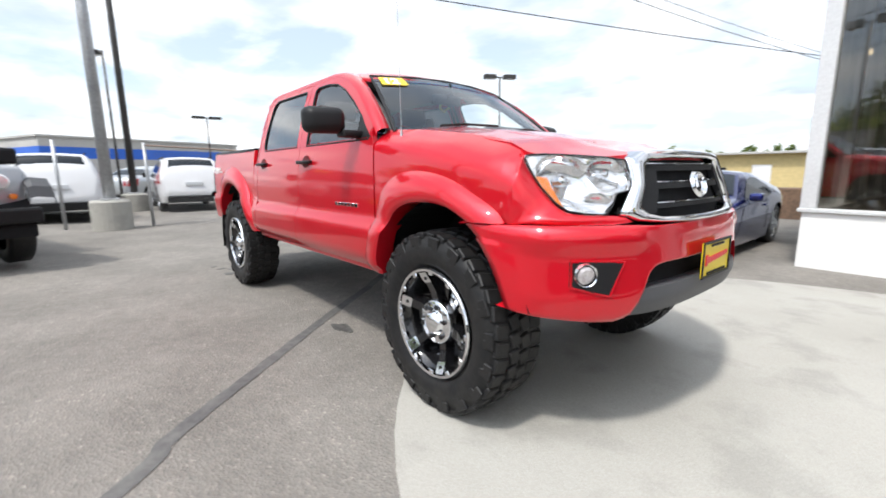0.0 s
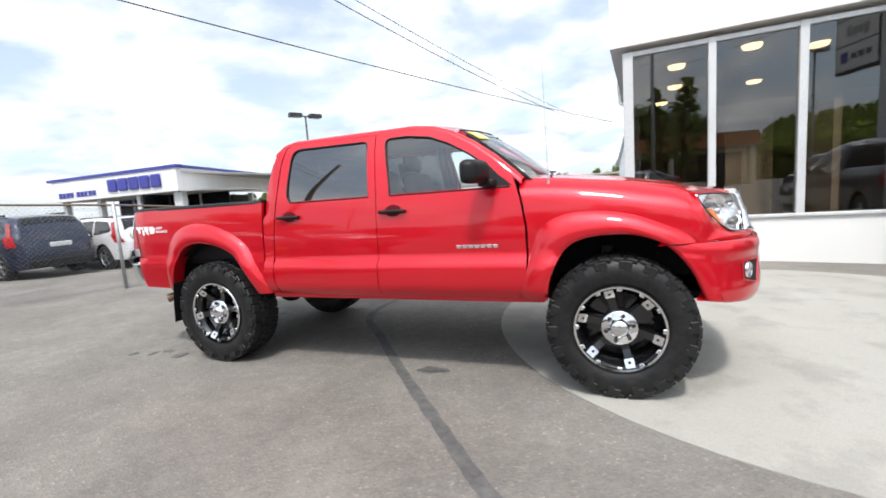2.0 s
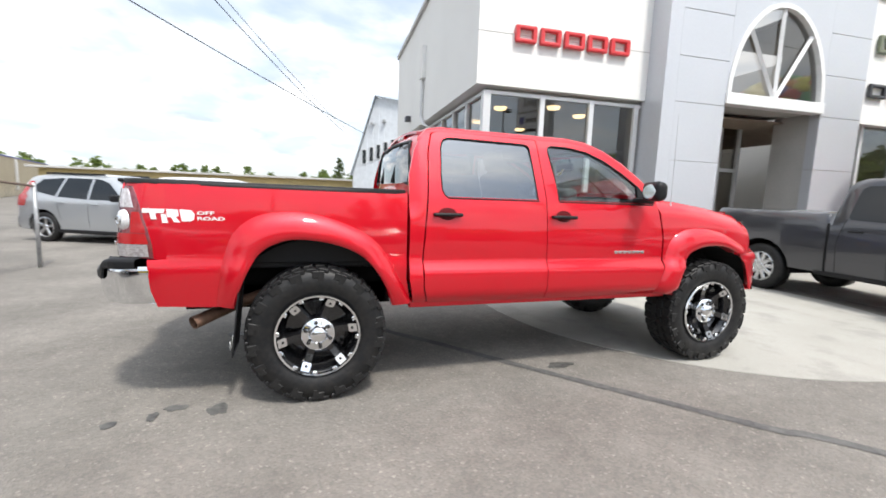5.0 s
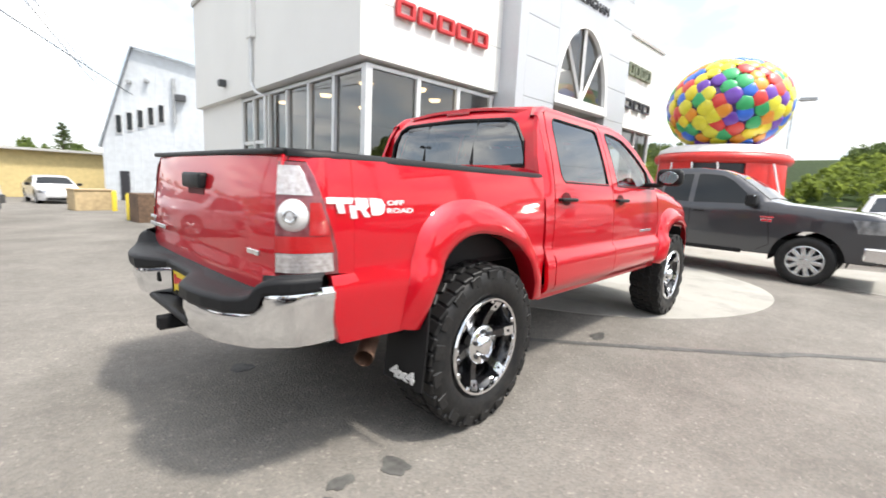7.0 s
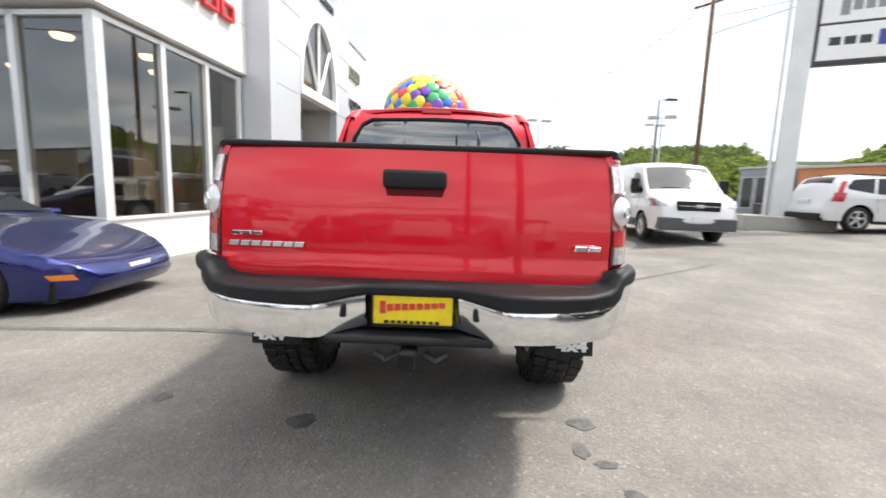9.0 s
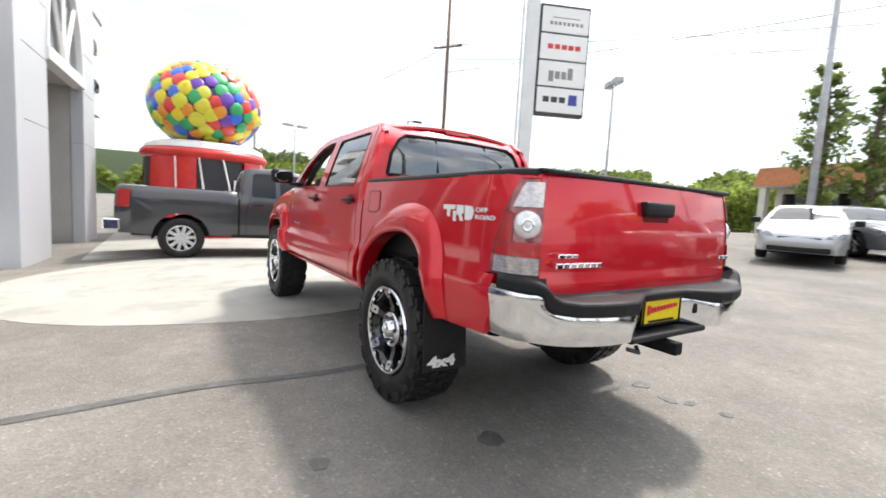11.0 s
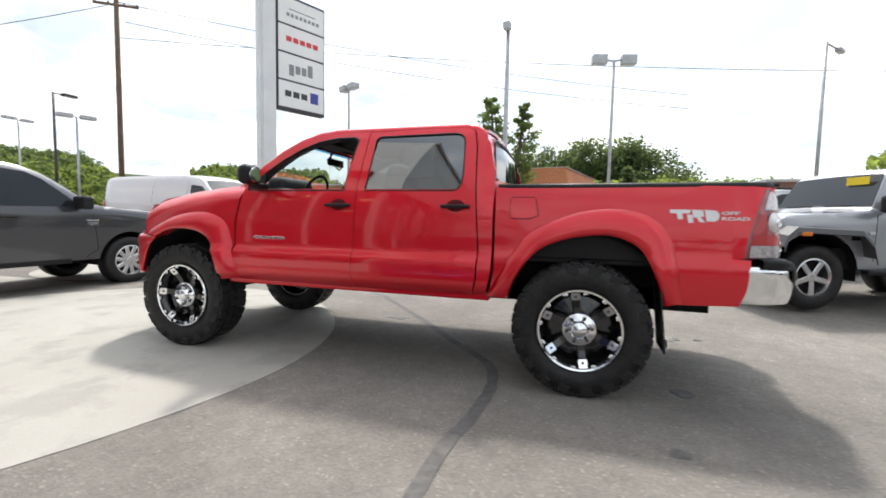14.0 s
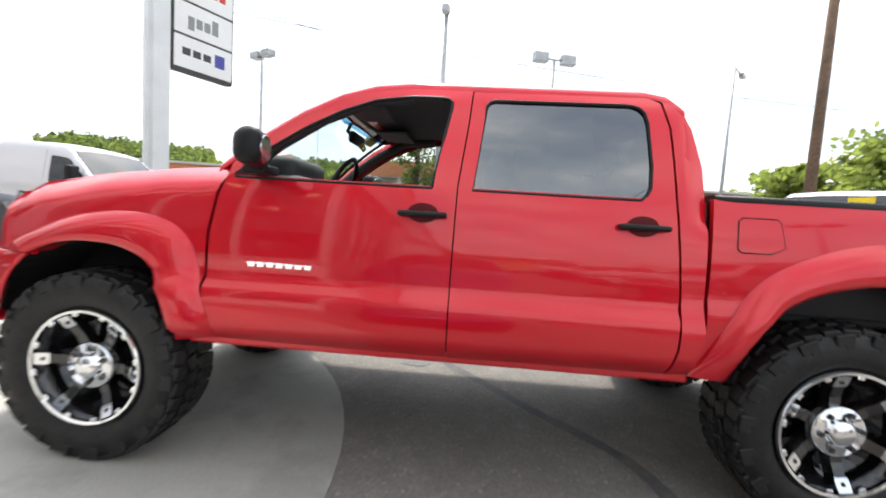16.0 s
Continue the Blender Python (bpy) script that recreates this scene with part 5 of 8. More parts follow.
            keep("decal_block", sheet(q if sg > 0 else q[::-1], lambda x, z: (x, s * (bed_y(x, z) + 0.0035), z), 0.02, 0.015), WHITE_VINYL, t, "white side decal")
        decal([(0.0, 1.186), (0.112, 1.186), (0.106, 1.163), (0.0, 1.163)])
        decal([(0.036, 1.163), (0.066, 1.163), (0.072, 1.128), (0.044, 1.128)])
        decal([(0.092, 1.157), (0.118, 1.157), (0.128, 1.108), (0.100, 1.108)])
        decal([(0.118, 1.186), (0.176, 1.184), (0.182, 1.150), (0.165, 1.140), (0.124, 1.140)])
        decal([(0.142, 1.140), (0.166, 1.140), (0.190, 1.112), (0.160, 1.112)])
        decal([(0.184, 1.186), (0.244, 1.182), (0.262, 1.160), (0.258, 1.130), (0.240, 1.118), (0.196, 1.118)])
        tw = "OFF", "ROAD"
        for w, z in zip(tw, (1.158, 1.126)):
            m = pose(x0 + sg * 0.272, s * (ys(x0 + sg * 0.3) + 0.002), z, 90, 0, 0) if s < 0 else pose(x0 + sg * 0.272, s * (ys(x0 + sg * 0.3) + 0.002), z, 90, 0, 180)
            keep("decal_word", text_mesh(w, 0.027, 0.001, m @ Matrix.Diagonal((1.9, 1, 1, 1)), bold=0.0008), WHITE_VINYL, t)
        nb = [(0.612 + 0.042 * k, 0.645 + 0.042 * k) for k in range(7)]
        bm = bmesh.new()
        for a, b in nb:
            yy = body_y(0.75, 0.93)
            box(a, b, s * yy - 0.004, s * yy + 0.004, 0.915, 0.938, 0.002, bm, None, 1)
        box(0.612, 0.90, s * body_y(0.75, 0.93) - 0.003, s * body_y(0.75, 0.93) + 0.003, 0.930, 0.936, 0, bm)
        keep("name_badge", bm, CHROME, t, "chrome name badge")
    # fuel flap on the left side
    ff = [(-1.15, 1.13), (-1.15, 1.24), (-1.165, 1.255), (-1.30, 1.255), (-1.315, 1.24), (-1.335, 1.14), (-1.28, 1.115), (-1.165, 1.115)]
    keep("fuel_flap", sheet(ff, lambda x, z: (x, bed_y(x, z) + 0.003, z), 0.06, 0.05, (0, -0.006, 0)), RED, t, "fuel filler flap")
    keep("fuel_gap", tube([(x, bed_y(x, z) + 0.001, z) for x, z in ff + ff[:1]], 0.0035, 4), UNDER, t)
    # --- rear bumper
    SB = way(RBUMP, 0.8835)
    rim = [(0.0, 0.792), (0.17, 0.792), (0.34, 0.768), (0.66, 0.772), (0.775, 0.782), (0.80, 0.800), (0.818, 0.846), (0.84, 0.854), (SB, 0.860)]
    rb = [(SB, 0.860), (0.84, 0.854), (0.818, 0.846), (0.80, 0.800), (0.775, 0.782), (0.66, 0.772), (0.5, 0.766), (0.36, 0.768), (0.28, 0.780), (0.174, 0.788), (0.174, 0.656), (0.26, 0.648), (0.34, 0.634), (0.55, 0.636), (0.85, 0.640), (1.0, 0.640), (SB + 0.05, 0.642)]
    rbumper = thing("rear_bumper", pose(0, 0, 0), "", "")
    rbumper.parent = t
    def bump_r(s, z):
        x, y, zz = wrap(RBUMP, 0.0, 0.75, 0.0)(s, z)
        x += 0.115 * (1 - max(0.0, min(1.0, (abs(s) - 0.17) / 0.19)))
        zt = lerp_table(rim, abs(s))
        up, low = max(0.0, z - (zt - 0.055)) / 0.055, max(0.0, 0.71 - z) / 0.08
        roll = 0.012 * up * up + 0.010 * low * low + 0.17 * max(0.0, zt - 0.02 - z)
        out = Vector((x + 2.2, y, 0)).normalized()
        return (x - out.x * roll, y - out.y * roll, zz)
    for s in (1, -1):
        q = [(s * u, v) for u, v in rb]
        keep("bumper_chrome", sheet(q if s < 0 else q[::-1], bump_r, 0.04, 0.011, (0.05, 0, 0)), CHROME, rbumper, "chrome rear bumper end")
    # step pad from the tailgate's foot down to the chrome
    pad = bmesh.new()
    rows = []
    us = [0.0, 0.09, 0.17, 0.23, 0.29, 0.35, 0.45, 0.55, 0.66, 0.74, 0.775, 0.80, 0.818, 0.84, 0.88, 0.92, 0.97, 1.02, SB]
    for u in [-v for v in reversed(us[1:])] + us:
        x, y = nose(u, 0, RBUMP)
        z = lerp_table(rim, abs(u))
        kk = max(0.0, min(1.0, (abs(u) - 0.17) / 0.19))
        o = Vector((x - 0.006 + 0.10 * (1 - kk), y * 1.005, z + 0.003))
        zt = lerp_table([(0.0, 0.826), (0.66, 0.822), (0.76, 0.832), (0.81, 0.884), (0.86, 0.900), (SB, 0.902)], abs(u))
        out = Vector((x + 2.3, y, 0)).normalized() * 0.005
        tx, ty = nose(min(abs(u), way(TAIL, 0.85)), 0, TAIL)
        inn = Vector((max(tx + 0.01, x + 0.025) if abs(u) < 0.79 else x + 0.03, math.copysign(min(abs(y) * 0.94, 0.815) if abs(u) < 0.79 else min(abs(y) * 0.985, 0.856), y), 0.868 if abs(u) < 0.79 else 0.909))
        row = [pad.verts.new(o + Vector((0.006, 0, -0.012))), pad.verts.new(o + out * 0.6), pad.verts.new(Vector((o.x, o.y, zt - 0.014)) + out), pad.verts.new(Vector((o.x, o.y, zt - 0.004)) + out * 0.2)]
        for f in (0.12, 0.5, 0.94, 1.0):
            p = o.lerp(inn, f)
            row.append(pad.verts.new((p.x, p.y, zt + 0.012 * f if f < 1 else max(inn.z, zt + 0.013))))
        rows.append(row)
    for p, q in zip(rows, rows[1:]):
        for k in range(len(p) - 1):
            f = pad.faces.new((p[k], p[k + 1], q[k + 1], q[k])); f.smooth = k > 1
    keep("step_pad", pad, PAD_PLASTIC, rbumper, "black plastic bumper step pad")
    part("centre_step", box(-2.86, -2.70, -0.315, 0.315, 0.610, 0.640, 0.012), BLACK_PLASTIC, rbumper, "black lower step tray")
    part("tray_back", box(-2.738, -2.72, -0.34, 0.34, 0.635, 0.80), UNDER, rbumper)
    part("bumper_core", box(-2.74, -2.58, -0.78, 0.78, 0.66, 0.82), UNDER, rbumper)
    for s in (1, -1):
        part("step_recess", box(-2.835, -2.74, min(s * 0.235, s * 0.31), max(s * 0.235, s * 0.31), 0.70, 0.755, 0.01), BLACK_PLASTIC, rbumper, "black square recess in the chrome")
    rp = part("rear_plate", box(-2.792, -2.786, -0.165, 0.145, 0.666, 0.812, 0.002), YELLOW, t, "yellow dealer plate in a black frame")
    dealer_plate(rp, -2.792, -1, 0.666, 0.812, -0.01)
    # --- cab rear
    def cab_rear(y, z):
        return (-1.04 + 0.10 * max(0.0, z - 1.40) ** 1.0 + 1.6 * max(0.0, z - 1.62) ** 1.5 + 0.05 * (abs(y) / 0.7) ** 3, y, z)
    cr_bot = [(-0.80, 0.70), (0.80, 0.70), (0.80, 1.31), (0.66, 1.395), (-0.66, 1.395), (-0.80, 1.31)]
    cr_l = [(0.80, 1.31), (0.775, 1.50), (0.71, 1.68), (0.60, 1.79), (0, 1.815), (-0.60, 1.79), (-0.71, 1.68), (-0.775, 1.50), (-0.80, 1.31), (-0.66, 1.395), (-0.63, 1.55), (-0.56, 1.665), (-0.50, 1.70), (0, 1.715), (0.50, 1.70), (0.56, 1.665), (0.63, 1.55), (0.66, 1.395)]
    keep("cab_back", sheet([cr_bot, cr_l], cab_rear, 0.08, 0.05, (0.03, 0, 0)), RED, t)
    rw = [(0.66, 1.395), (0.63, 1.55), (0.56, 1.665), (0.50, 1.70), (0, 1.715), (-0.50, 1.70), (-0.56, 1.665), (-0.63, 1.55), (-0.66, 1.395)]
    keep("rear_window", sheet(rw, lambda y, z: tuple(Vector(cab_rear(y, z)) + Vector((0.004, 0, 0))), 0.3, 0.1), TINTED, t, "tinted sliding rear window")
    keep("rear_seal", tube([Vector(cab_rear(y, z)) - Vector((0.004, 0, 0)) for y, z in rw + rw[:1]], 0.014, 6), BLACK_PLASTIC, t)
    for y in (0.24, -0.24):
        keep("slider_frame", tube([Vector(cab_rear(y, 1.40)) - Vector((0.003, 0, 0)), Vector(cab_rear(y, 1.708)) - Vector((0.003, 0, 0))], 0.011, 4), BLACK_PLASTIC, t)
    part("brake_light", box(-0.925, -0.89, -0.11, 0.12, 1.762, 1.785, 0.006), RED_LENS, t, "red high brake light")
    # --- mirrors
    for s in (1, -1):
        bm = box(0.765, 0.875, min(s * 0.900, s * 1.150), max(s * 0.900, s * 1.150), 1.328, 1.488, 0.050, seg=5)
        for v in bm.verts:
            k = (v.co.x - 0.765) / 0.11
            v.co.y -= s * 0.03 * k * (abs(v.co.y) - 0.925) / 0.2
            v.co.z = 1.405 + (v.co.z - 1.405) * (1 - 0.18 * k)
        turn_in = Matrix.Translation((0.82, s * 1.0, 0)) @ pose(0, 0, 0, 0, 0, s * 14) @ Matrix.Translation((-0.82, -s * 1.0, 0))
        bm.transform(turn_in)
        mi = part("mirror", bm, BLACK_PLASTIC, t, "black door mirror", smooth=True)
        part("mirror_glass", lathe([(0.001, 0.7645), (0.056, 0.7645), (0.061, 0.772)], "x", 20, m=turn_in @ Matrix.Translation((0, s * 1.028, 1.405)) @ Matrix.Diagonal((1, 1.5, 0.92, 1))), CHROME, mi)
        part("mirror_foot", box(0.80, 0.90, min(s * 0.80, s * 0.94), max(s * 0.80, s * 0.94), 1.315, 1.355, 0.012), BLACK_PLASTIC, mi, smooth=True)
    both("mirror_sail", sheet([(0.84, 1.312), (1.0, 1.312), (0.86, 1.43), (0.835, 1.44)], lambda x, z: (x, body_y(x, z) + 0.002, z), 0.1, 0.1, (0, -0.01, 0)), BLACK_PLASTIC, t)
    # --- sills, underbody, arches
    for s in (1, -1):
        part("sill", box(-1.02, 1.18, min(s * 0.74, s * 0.845), max(s * 0.74, s * 0.845), 0.545, 0.60, 0.012), RED, t)
    part("floor_pan", box(-1.0, 1.2, -0.74, 0.74, 0.55, 0.63), UNDER, t)
    for s in (1, -1):
        part("frame_rail", box(-2.45, 2.1, s * 0.42 - 0.05, s * 0.42 + 0.05, 0.50, 0.66), UNDER, t)
        for cx in (TR["rear"], TR["front"]):
            ins = lathe([(0.585 if cx < 0 else 0.54, s * 0.45), (0.585 if cx < 0 else 0.54, s * 0.865)], "y", 20, m=Matrix.Translation((cx + (0.0 if cx < 0 else 0.02), 0, 0.44)), arc=(15, 165))
            part("wheel_liner", ins, UNDER, t)
            part("liner_wall", box(cx - 0.5, cx + 0.5, s * 0.46 - 0.01, s * 0.46 + 0.01, 0.5, 1.0), UNDER, t)
            part("shock_absorber", tube([(cx - 0.1, s * 0.55, 0.42), (cx - 0.06, s * 0.50, 0.86)], 0.035, 8), GREY_PLASTIC, t)
    part("rear_axle", tube([(TR["rear"], -0.7, 0.425), (TR["rear"], -0.12, 0.425), (TR["rear"], 0.12, 0.425), (TR["rear"], 0.7, 0.425)], [0.045, 0.05, 0.05, 0.045], 10), UNDER, t)
    bm = bmesh.new(); bmesh.ops.create_uvsphere(bm, u_segments=14, v_segments=8, radius=0.15, matrix=Matrix.Translation((TR["rear"], 0.05, 0.425)))
    part("differential", bm, UNDER, t, smooth=True)
    part("front_crossmember", box(1.45, 1.75, -0.6, 0.6, 0.42, 0.52, 0.03), UNDER, t)
    part("skid_plate", box(1.85, 2.3, -0.5, 0.5, 0.52, 0.56, 0.015), UNDER, t)
    part("drive_shaft", tube([(TR["rear"], 0.0, 0.45), (0.3, 0.05, 0.56)], 0.035, 8), UNDER, t)
    part("spare_wheel", lathe([(0.15, 0.62), (0.34, 0.60), (0.35, 0.52), (0.30, 0.46), (0.15, 0.50)], "z", 28, m=Matrix.Translation((-2.30, 0.0, 0.05))), RUBBER, t)
    part("hitch", box(-2.90, -2.6, -0.03, 0.03, 0.535, 0.595, 0.006), UNDER, t, "black tow hitch receiver")
    part("hitch_bar", box(-2.66, -2.58, -0.34, 0.34, 0.57, 0.63, 0.01), UNDER, t)
    for s in (1, -1):
        part("chain_loop", tube([(-2.72, s * 0.06, 0.53), (-2.76, s * 0.10, 0.52), (-2.72, s * 0.14, 0.53)], 0.012, 6), GREY_PLASTIC, t)
    rust = mat("rusty_pipe", (0.22, 0.13, 0.09), 0.6, 0.6, grain=40, vary=0.35)
    ex = tube([(-1.1, -0.40, 0.60), (-1.75, -0.45, 0.66), (-2.10, -0.58, 0.57), (-2.34, -0.80, 0.50)], 0.040, 12, cap=False)
    part("exhaust_pipe", ex, rust, t, "rusty exhaust tailpipe", smooth=True)
    # mud flaps with white 4x4
    for s in (1, -1):
        fl = [(s * 0.66, 0.315), (s * 0.93, 0.315), (s * 0.93, 0.50), (s * 0.92, 0.72), (s * 0.66, 0.72)]
        bm = sheet(fl if s > 0 else fl[::-1], lambda y, z: (-2.075 - 0.10 * (0.72 - z), y, z), 0.1, 0.06, (0.008, 0, 0))
        flap = keep("mud_flap", bm, BLACK_PLASTIC, t, "black mud flap with white 4x4 lettering")
        m = pose(-2.128, s * 0.82 + 0.09, 0.345, 90, 0, -90) @ pose(0, 0, 0, 0, 0, 0)
        keep("flap_lettering", text_mesh("4x4", 0.095, 0.001, m @ Matrix.Diagonal((1.15, 0.8, 1, 1)), bold=0.005), WHITE_VINYL, flap)
    # --- cabin
    for s in (1, -1):
        for x, kind in ((0.15, 1), (-0.55, 0)):
            seat = bmesh.new()
            box(x - 0.25, x + 0.25, s * 0.37 - 0.25, s * 0.37 + 0.25, 0.84, 1.00, 0.05, seat)
            box(-0.07, 0.07, s * 0.37 - 0.24, s * 0.37 + 0.24, 0.0, 0.58, 0.05, seat, pose(x - 0.22, 0, 0.95, 0, -14, 0))
            part("seat_back", seat, CLOTH, t, "grey cloth seat", smooth=True)
            hd = box(-0.045, 0.045, s * 0.37 - 0.13, s * 0.37 + 0.13, 0.60, 0.76, 0.035, None, pose(x - 0.22, 0, 0.95, 0, -14, 0))
            part("headrest", hd, CLOTH, t, smooth=True)
    dash = part("dashboard", box(0.72, 1.12, -0.70, 0.70, 1.02, 1.335, 0.06), DASH, t, smooth=True)
    hood = box(0.80, 0.99, 0.17, 0.63, 1.29, 1.435, 0.06, seg=4)
    part("gauge_hood", hood, DASH, dash, smooth=True)
    for s in (1, -1):
        keep("pillar_trim", tube([(1.02, s * 0.695, 1.335), (0.86, s * 0.672, 1.475), (0.66, s * 0.642, 1.61), (0.46, s * 0.610, 1.705), (0.25, s * 0.60, 1.735)], 0.030, 8), DASH, t)
    wh = lathe([(0.172, -0.014), (0.19, 0.0), (0.172, 0.014), (0.160, 0.0), (0.172, -0.014)], "x", 28, m=Matrix.Translation((0.65, 0.40, 1.29)) @ pose(0, 0, 0, 0, -24, 0))
    box(-0.02, 0.02, -0.16, 0.16, -0.03, 0.03, 0.01, wh, Matrix.Translation((0.66, 0.40, 1.29)) @ pose(0, 0, 0, 0, -24, 0))
    part("steering_wheel", wh, BLACK_PLASTIC, t, smooth=True)
    part("cabin_floor", box(-1.0, 1.1, -0.72, 0.72, 0.64, 0.70), DASH, t)
    keep("headliner", sheet([(-0.92, -0.58), (-0.92, 0.58), (0.55, 0.58), (0.55, -0.58)], lambda x, y: (x, y, roof_z(x, y) - 0.05), 0.2, 0.2), HEADLINER, t)
    rv = part("rear_view_mirror", box(0.66, 0.70, -0.13, 0.13, 1.585, 1.655, 0.016), BLACK_PLASTIC, t, smooth=True)
    keep("mirror_stalk", tube([(0.70, 0, 1.63), (0.74, 0, 1.67), (0.72, 0, 1.72)], 0.012, 6), BLACK_PLASTIC, rv)
    keep("mirror_tag", tube([(0.65, -0.03, 1.60), (0.63, -0.02, 1.57), (0.63, 0.02, 1.55), (0.65, 0.05, 1.575)], 0.008, 5), YELLOW, rv, "yellow tag hung on the mirror")
    for s in (1, -1):
        part("door_trim", box(-0.9, 1.0, min(s * 0.74, s * 0.77), max(s * 0.74, s * 0.77), 0.70, 1.29), DASH, t)
        part("sun_visor", box(0.40, 0.60, s * 0.36 - 0.2, s * 0.36 + 0.2, 1.70, 1.715, 0.005, m=None), HEADLINER, t)
    keep("side_paper", sheet([(-0.58, 1.40), (-0.385, 1.395), (-0.37, 1.64), (-0.56, 1.65)], lambda x, z: (x, body_y(x, z) - 0.018, z), 0.1, 0.06), WHITE_VINYL, t, "white paper sheet inside the rear window")
    # wheels
    w = wheel()
    first = True
    for cx, s in ((TR["front"], -1), (TR["rear"], -1), (TR["front"], 1), (TR["rear"], 1)):
        turn = {(1, -1): 14, (-1, -1): 40, (1, 1): 25, (-1, 1): 8}[(1 if cx > 0 else -1, s)]
        m = pose(cx, s * 0.775, TR["hub"], 0, 0, 0 if s > 0 else 180) @ pose(0, 0, 0, 0, turn, 0)
        ob = w if first else copy_thing(w, m)
        if first:
            ob.matrix_world = m
            first = False
        ob.parent = t
    for o in t.children:
        if o.name.startswith("wheel") and o.type == "EMPTY":
            o["label"] = "black and chrome wheel with a mud-terrain tyre"
    return t


def bars(parent, name, rows, x, material):
    for y0, y1, z0, z1 in rows:
        n = max(2, int(abs(y1 - y0) / 0.04))
        for k in range(n):
            a = y0 + (y1 - y0) * (k + 0.04) / n
            b = y0 + (y1 - y0) * (k + 0.93) / n
            bm = box(x - 0.004, x + 0.006, min(a, b), max(a, b), z0, z1, 0.002, None, None, 1)
            for v in bm.verts:
                v.co.y -= (v.co.z - z0) * 0.25
            part(name, bm, material, parent)


def dealer_plate(parent, x, sg, z0, z1, yc):
    """Black frame and plain red bars on a yellow dealer plate facing sg * x."""
    h = z1 - z0
    o = 0.003 * sg
    bm = bmesh.new()
    xa, xb = sorted((x, x + 2 * o))
    for a, b, c, d in ((-0.158, 0.158, z0 - 0.004, z0 + 0.006), (-0.158, 0.158, z1 - 0.006, z1 + 0.004), (-0.158, -0.150, z0, z1), (0.150, 0.158, z0, z1)):
        box(xa, xb, yc + a, yc + b, c, d, 0, bm)
    for k in range(9):
        box(xa, xb - 0.0005 if sg > 0 else xb, yc - 0.10 + k * 0.024, yc - 0.085 + k * 0.024, z0 + 0.010, z0 + 0.020, 0, bm)
    for k in range(5):
        box(xa, xb, yc - 0.07 + k * 0.03, yc - 0.05 + k * 0.03, z1 - 0.022, z1 - 0.012, 0, bm)
    part("plate_frame", bm, BLACK_PLASTIC, parent)
    for k in range(9):
        hh = 0.030 if k == 0 else 0.018 - 0.0007 * k
        zc = (z0 + z1) / 2 + 0.002 * k - 0.008
        a = yc + sg * (-0.125 + 0.028 * k)
        part("plate_mark", box(xa, xb, min(a, a + sg * 0.022), max(a, a + sg * 0.022), zc - hh * 0.6, zc + hh, 0.002, None, None, 1), SIGN_RED, parent)


pickup()

# ---------------------------------------------------------------- other vehicles
def paint(name, color, metal=0.0, rough=0.35):
    return mat(name, color, rough, metal, color2=tuple(c * 0.94 for c in color), grain=700, big=2, vary=0.1, coat=1.0, spec=0.3)


PAINT_GREY = paint("graphite_paint", (0.055, 0.056, 0.063), 0.5, 0.28)
PAINT_BLUE = paint("deep_blue_paint", (0.007, 0.014, 0.12), 0.75, 0.25)
PAINT_WHITE = paint("white_car_paint", (0.62, 0.62, 0.63))
PAINT_SILVER = paint("silver_car_paint", (0.46, 0.48, 0.50), 0.6)
PAINT_NAVY = paint("dark_navy_paint", (0.018, 0.022, 0.045), 0.3)
PAINT_BLACK = paint("black_car_paint", (0.012, 0.012, 0.013))
PAINT_DGREY = paint("steel_grey_paint", (0.17, 0.175, 0.185), 0.6)
ALLOY = mat("alloy_wheel", (0.58, 0.59, 0.60), 0.25, 0.9, grain=40, vary=0.15)
PLATE_WHITE = mat("blank_plate", (0.7, 0.72, 0.74), 0.4, grain=30, vary=0.1)


def make_wheel_meshes(r, w, rim_r, spokes, tag):
    bm = lathe([(rim_r, -w + 0.02), (rim_r + 0.03, -w), (r - 0.03, -w + 0.005), (r, -w + 0.03), (r, w - 0.03), (r - 0.03, w - 0.005), (rim_r + 0.03, w), (rim_r, w - 0.02)], "y", 36)
    tyre = finish("tyre_" + tag, bm, RUBBER, True)
    bm = lathe([(rim_r, w - 0.012), (rim_r - 0.018, w - 0.008), (rim_r - 0.03, w - 0.03), (rim_r - 0.04, 0.0)], "y", 36)
    for i in range(spokes):
        box(-0.035, 0.035, w - 0.055, w - 0.022, 0.03, rim_r - 0.015, 0.01, bm, pose(0, 0, 0, 0, i * 360 / spokes, 0), 1)
    lathe([(0.001, w - 0.012), (0.05, w - 0.014), (0.065, w - 0.03)], "y", 18, bm)
    rim = finish("rim_" + tag, bm, ALLOY)
    bm = lathe([(rim_r - 0.01, w - 0.09), (0.001, w - 0.09)], "y", 24)
    hub = finish("brake_" + tag, bm, UNDER)
    return tyre, rim, hub


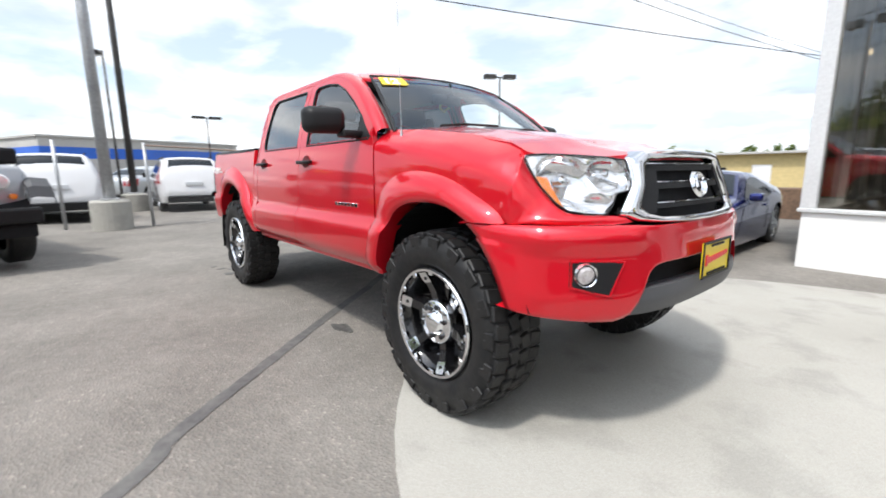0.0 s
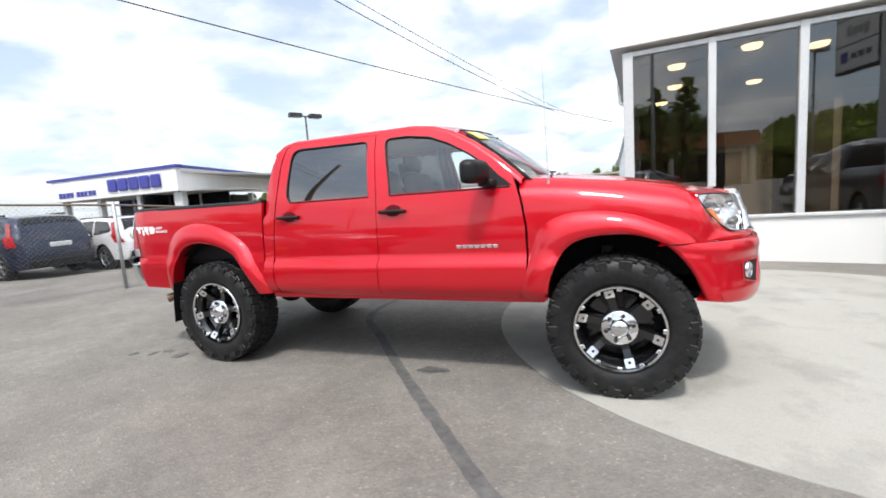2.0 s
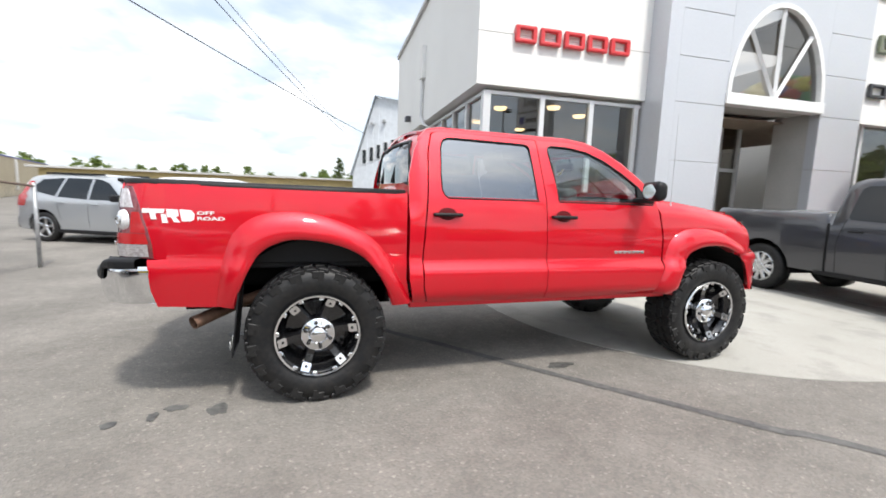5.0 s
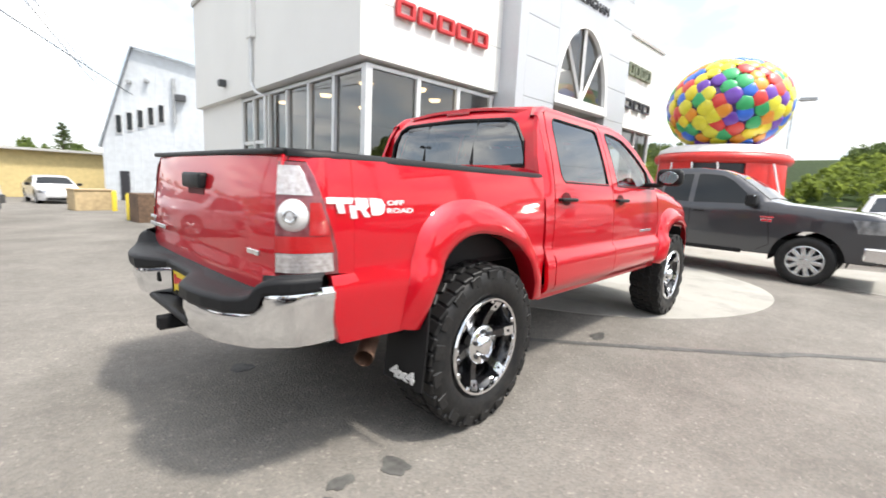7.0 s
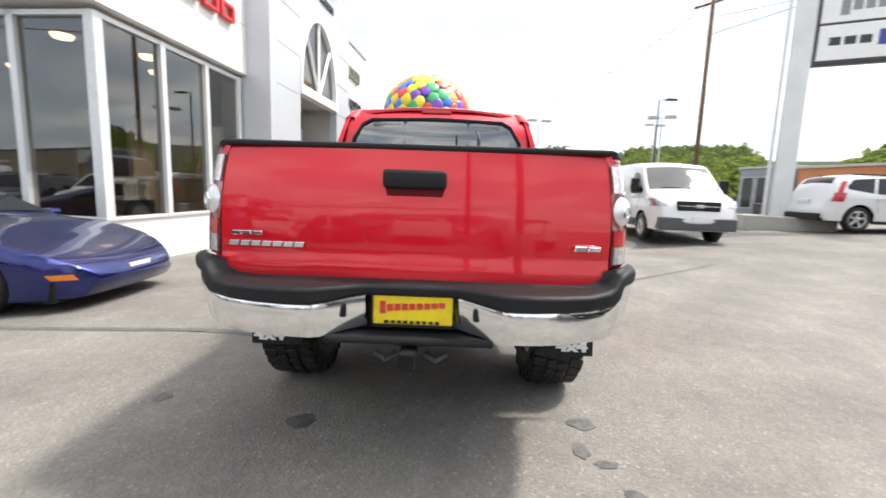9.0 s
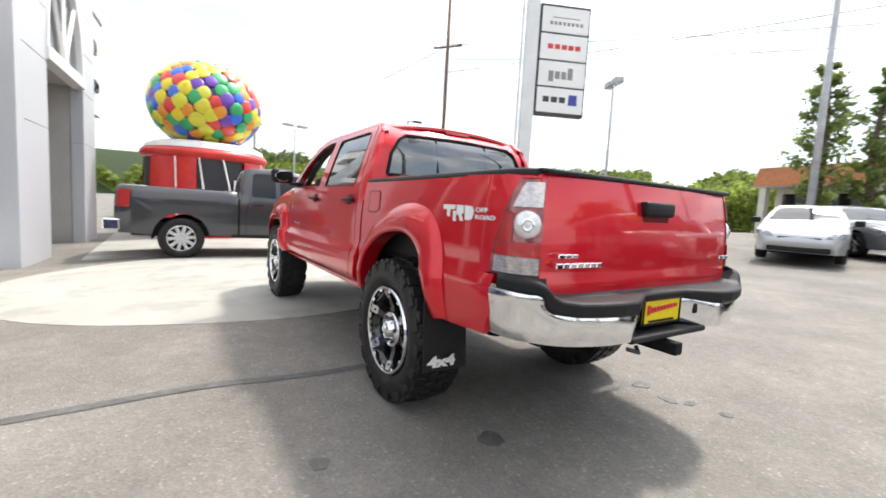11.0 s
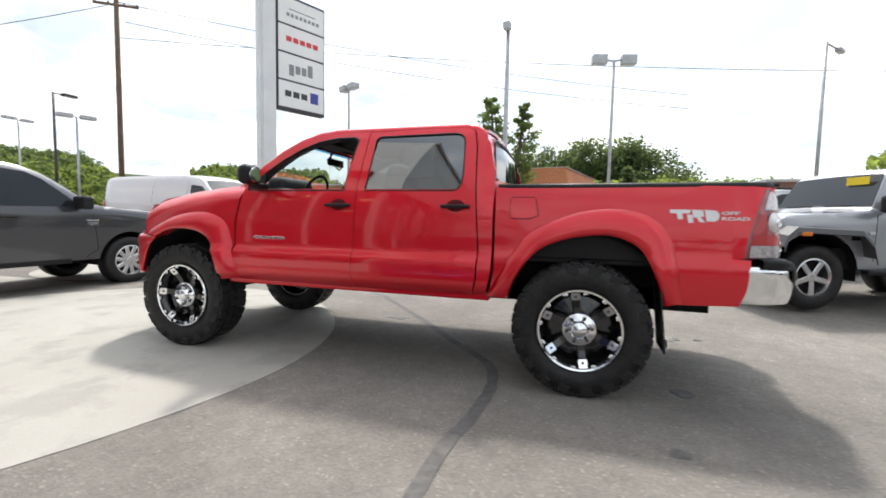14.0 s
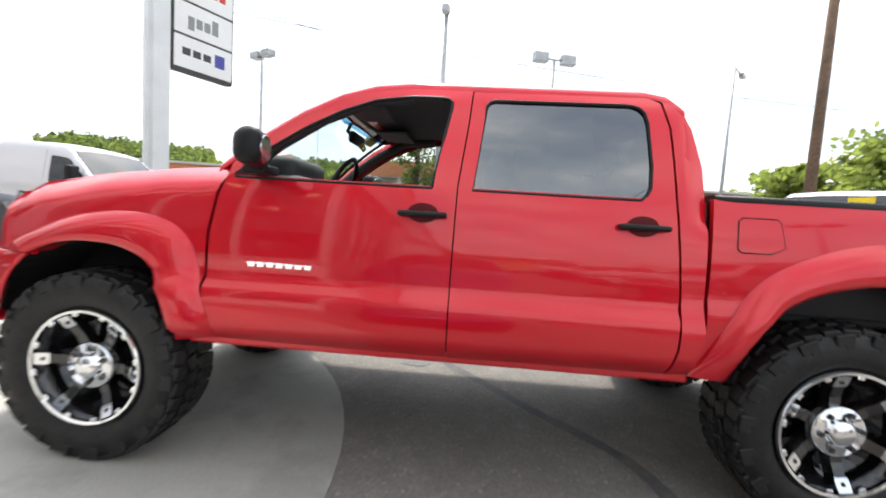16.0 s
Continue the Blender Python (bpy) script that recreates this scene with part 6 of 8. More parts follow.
def make_car(name, P, material, m, label, category, group=""):
    """A vehicle from its side outline: shell, glass, lamps, wheels. x forward, origin on the ground amid the wheelbase."""
    car = thing(name, m, label, category, group)
    W, xf, xr, r = P["W"], P["xf"], P["xr"], P["r"]
    prof = smooth_line(P["top"], 3) if P.get("smooth", True) else P["top"]
    x_front, x_rear = max(p[0] for p in prof), min(p[0] for p in prof)
    belt, tum = P["belt"], P.get("tum", 0.32)
    zb = P["zb"]

    def ztop(x):
        best = zb
        for (a, za), (b, zc) in zip(prof, prof[1:]):
            lo, hi = min(a, b), max(a, b)
            if lo <= x <= hi:
                best = max(best, za + (zc - za) * ((x - a) / (b - a) if abs(b - a) > 1e-6 else 0))
        return best

    def ys(x, z):
        y = W
        for d in (x - (x_front - 0.75), (x_rear + 0.6) - x):
            if d > 0:
                y -= P.get("taper", 0.16) * (d / 0.7) ** 2.2
        y -= 0.10 * max(0.0, 0.55 - z) ** 1.3
        if z > belt:
            y -= tum * (z - belt) + 0.1 * (z - belt) ** 2
        else:
            y -= 0.04 * ((belt - z) / 0.6) ** 2 * 0.5
        return max(y, 0.2)

    def ysr(x, z):
        d = ztop(x) - z
        return ys(x, z) - (0.05 * (1 - d / 0.09) ** 2 if d < 0.09 else 0.0)

    k = r + P.get("gap", 0.07)
    def arch(cx):
        a0 = math.asin(max(-1, min(1, (zb - r) / k)))
        return [(cx + k * math.cos(a), r + k * math.sin(a)) for a in [a0 + (math.pi - 2 * a0) * i / 14 for i in range(15)]]
    outline = list(prof) + list(reversed(arch(xr)))[0:0]
    bottom = [(x, max(z, zb)) for x, z in reversed(arch(xr))] + [(x, max(z, zb)) for x, z in reversed(arch(xf))]
    # bottom runs from the rear to the front
    bm = sheet(list(prof) + bottom, lambda x, z: (x, ysr(x, z), z), 0.16, 0.09)
    b2 = mirror_y(bm)
    bm = join(bm, b2)
    cols = (-1, -0.93, -0.7, -0.35, 0, 0.35, 0.7, 0.93, 1)
    rows = []
    for x, z in prof:
        y = ysr(x, z)
        rows.append([bm.verts.new((x + (0.05 if x > x_front - 0.3 else -0.04 if x < x_rear + 0.25 else 0.0) * (1 - abs(c) ** 3), y * c, z + P.get("crown", 0.03) * (1 - c * c) * (1 if z > 0.75 else 0))) for c in cols])
    for p, q in zip(rows, rows[1:]):
        for j in range(len(cols) - 1):
            f = bm.faces.new((p[j], p[j + 1], q[j + 1], q[j])); f.smooth = True
    bmesh.ops.remove_doubles(bm, verts=bm.verts, dist=0.002)
    body = keep("body", bm, material, car)
    # wheel arches and underside
    part("underside", box(x_rear + 0.25, x_front - 0.25, -W + 0.14, W - 0.14, zb - 0.02, zb + 0.25), UNDER, car)
    for cx in (xf, xr):
        part("wheel_well", lathe([(k + 0.01, -W + 0.06), (k + 0.01, W - 0.06)], "y", 16, m=Matrix.Translation((cx, 0, r)), arc=(-5, 185)), UNDER, car)
    # glass
    for g in P["side_glass"]:
        q = sheet(g, lambda x, z: (x, ys(x, z) + 0.004, z), 0.25, 0.12)
        both("side_window", q, P.get("glass", DARK_GLASS), car)
    for (a, b, k0, k1) in P["end_glass"]:
        # a..b: two profile points; glass lies a little proud of the shell
        (xa, za), (xb, zbb) = a, b
        bm = bmesh.new()
        rr = []
        nrm = Vector((zbb - za, 0, -(xbb - xa))) if False else Vector((-(zbb - za), 0, (xb - xa)))
        nrm.normalize()
        if nrm.z < 0:
            nrm = -nrm
        for t in [i / 5 for i in range(6)]:
            x, z = xa + (xb - xa) * t, za + (zbb - za) * t
            zz = ztop(x)
            y = ys(x, zz) * (k0 + (k1 - k0) * t)
            rr.append([bm.verts.new(Vector((x, y * c, zz + P.get("crown", 0.03) * (1 - (c * 0.9) ** 2))) + nrm * 0.008) for c in (-1, -0.6, -0.2, 0.2, 0.6, 1)])
        for p, q in zip(rr, rr[1:]):
            for j in range(5):
                f = bm.faces.new((p[j], p[j + 1], q[j + 1], q[j])); f.smooth = True
        keep("windscreen" if xa > 0 else "rear_window", bm, P.get("glass", DARK_GLASS), car)
    # lamps, plates, trim
    for kind, u0, u1, z0, z1, mm in P["lamps"]:
        front = kind.startswith("head") or kind.startswith("turn")
        for s in (1, -1):
            def lf(v, z, s=s, front=front):
                # v runs from the middle (0) along the end and round the corner
                yc = min(v, W)
                half = W - P.get("taper", 0.16) * 1.0
                xe = end_x(z, front)
                if v <= half - 0.08:
                    return (xe + (0.03 if front else -0.03), s * v, z)
                o = v - (half - 0.08)
                x = xe - (o if front else -o)
                return (x + (0.008 if front else -0.008), s * (ys(x, z) + 0.006), z)
            def end_x(z, front):
                best = None
                for (a, za), (b, zc) in zip(prof, prof[1:]):
                    lo, hi = min(za, zc), max(za, zc)
                    if lo <= z <= hi and abs(zc - za) > 1e-6:
                        x = a + (b - a) * (z - za) / (zc - za)
                        if (front and x > 0) or (not front and x < 0):
                            best = x if best is None else (max(best, x) if front else min(best, x))
                return best if best is not None else (x_front if front else x_rear)
            q = [(u0, z0), (u1, z0), (u1, z1), (u0, z1)]
            keep(kind, sheet(q, lf, 0.06, 0.08), mm, car)
    for kind, x0, x1, y0, y1, z0, z1, mm in P["bits"]:
        if kind.startswith("both_"):
            for s in (1, -1):
                part(kind[5:], box(x0, x1, min(s * y0, s * y1), max(s * y0, s * y1), z0, z1, min(0.03, (z1 - z0) * 0.3, (x1 - x0) * 0.3, (y1 - y0) * 0.3)), mm, car, smooth=False)
        else:
            part(kind, box(x0, x1, y0, y1, z0, z1, min(0.03, (z1 - z0) * 0.3, (x1 - x0) * 0.3, (y1 - y0) * 0.3)), mm, car)
    # shut lines and handles
    for x0, z0, x1, z1, *thick in P.get("lines", []):
        ln = tube([(x0 + (x1 - x0) * i / 5, ys(x0 + (x1 - x0) * i / 5, z0 + (z1 - z0) * i / 5) + 0.0005, z0 + (z1 - z0) * i / 5) for i in range(6)], thick[0] if thick else 0.004, 4)
        both("door_gap", ln, UNDER, car)
    for hx, hz in P.get("handles", []):
        h = box(hx - 0.09, hx + 0.09, ys(hx, hz) + 0.004, ys(hx, hz) + 0.034, hz - 0.014, hz + 0.014, 0.008)
        both("door_handle", h, P.get("handle_mat", material), car)
    mx, mz = P.get("mirror", (0.75, 1.0))
    if mx is not None:
        mi = box(mx - 0.07, mx + 0.09, ys(mx, mz) + 0.03, ys(mx, mz) + P.get("mirror_w", 0.24), mz - 0.02, mz + P.get("mirror_h", 0.14), 0.04)
        both("mirror", mi, P.get("mirror_mat", BLACK_PLASTIC), car)
    tag = P["wheel"]
    if tag not in WHEELS:
        WHEELS[tag] = make_wheel_meshes(r, P.get("ww", 0.115), P.get("rim", r * 0.66), P.get("spokes", 5), tag)
    for cx in (xf, xr):
        for s in (1, -1):
            w = new("wheel")
            w.parent = car
            w.matrix_local = pose(cx, s * (W - P.get("ww", 0.115) - 0.02), r, 0, 0, 0 if s > 0 else 180) @ pose(0, 0, 0, 0, 17 * (1 + cx), 0)
            for nm, me in zip(("tyre", "rim", "brake_disc"), WHEELS[tag]):
                o = new(nm, me)
                o.parent = w
    return car


WHEELS = {}
SUV = dict(W=0.93, xf=1.39, xr=-1.38, r=0.36, zb=0.30, belt=1.02, tum=0.36, taper=0.2, wheel="suv", rim=0.245,
           top=[(2.20, 0.30), (2.29, 0.45), (2.29, 0.62), (2.22, 0.88), (1.95, 0.98), (1.20, 1.08), (1.0, 1.13), (0.35, 1.55), (0.05, 1.62), (-0.9, 1.65), (-1.75, 1.58), (-1.98, 1.40), (-2.14, 1.05), (-2.22, 0.80), (-2.27, 0.60), (-2.24, 0.40), (-2.15, 0.30)],
           side_glass=[[(0.78, 1.06), (0.30, 1.46), (0.05, 1.54), (-0.12, 1.55), (-0.12, 1.06)], [(-0.18, 1.06), (-0.18, 1.55), (-0.85, 1.55), (-0.98, 1.10)], [(-1.04, 1.11), (-0.92, 1.55), (-1.50, 1.50), (-1.72, 1.30), (-1.70, 1.22)]],
           end_glass=[((0.92, 1.16), (0.36, 1.54), 0.86, 0.84), ((-1.80, 1.55), (-2.09, 1.12), 0.82, 0.80)],
           lamps=[("headlight", 0.50, 1.0, 0.74, 0.88, HEADLAMP), ("tail_lamp", 0.72, 1.02, 0.86, 1.12, RED_LENS), ("tail_lamp", 0.78, 0.92, 1.12, 1.45, RED_LENS)],
           bits=[("grille", 2.27, 2.33, -0.42, 0.42, 0.52, 0.80, BLACK_PLASTIC), ("plate", -2.31, -2.26, -0.24, 0.24, 0.80, 0.92, PLATE_WHITE), ("lower_bumper", -2.34, -2.0, -0.72, 0.72, 0.30, 0.50, BLACK_PLASTIC), ("lower_grille", 2.2, 2.34, -0.6, 0.6, 0.32, 0.46, BLACK_PLASTIC), ("both_sill", -1.0, 1.0, 0.84, 0.92, 0.24, 0.33, BLACK_PLASTIC), ("both_roof_rail", -1.5, 0.1, 0.64, 0.67, 1.63, 1.675, BLACK_PLASTIC), ("wiper", -2.07, -2.02, -0.3, 0.25, 1.16, 1.18, BLACK_PLASTIC)],
           lines=[(0.85, 1.05, 0.95, 0.45), (-0.15, 1.05, -0.15, 0.40), (-1.0, 1.08, -0.9, 0.55)], handles=[(0.05, 0.95), (-0.85, 0.97)], mirror=(0.70, 1.06))
WAGON = dict(SUV, W=0.93, wheel="wagon", r=0.345, rim=0.235, xf=1.41, xr=-1.41,
             top=[(2.28, 0.28), (2.37, 0.45), (2.36, 0.60), (2.25, 0.80), (1.9, 0.90), (1.25, 0.98), (1.05, 1.02), (0.35, 1.42), (0.05, 1.48), (-0.9, 1.50), (-1.85, 1.44), (-2.05, 1.32), (-2.26, 0.95), (-2.36, 0.80), (-2.42, 0.58), (-2.38, 0.38), (-2.25, 0.28)],
             side_glass=[[(0.80, 0.98), (0.30, 1.34), (0.05, 1.41), (-0.12, 1.42), (-0.12, 0.98)], [(-0.18, 0.98), (-0.18, 1.42), (-0.90, 1.42), (-1.02, 1.0)], [(-1.08, 1.01), (-0.97, 1.42), (-1.65, 1.37), (-1.88, 1.15), (-1.86, 1.08)]],
             end_glass=[((0.94, 1.08), (0.38, 1.40), 0.86, 0.84), ((-1.90, 1.42), (-2.20, 1.05), 0.84, 0.82)],
             lamps=[("headlight", 0.50, 1.0, 0.66, 0.80, HEADLAMP), ("tail_lamp", 0.66, 0.98, 0.78, 1.02, RED_LENS), ("tail_lamp", 0.74, 0.90, 1.02, 1.36, RED_LENS)],
             bits=[("grille", 2.33, 2.40, -0.40, 0.40, 0.45, 0.72, BLACK_PLASTIC), ("plate", -2.40, -2.35, -0.24, 0.24, 0.72, 0.84, PLATE_WHITE), ("lower_bumper", -2.47, -2.0, -0.74, 0.74, 0.28, 0.52, BLACK_PLASTIC), ("lower_grille", 2.3, 2.4, -0.6, 0.6, 0.30, 0.42, BLACK_PLASTIC), ("both_sill", -1.0, 1.0, 0.84, 0.95, 0.24, 0.36, BLACK_PLASTIC), ("both_roof_rail", -1.6, 0.1, 0.62, 0.65, 1.48, 1.53, BLACK_PLASTIC)],
             lines=[(0.85, 0.98, 0.95, 0.45), (-0.15, 0.98, -0.15, 0.40), (-1.05, 1.0, -0.95, 0.55)], handles=[(0.05, 0.88), (-0.9, 0.90)], mirror=(0.70, 0.98))
SEDAN = dict(SUV, W=0.92, wheel="sedan", r=0.335, rim=0.225, zb=0.24, xf=1.42, xr=-1.40, belt=0.95, tum=0.45,
             top=[(2.25, 0.24), (2.36, 0.42), (2.35, 0.58), (2.20, 0.74), (1.8, 0.84), (1.25, 0.92), (1.05, 0.96), (0.40, 1.36), (0.0, 1.44), (-0.6, 1.43), (-1.1, 1.30), (-1.60, 1.06), (-1.95, 1.03), (-2.28, 0.98), (-2.36, 0.80), (-2.40, 0.55), (-2.34, 0.34), (-2.22, 0.24)],
             side_glass=[[(0.80, 0.95), (0.30, 1.28), (0.0, 1.36), (-0.12, 1.36), (-0.12, 0.95)], [(-0.18, 0.95), (-0.18, 1.36), (-0.62, 1.34), (-1.0, 1.22), (-1.28, 1.02), (-1.1, 0.96)]],
             end_glass=[((0.96, 1.02), (0.42, 1.34), 0.86, 0.84), ((-1.05, 1.31), (-1.52, 1.09), 0.82, 0.82)],
             lamps=[("headlight", 0.45, 1.0, 0.60, 0.74, HEADLAMP), ("tail_lamp", 0.62, 1.0, 0.70, 0.98, RED_LENS)],
             bits=[("grille", 2.30, 2.39, -0.42, 0.42, 0.42, 0.62, BLACK_PLASTIC), ("plate", -2.42, -2.37, -0.16, 0.16, 0.70, 0.82, YELLOW), ("lower_bumper", -2.43, -2.0, -0.70, 0.70, 0.24, 0.40, BLACK_PLASTIC), ("lower_grille", 2.28, 2.40, -0.6, 0.6, 0.26, 0.38, BLACK_PLASTIC)],
             lines=[(0.85, 0.94, 0.95, 0.40), (-0.15, 0.94, -0.15, 0.36), (-1.05, 0.95, -0.95, 0.5)], handles=[(0.05, 0.85), (-0.9, 0.87)], mirror=(0.72, 0.95))
VAN = dict(SUV, W=1.0, wheel="van", r=0.36, rim=0.22, zb=0.34, xf=1.65, xr=-1.65, belt=1.25, tum=0.10, taper=0.10, crown=0.05, mirror_h=0.34, spokes=7,
           top=[(2.52, 0.34), (2.64, 0.52), (2.62, 0.75), (2.50, 1.02), (2.25, 1.14), (1.95, 1.24), (1.75, 1.34), (1.15, 1.90), (0.85, 2.02), (0.2, 2.07), (-1.5, 2.07), (-2.45, 2.04), (-2.62, 1.90), (-2.70, 1.2), (-2.72, 0.60), (-2.68, 0.34)],
           side_glass=[[(1.70, 1.28), (1.20, 1.76), (0.92, 1.80), (0.80, 1.80), (0.80, 1.22), (1.60, 1.22)]],
           end_glass=[((1.78, 1.36), (1.14, 1.90), 0.88, 0.88)],
           lamps=[("headlight", 0.66, 1.28, 0.92, 1.10, HEADLAMP), ("tail_lamp", 0.88, 1.02, 1.0, 1.4, RED_LENS)],
           bits=[("grille", 2.54, 2.67, -0.50, 0.50, 0.82, 1.06, BLACK_PLASTIC), ("bumper", 2.30, 2.69, -0.90, 0.90, 0.36, 0.66, GREY_PLASTIC), ("both_lower_trim", -1.2, 1.2, 0.95, 1.01, 0.36, 0.56, GREY_PLASTIC), ("plate", 2.69, 2.71, -0.16, 0.16, 0.56, 0.70, PLATE_WHITE), ("badge", 2.67, 2.69, -0.10, 0.10, 0.90, 0.98, CHROME), ("both_grille_bar", 2.66, 2.675, 0.1, 0.48, 0.93, 0.95, CHROME), ("both_wiper", 1.72, 1.78, 0.1, 0.55, 1.38, 1.40, BLACK_PLASTIC)],
           lines=[(0.68, 1.9, 0.68, 0.5), (1.55, 1.2, 1.25, 0.75), (-0.6, 1.9, -0.6, 0.5)], handles=[(0.82, 1.12)], mirror=(1.45, 1.28))
COUPE = dict(SUV, W=0.93, wheel="coupe", r=0.33, rim=0.235, zb=0.16, xf=1.33, xr=-1.33, belt=0.78, tum=0.50, taper=0.26, crown=0.05, gap=0.04,
             top=[(2.16, 0.18), (2.26, 0.30), (2.25, 0.40), (2.10, 0.51), (1.75, 0.66), (1.30, 0.77), (0.80, 0.83), (0.62, 0.87), (0.05, 1.15), (-0.25, 1.20), (-0.7, 1.17), (-1.40, 1.00), (-1.75, 0.94), (-2.0, 0.90), (-2.06, 0.75), (-2.04, 0.45), (-1.94, 0.18)],
             side_glass=[[(0.52, 0.83), (0.02, 1.08), (-0.25, 1.13), (-0.55, 1.11), (-0.95, 0.98), (-0.98, 0.86), (-0.6, 0.81)]],
             end_glass=[((0.60, 0.88), (0.05, 1.14), 0.90, 0.86), ((-0.62, 1.185), (-1.42, 1.005), 0.84, 0.80)],
             lamps=[("turn_lamp", 0.68, 0.86, 0.36, 0.415, AMBER)],
             bits=[("both_intake", 2.12, 2.255, 0.18, 0.60, 0.26, 0.34, UNDER), ("plate", 2.28, 2.30, -0.16, 0.16, 0.30, 0.44, PLATE_WHITE)],
             lines=[(0.55, 0.80, 0.72, 0.30), (-0.62, 0.80, -0.72, 0.32)], handles=[(-0.5, 0.70)], mirror=(0.40, 0.82), mirror_w=0.20, mirror_h=0.10, mirror_mat=PAINT_BLUE)
RAM = dict(SUV, W=1.0, wheel="ram", r=0.40, rim=0.255, ww=0.13, zb=0.46, xf=1.785, xr=-1.785, belt=1.22, tum=0.28, taper=0.13, gap=0.09, smooth=False,
           top=[(2.60, 0.46), (2.80, 0.52), (2.82, 0.70), (2.76, 1.00), (2.68, 1.14), (2.50, 1.20), (2.0, 1.25), (1.42, 1.30), (1.22, 1.34), (0.92, 1.58), (0.66, 1.76), (0.42, 1.86), (0.0, 1.91), (-0.50, 1.89), (-0.62, 1.86), (-0.70, 1.78), (-0.735, 1.40), (-0.745, 1.20), (-0.785, 1.20), (-0.795, 1.36), (-2.0, 1.375), (-2.78, 1.385), (-2.83, 1.34), (-2.86, 1.00), (-2.85, 0.70), (-2.80, 0.50)],
           side_glass=[[(1.06, 1.29), (0.62, 1.68), (0.44, 1.77), (0.10, 1.80), (0.04, 1.79), (0.04, 1.27)], [(-0.05, 1.27), (-0.05, 1.79), (-0.44, 1.78), (-0.50, 1.73), (-0.53, 1.34), (-0.50, 1.29)]],
           end_glass=[((1.18, 1.37), (0.64, 1.77), 0.88, 0.86)], glass=DARK_GLASS,
           lamps=[("headlight", 0.62, 1.22, 0.92, 1.12, HEADLAMP), ("tail_lamp", 0.84, 1.04, 0.98, 1.30, RED_LENS)],
           bits=[("grille", 2.74, 2.84, -0.56, 0.56, 0.78, 1.12, CHROME), ("bumper", 2.45, 2.90, -0.96, 0.96, 0.50, 0.72, CHROME), ("rear_bumper", -3.04, -2.76, -0.97, 0.97, 0.54, 0.76, CHROME), ("both_side_badge", 1.10, 1.30, 0.985, 0.999, 1.06, 1.12, CHROME), ("both_side_badge", 1.12, 1.28, 0.985, 0.999, 1.00, 1.045, CHROME), ("windscreen_price", 0.72, 0.74, -0.5, -0.2, 1.70, 1.76, YELLOW), ("both_flare_trim", -0.9, 0.9, 0.95, 0.985, 0.42, 0.49, BLACK_PLASTIC), ("plate", 2.895, 2.91, -0.16, 0.16, 0.56, 0.70, YELLOW), ("both_mirror_cap", 0.99, 1.06, 1.02, 1.28, 1.30, 1.44, CHROME), ("windscreen_paper", 0.30, 0.55, -0.80, -0.79, 1.36, 1.66, WHITE_VINYL)],
           lines=[(1.20, 1.25, 1.28, 0.62), (0.0, 1.25, 0.0, 0.50), (-0.54, 1.30, -0.64, 0.95), (-0.64, 0.95, -0.62, 0.50), (-0.765, 1.22, -0.765, 0.47, 0.020), (1.28, 0.62, 1.1, 0.5)], handles=[(0.16, 1.12), (-0.40, 1.12)], handle_mat=BLACK_PLASTIC, mirror=(0.98, 1.27), mirror_w=0.30, mirror_h=0.18, spokes=10)


def on_ground(x, y, deg):
    return pose(x, y, gz(x, y), 0, 0, deg)


make_car("grey_pickup", RAM, PAINT_GREY, on_ground(6.80, -0.05, -93.3), "dark graphite crew-cab pickup with chrome bumpers and wheels", "truck")
make_car("sports_coupe", COUPE, PAINT_BLUE, on_ground(0.27, 5.62, -89), "low deep blue sports coupe beside the showroom wall", "car")
make_car("cargo_van", VAN, PAINT_WHITE, on_ground(8.83, -6.20, 176.8), "white cargo van with grey lower bumper", "van")
make_car("white_crossover", SUV, PAINT_WHITE, on_ground(9.15, -13.22, -94), "white crossover parked beside the sign pillar", "car")
make_car("compact_suv", SUV, PAINT_WHITE, on_ground(12.64, -3.25, 182), "small white compact utility car with yellow plate", "car")
make_car("parked_car", SEDAN, PAINT_BLACK, on_ground(22.0, -7.5, 150), "black parked car in the far lot", "car", "far lot cars")
make_car("parked_car", SUV, PAINT_NAVY, on_ground(24.0, -11.0, 160), "dark blue parked car in the far lot", "car", "far lot cars")
make_car("parked_car", SUV, PAINT_DGREY, on_ground(30.0, -14.0, 160), "grey parked car in the far lot", "car", "far lot cars")
make_car("parked_car", SEDAN, PAINT_WHITE, on_ground(26.0, -4.0, 170), "white parked car in the far lot", "car", "far lot cars")
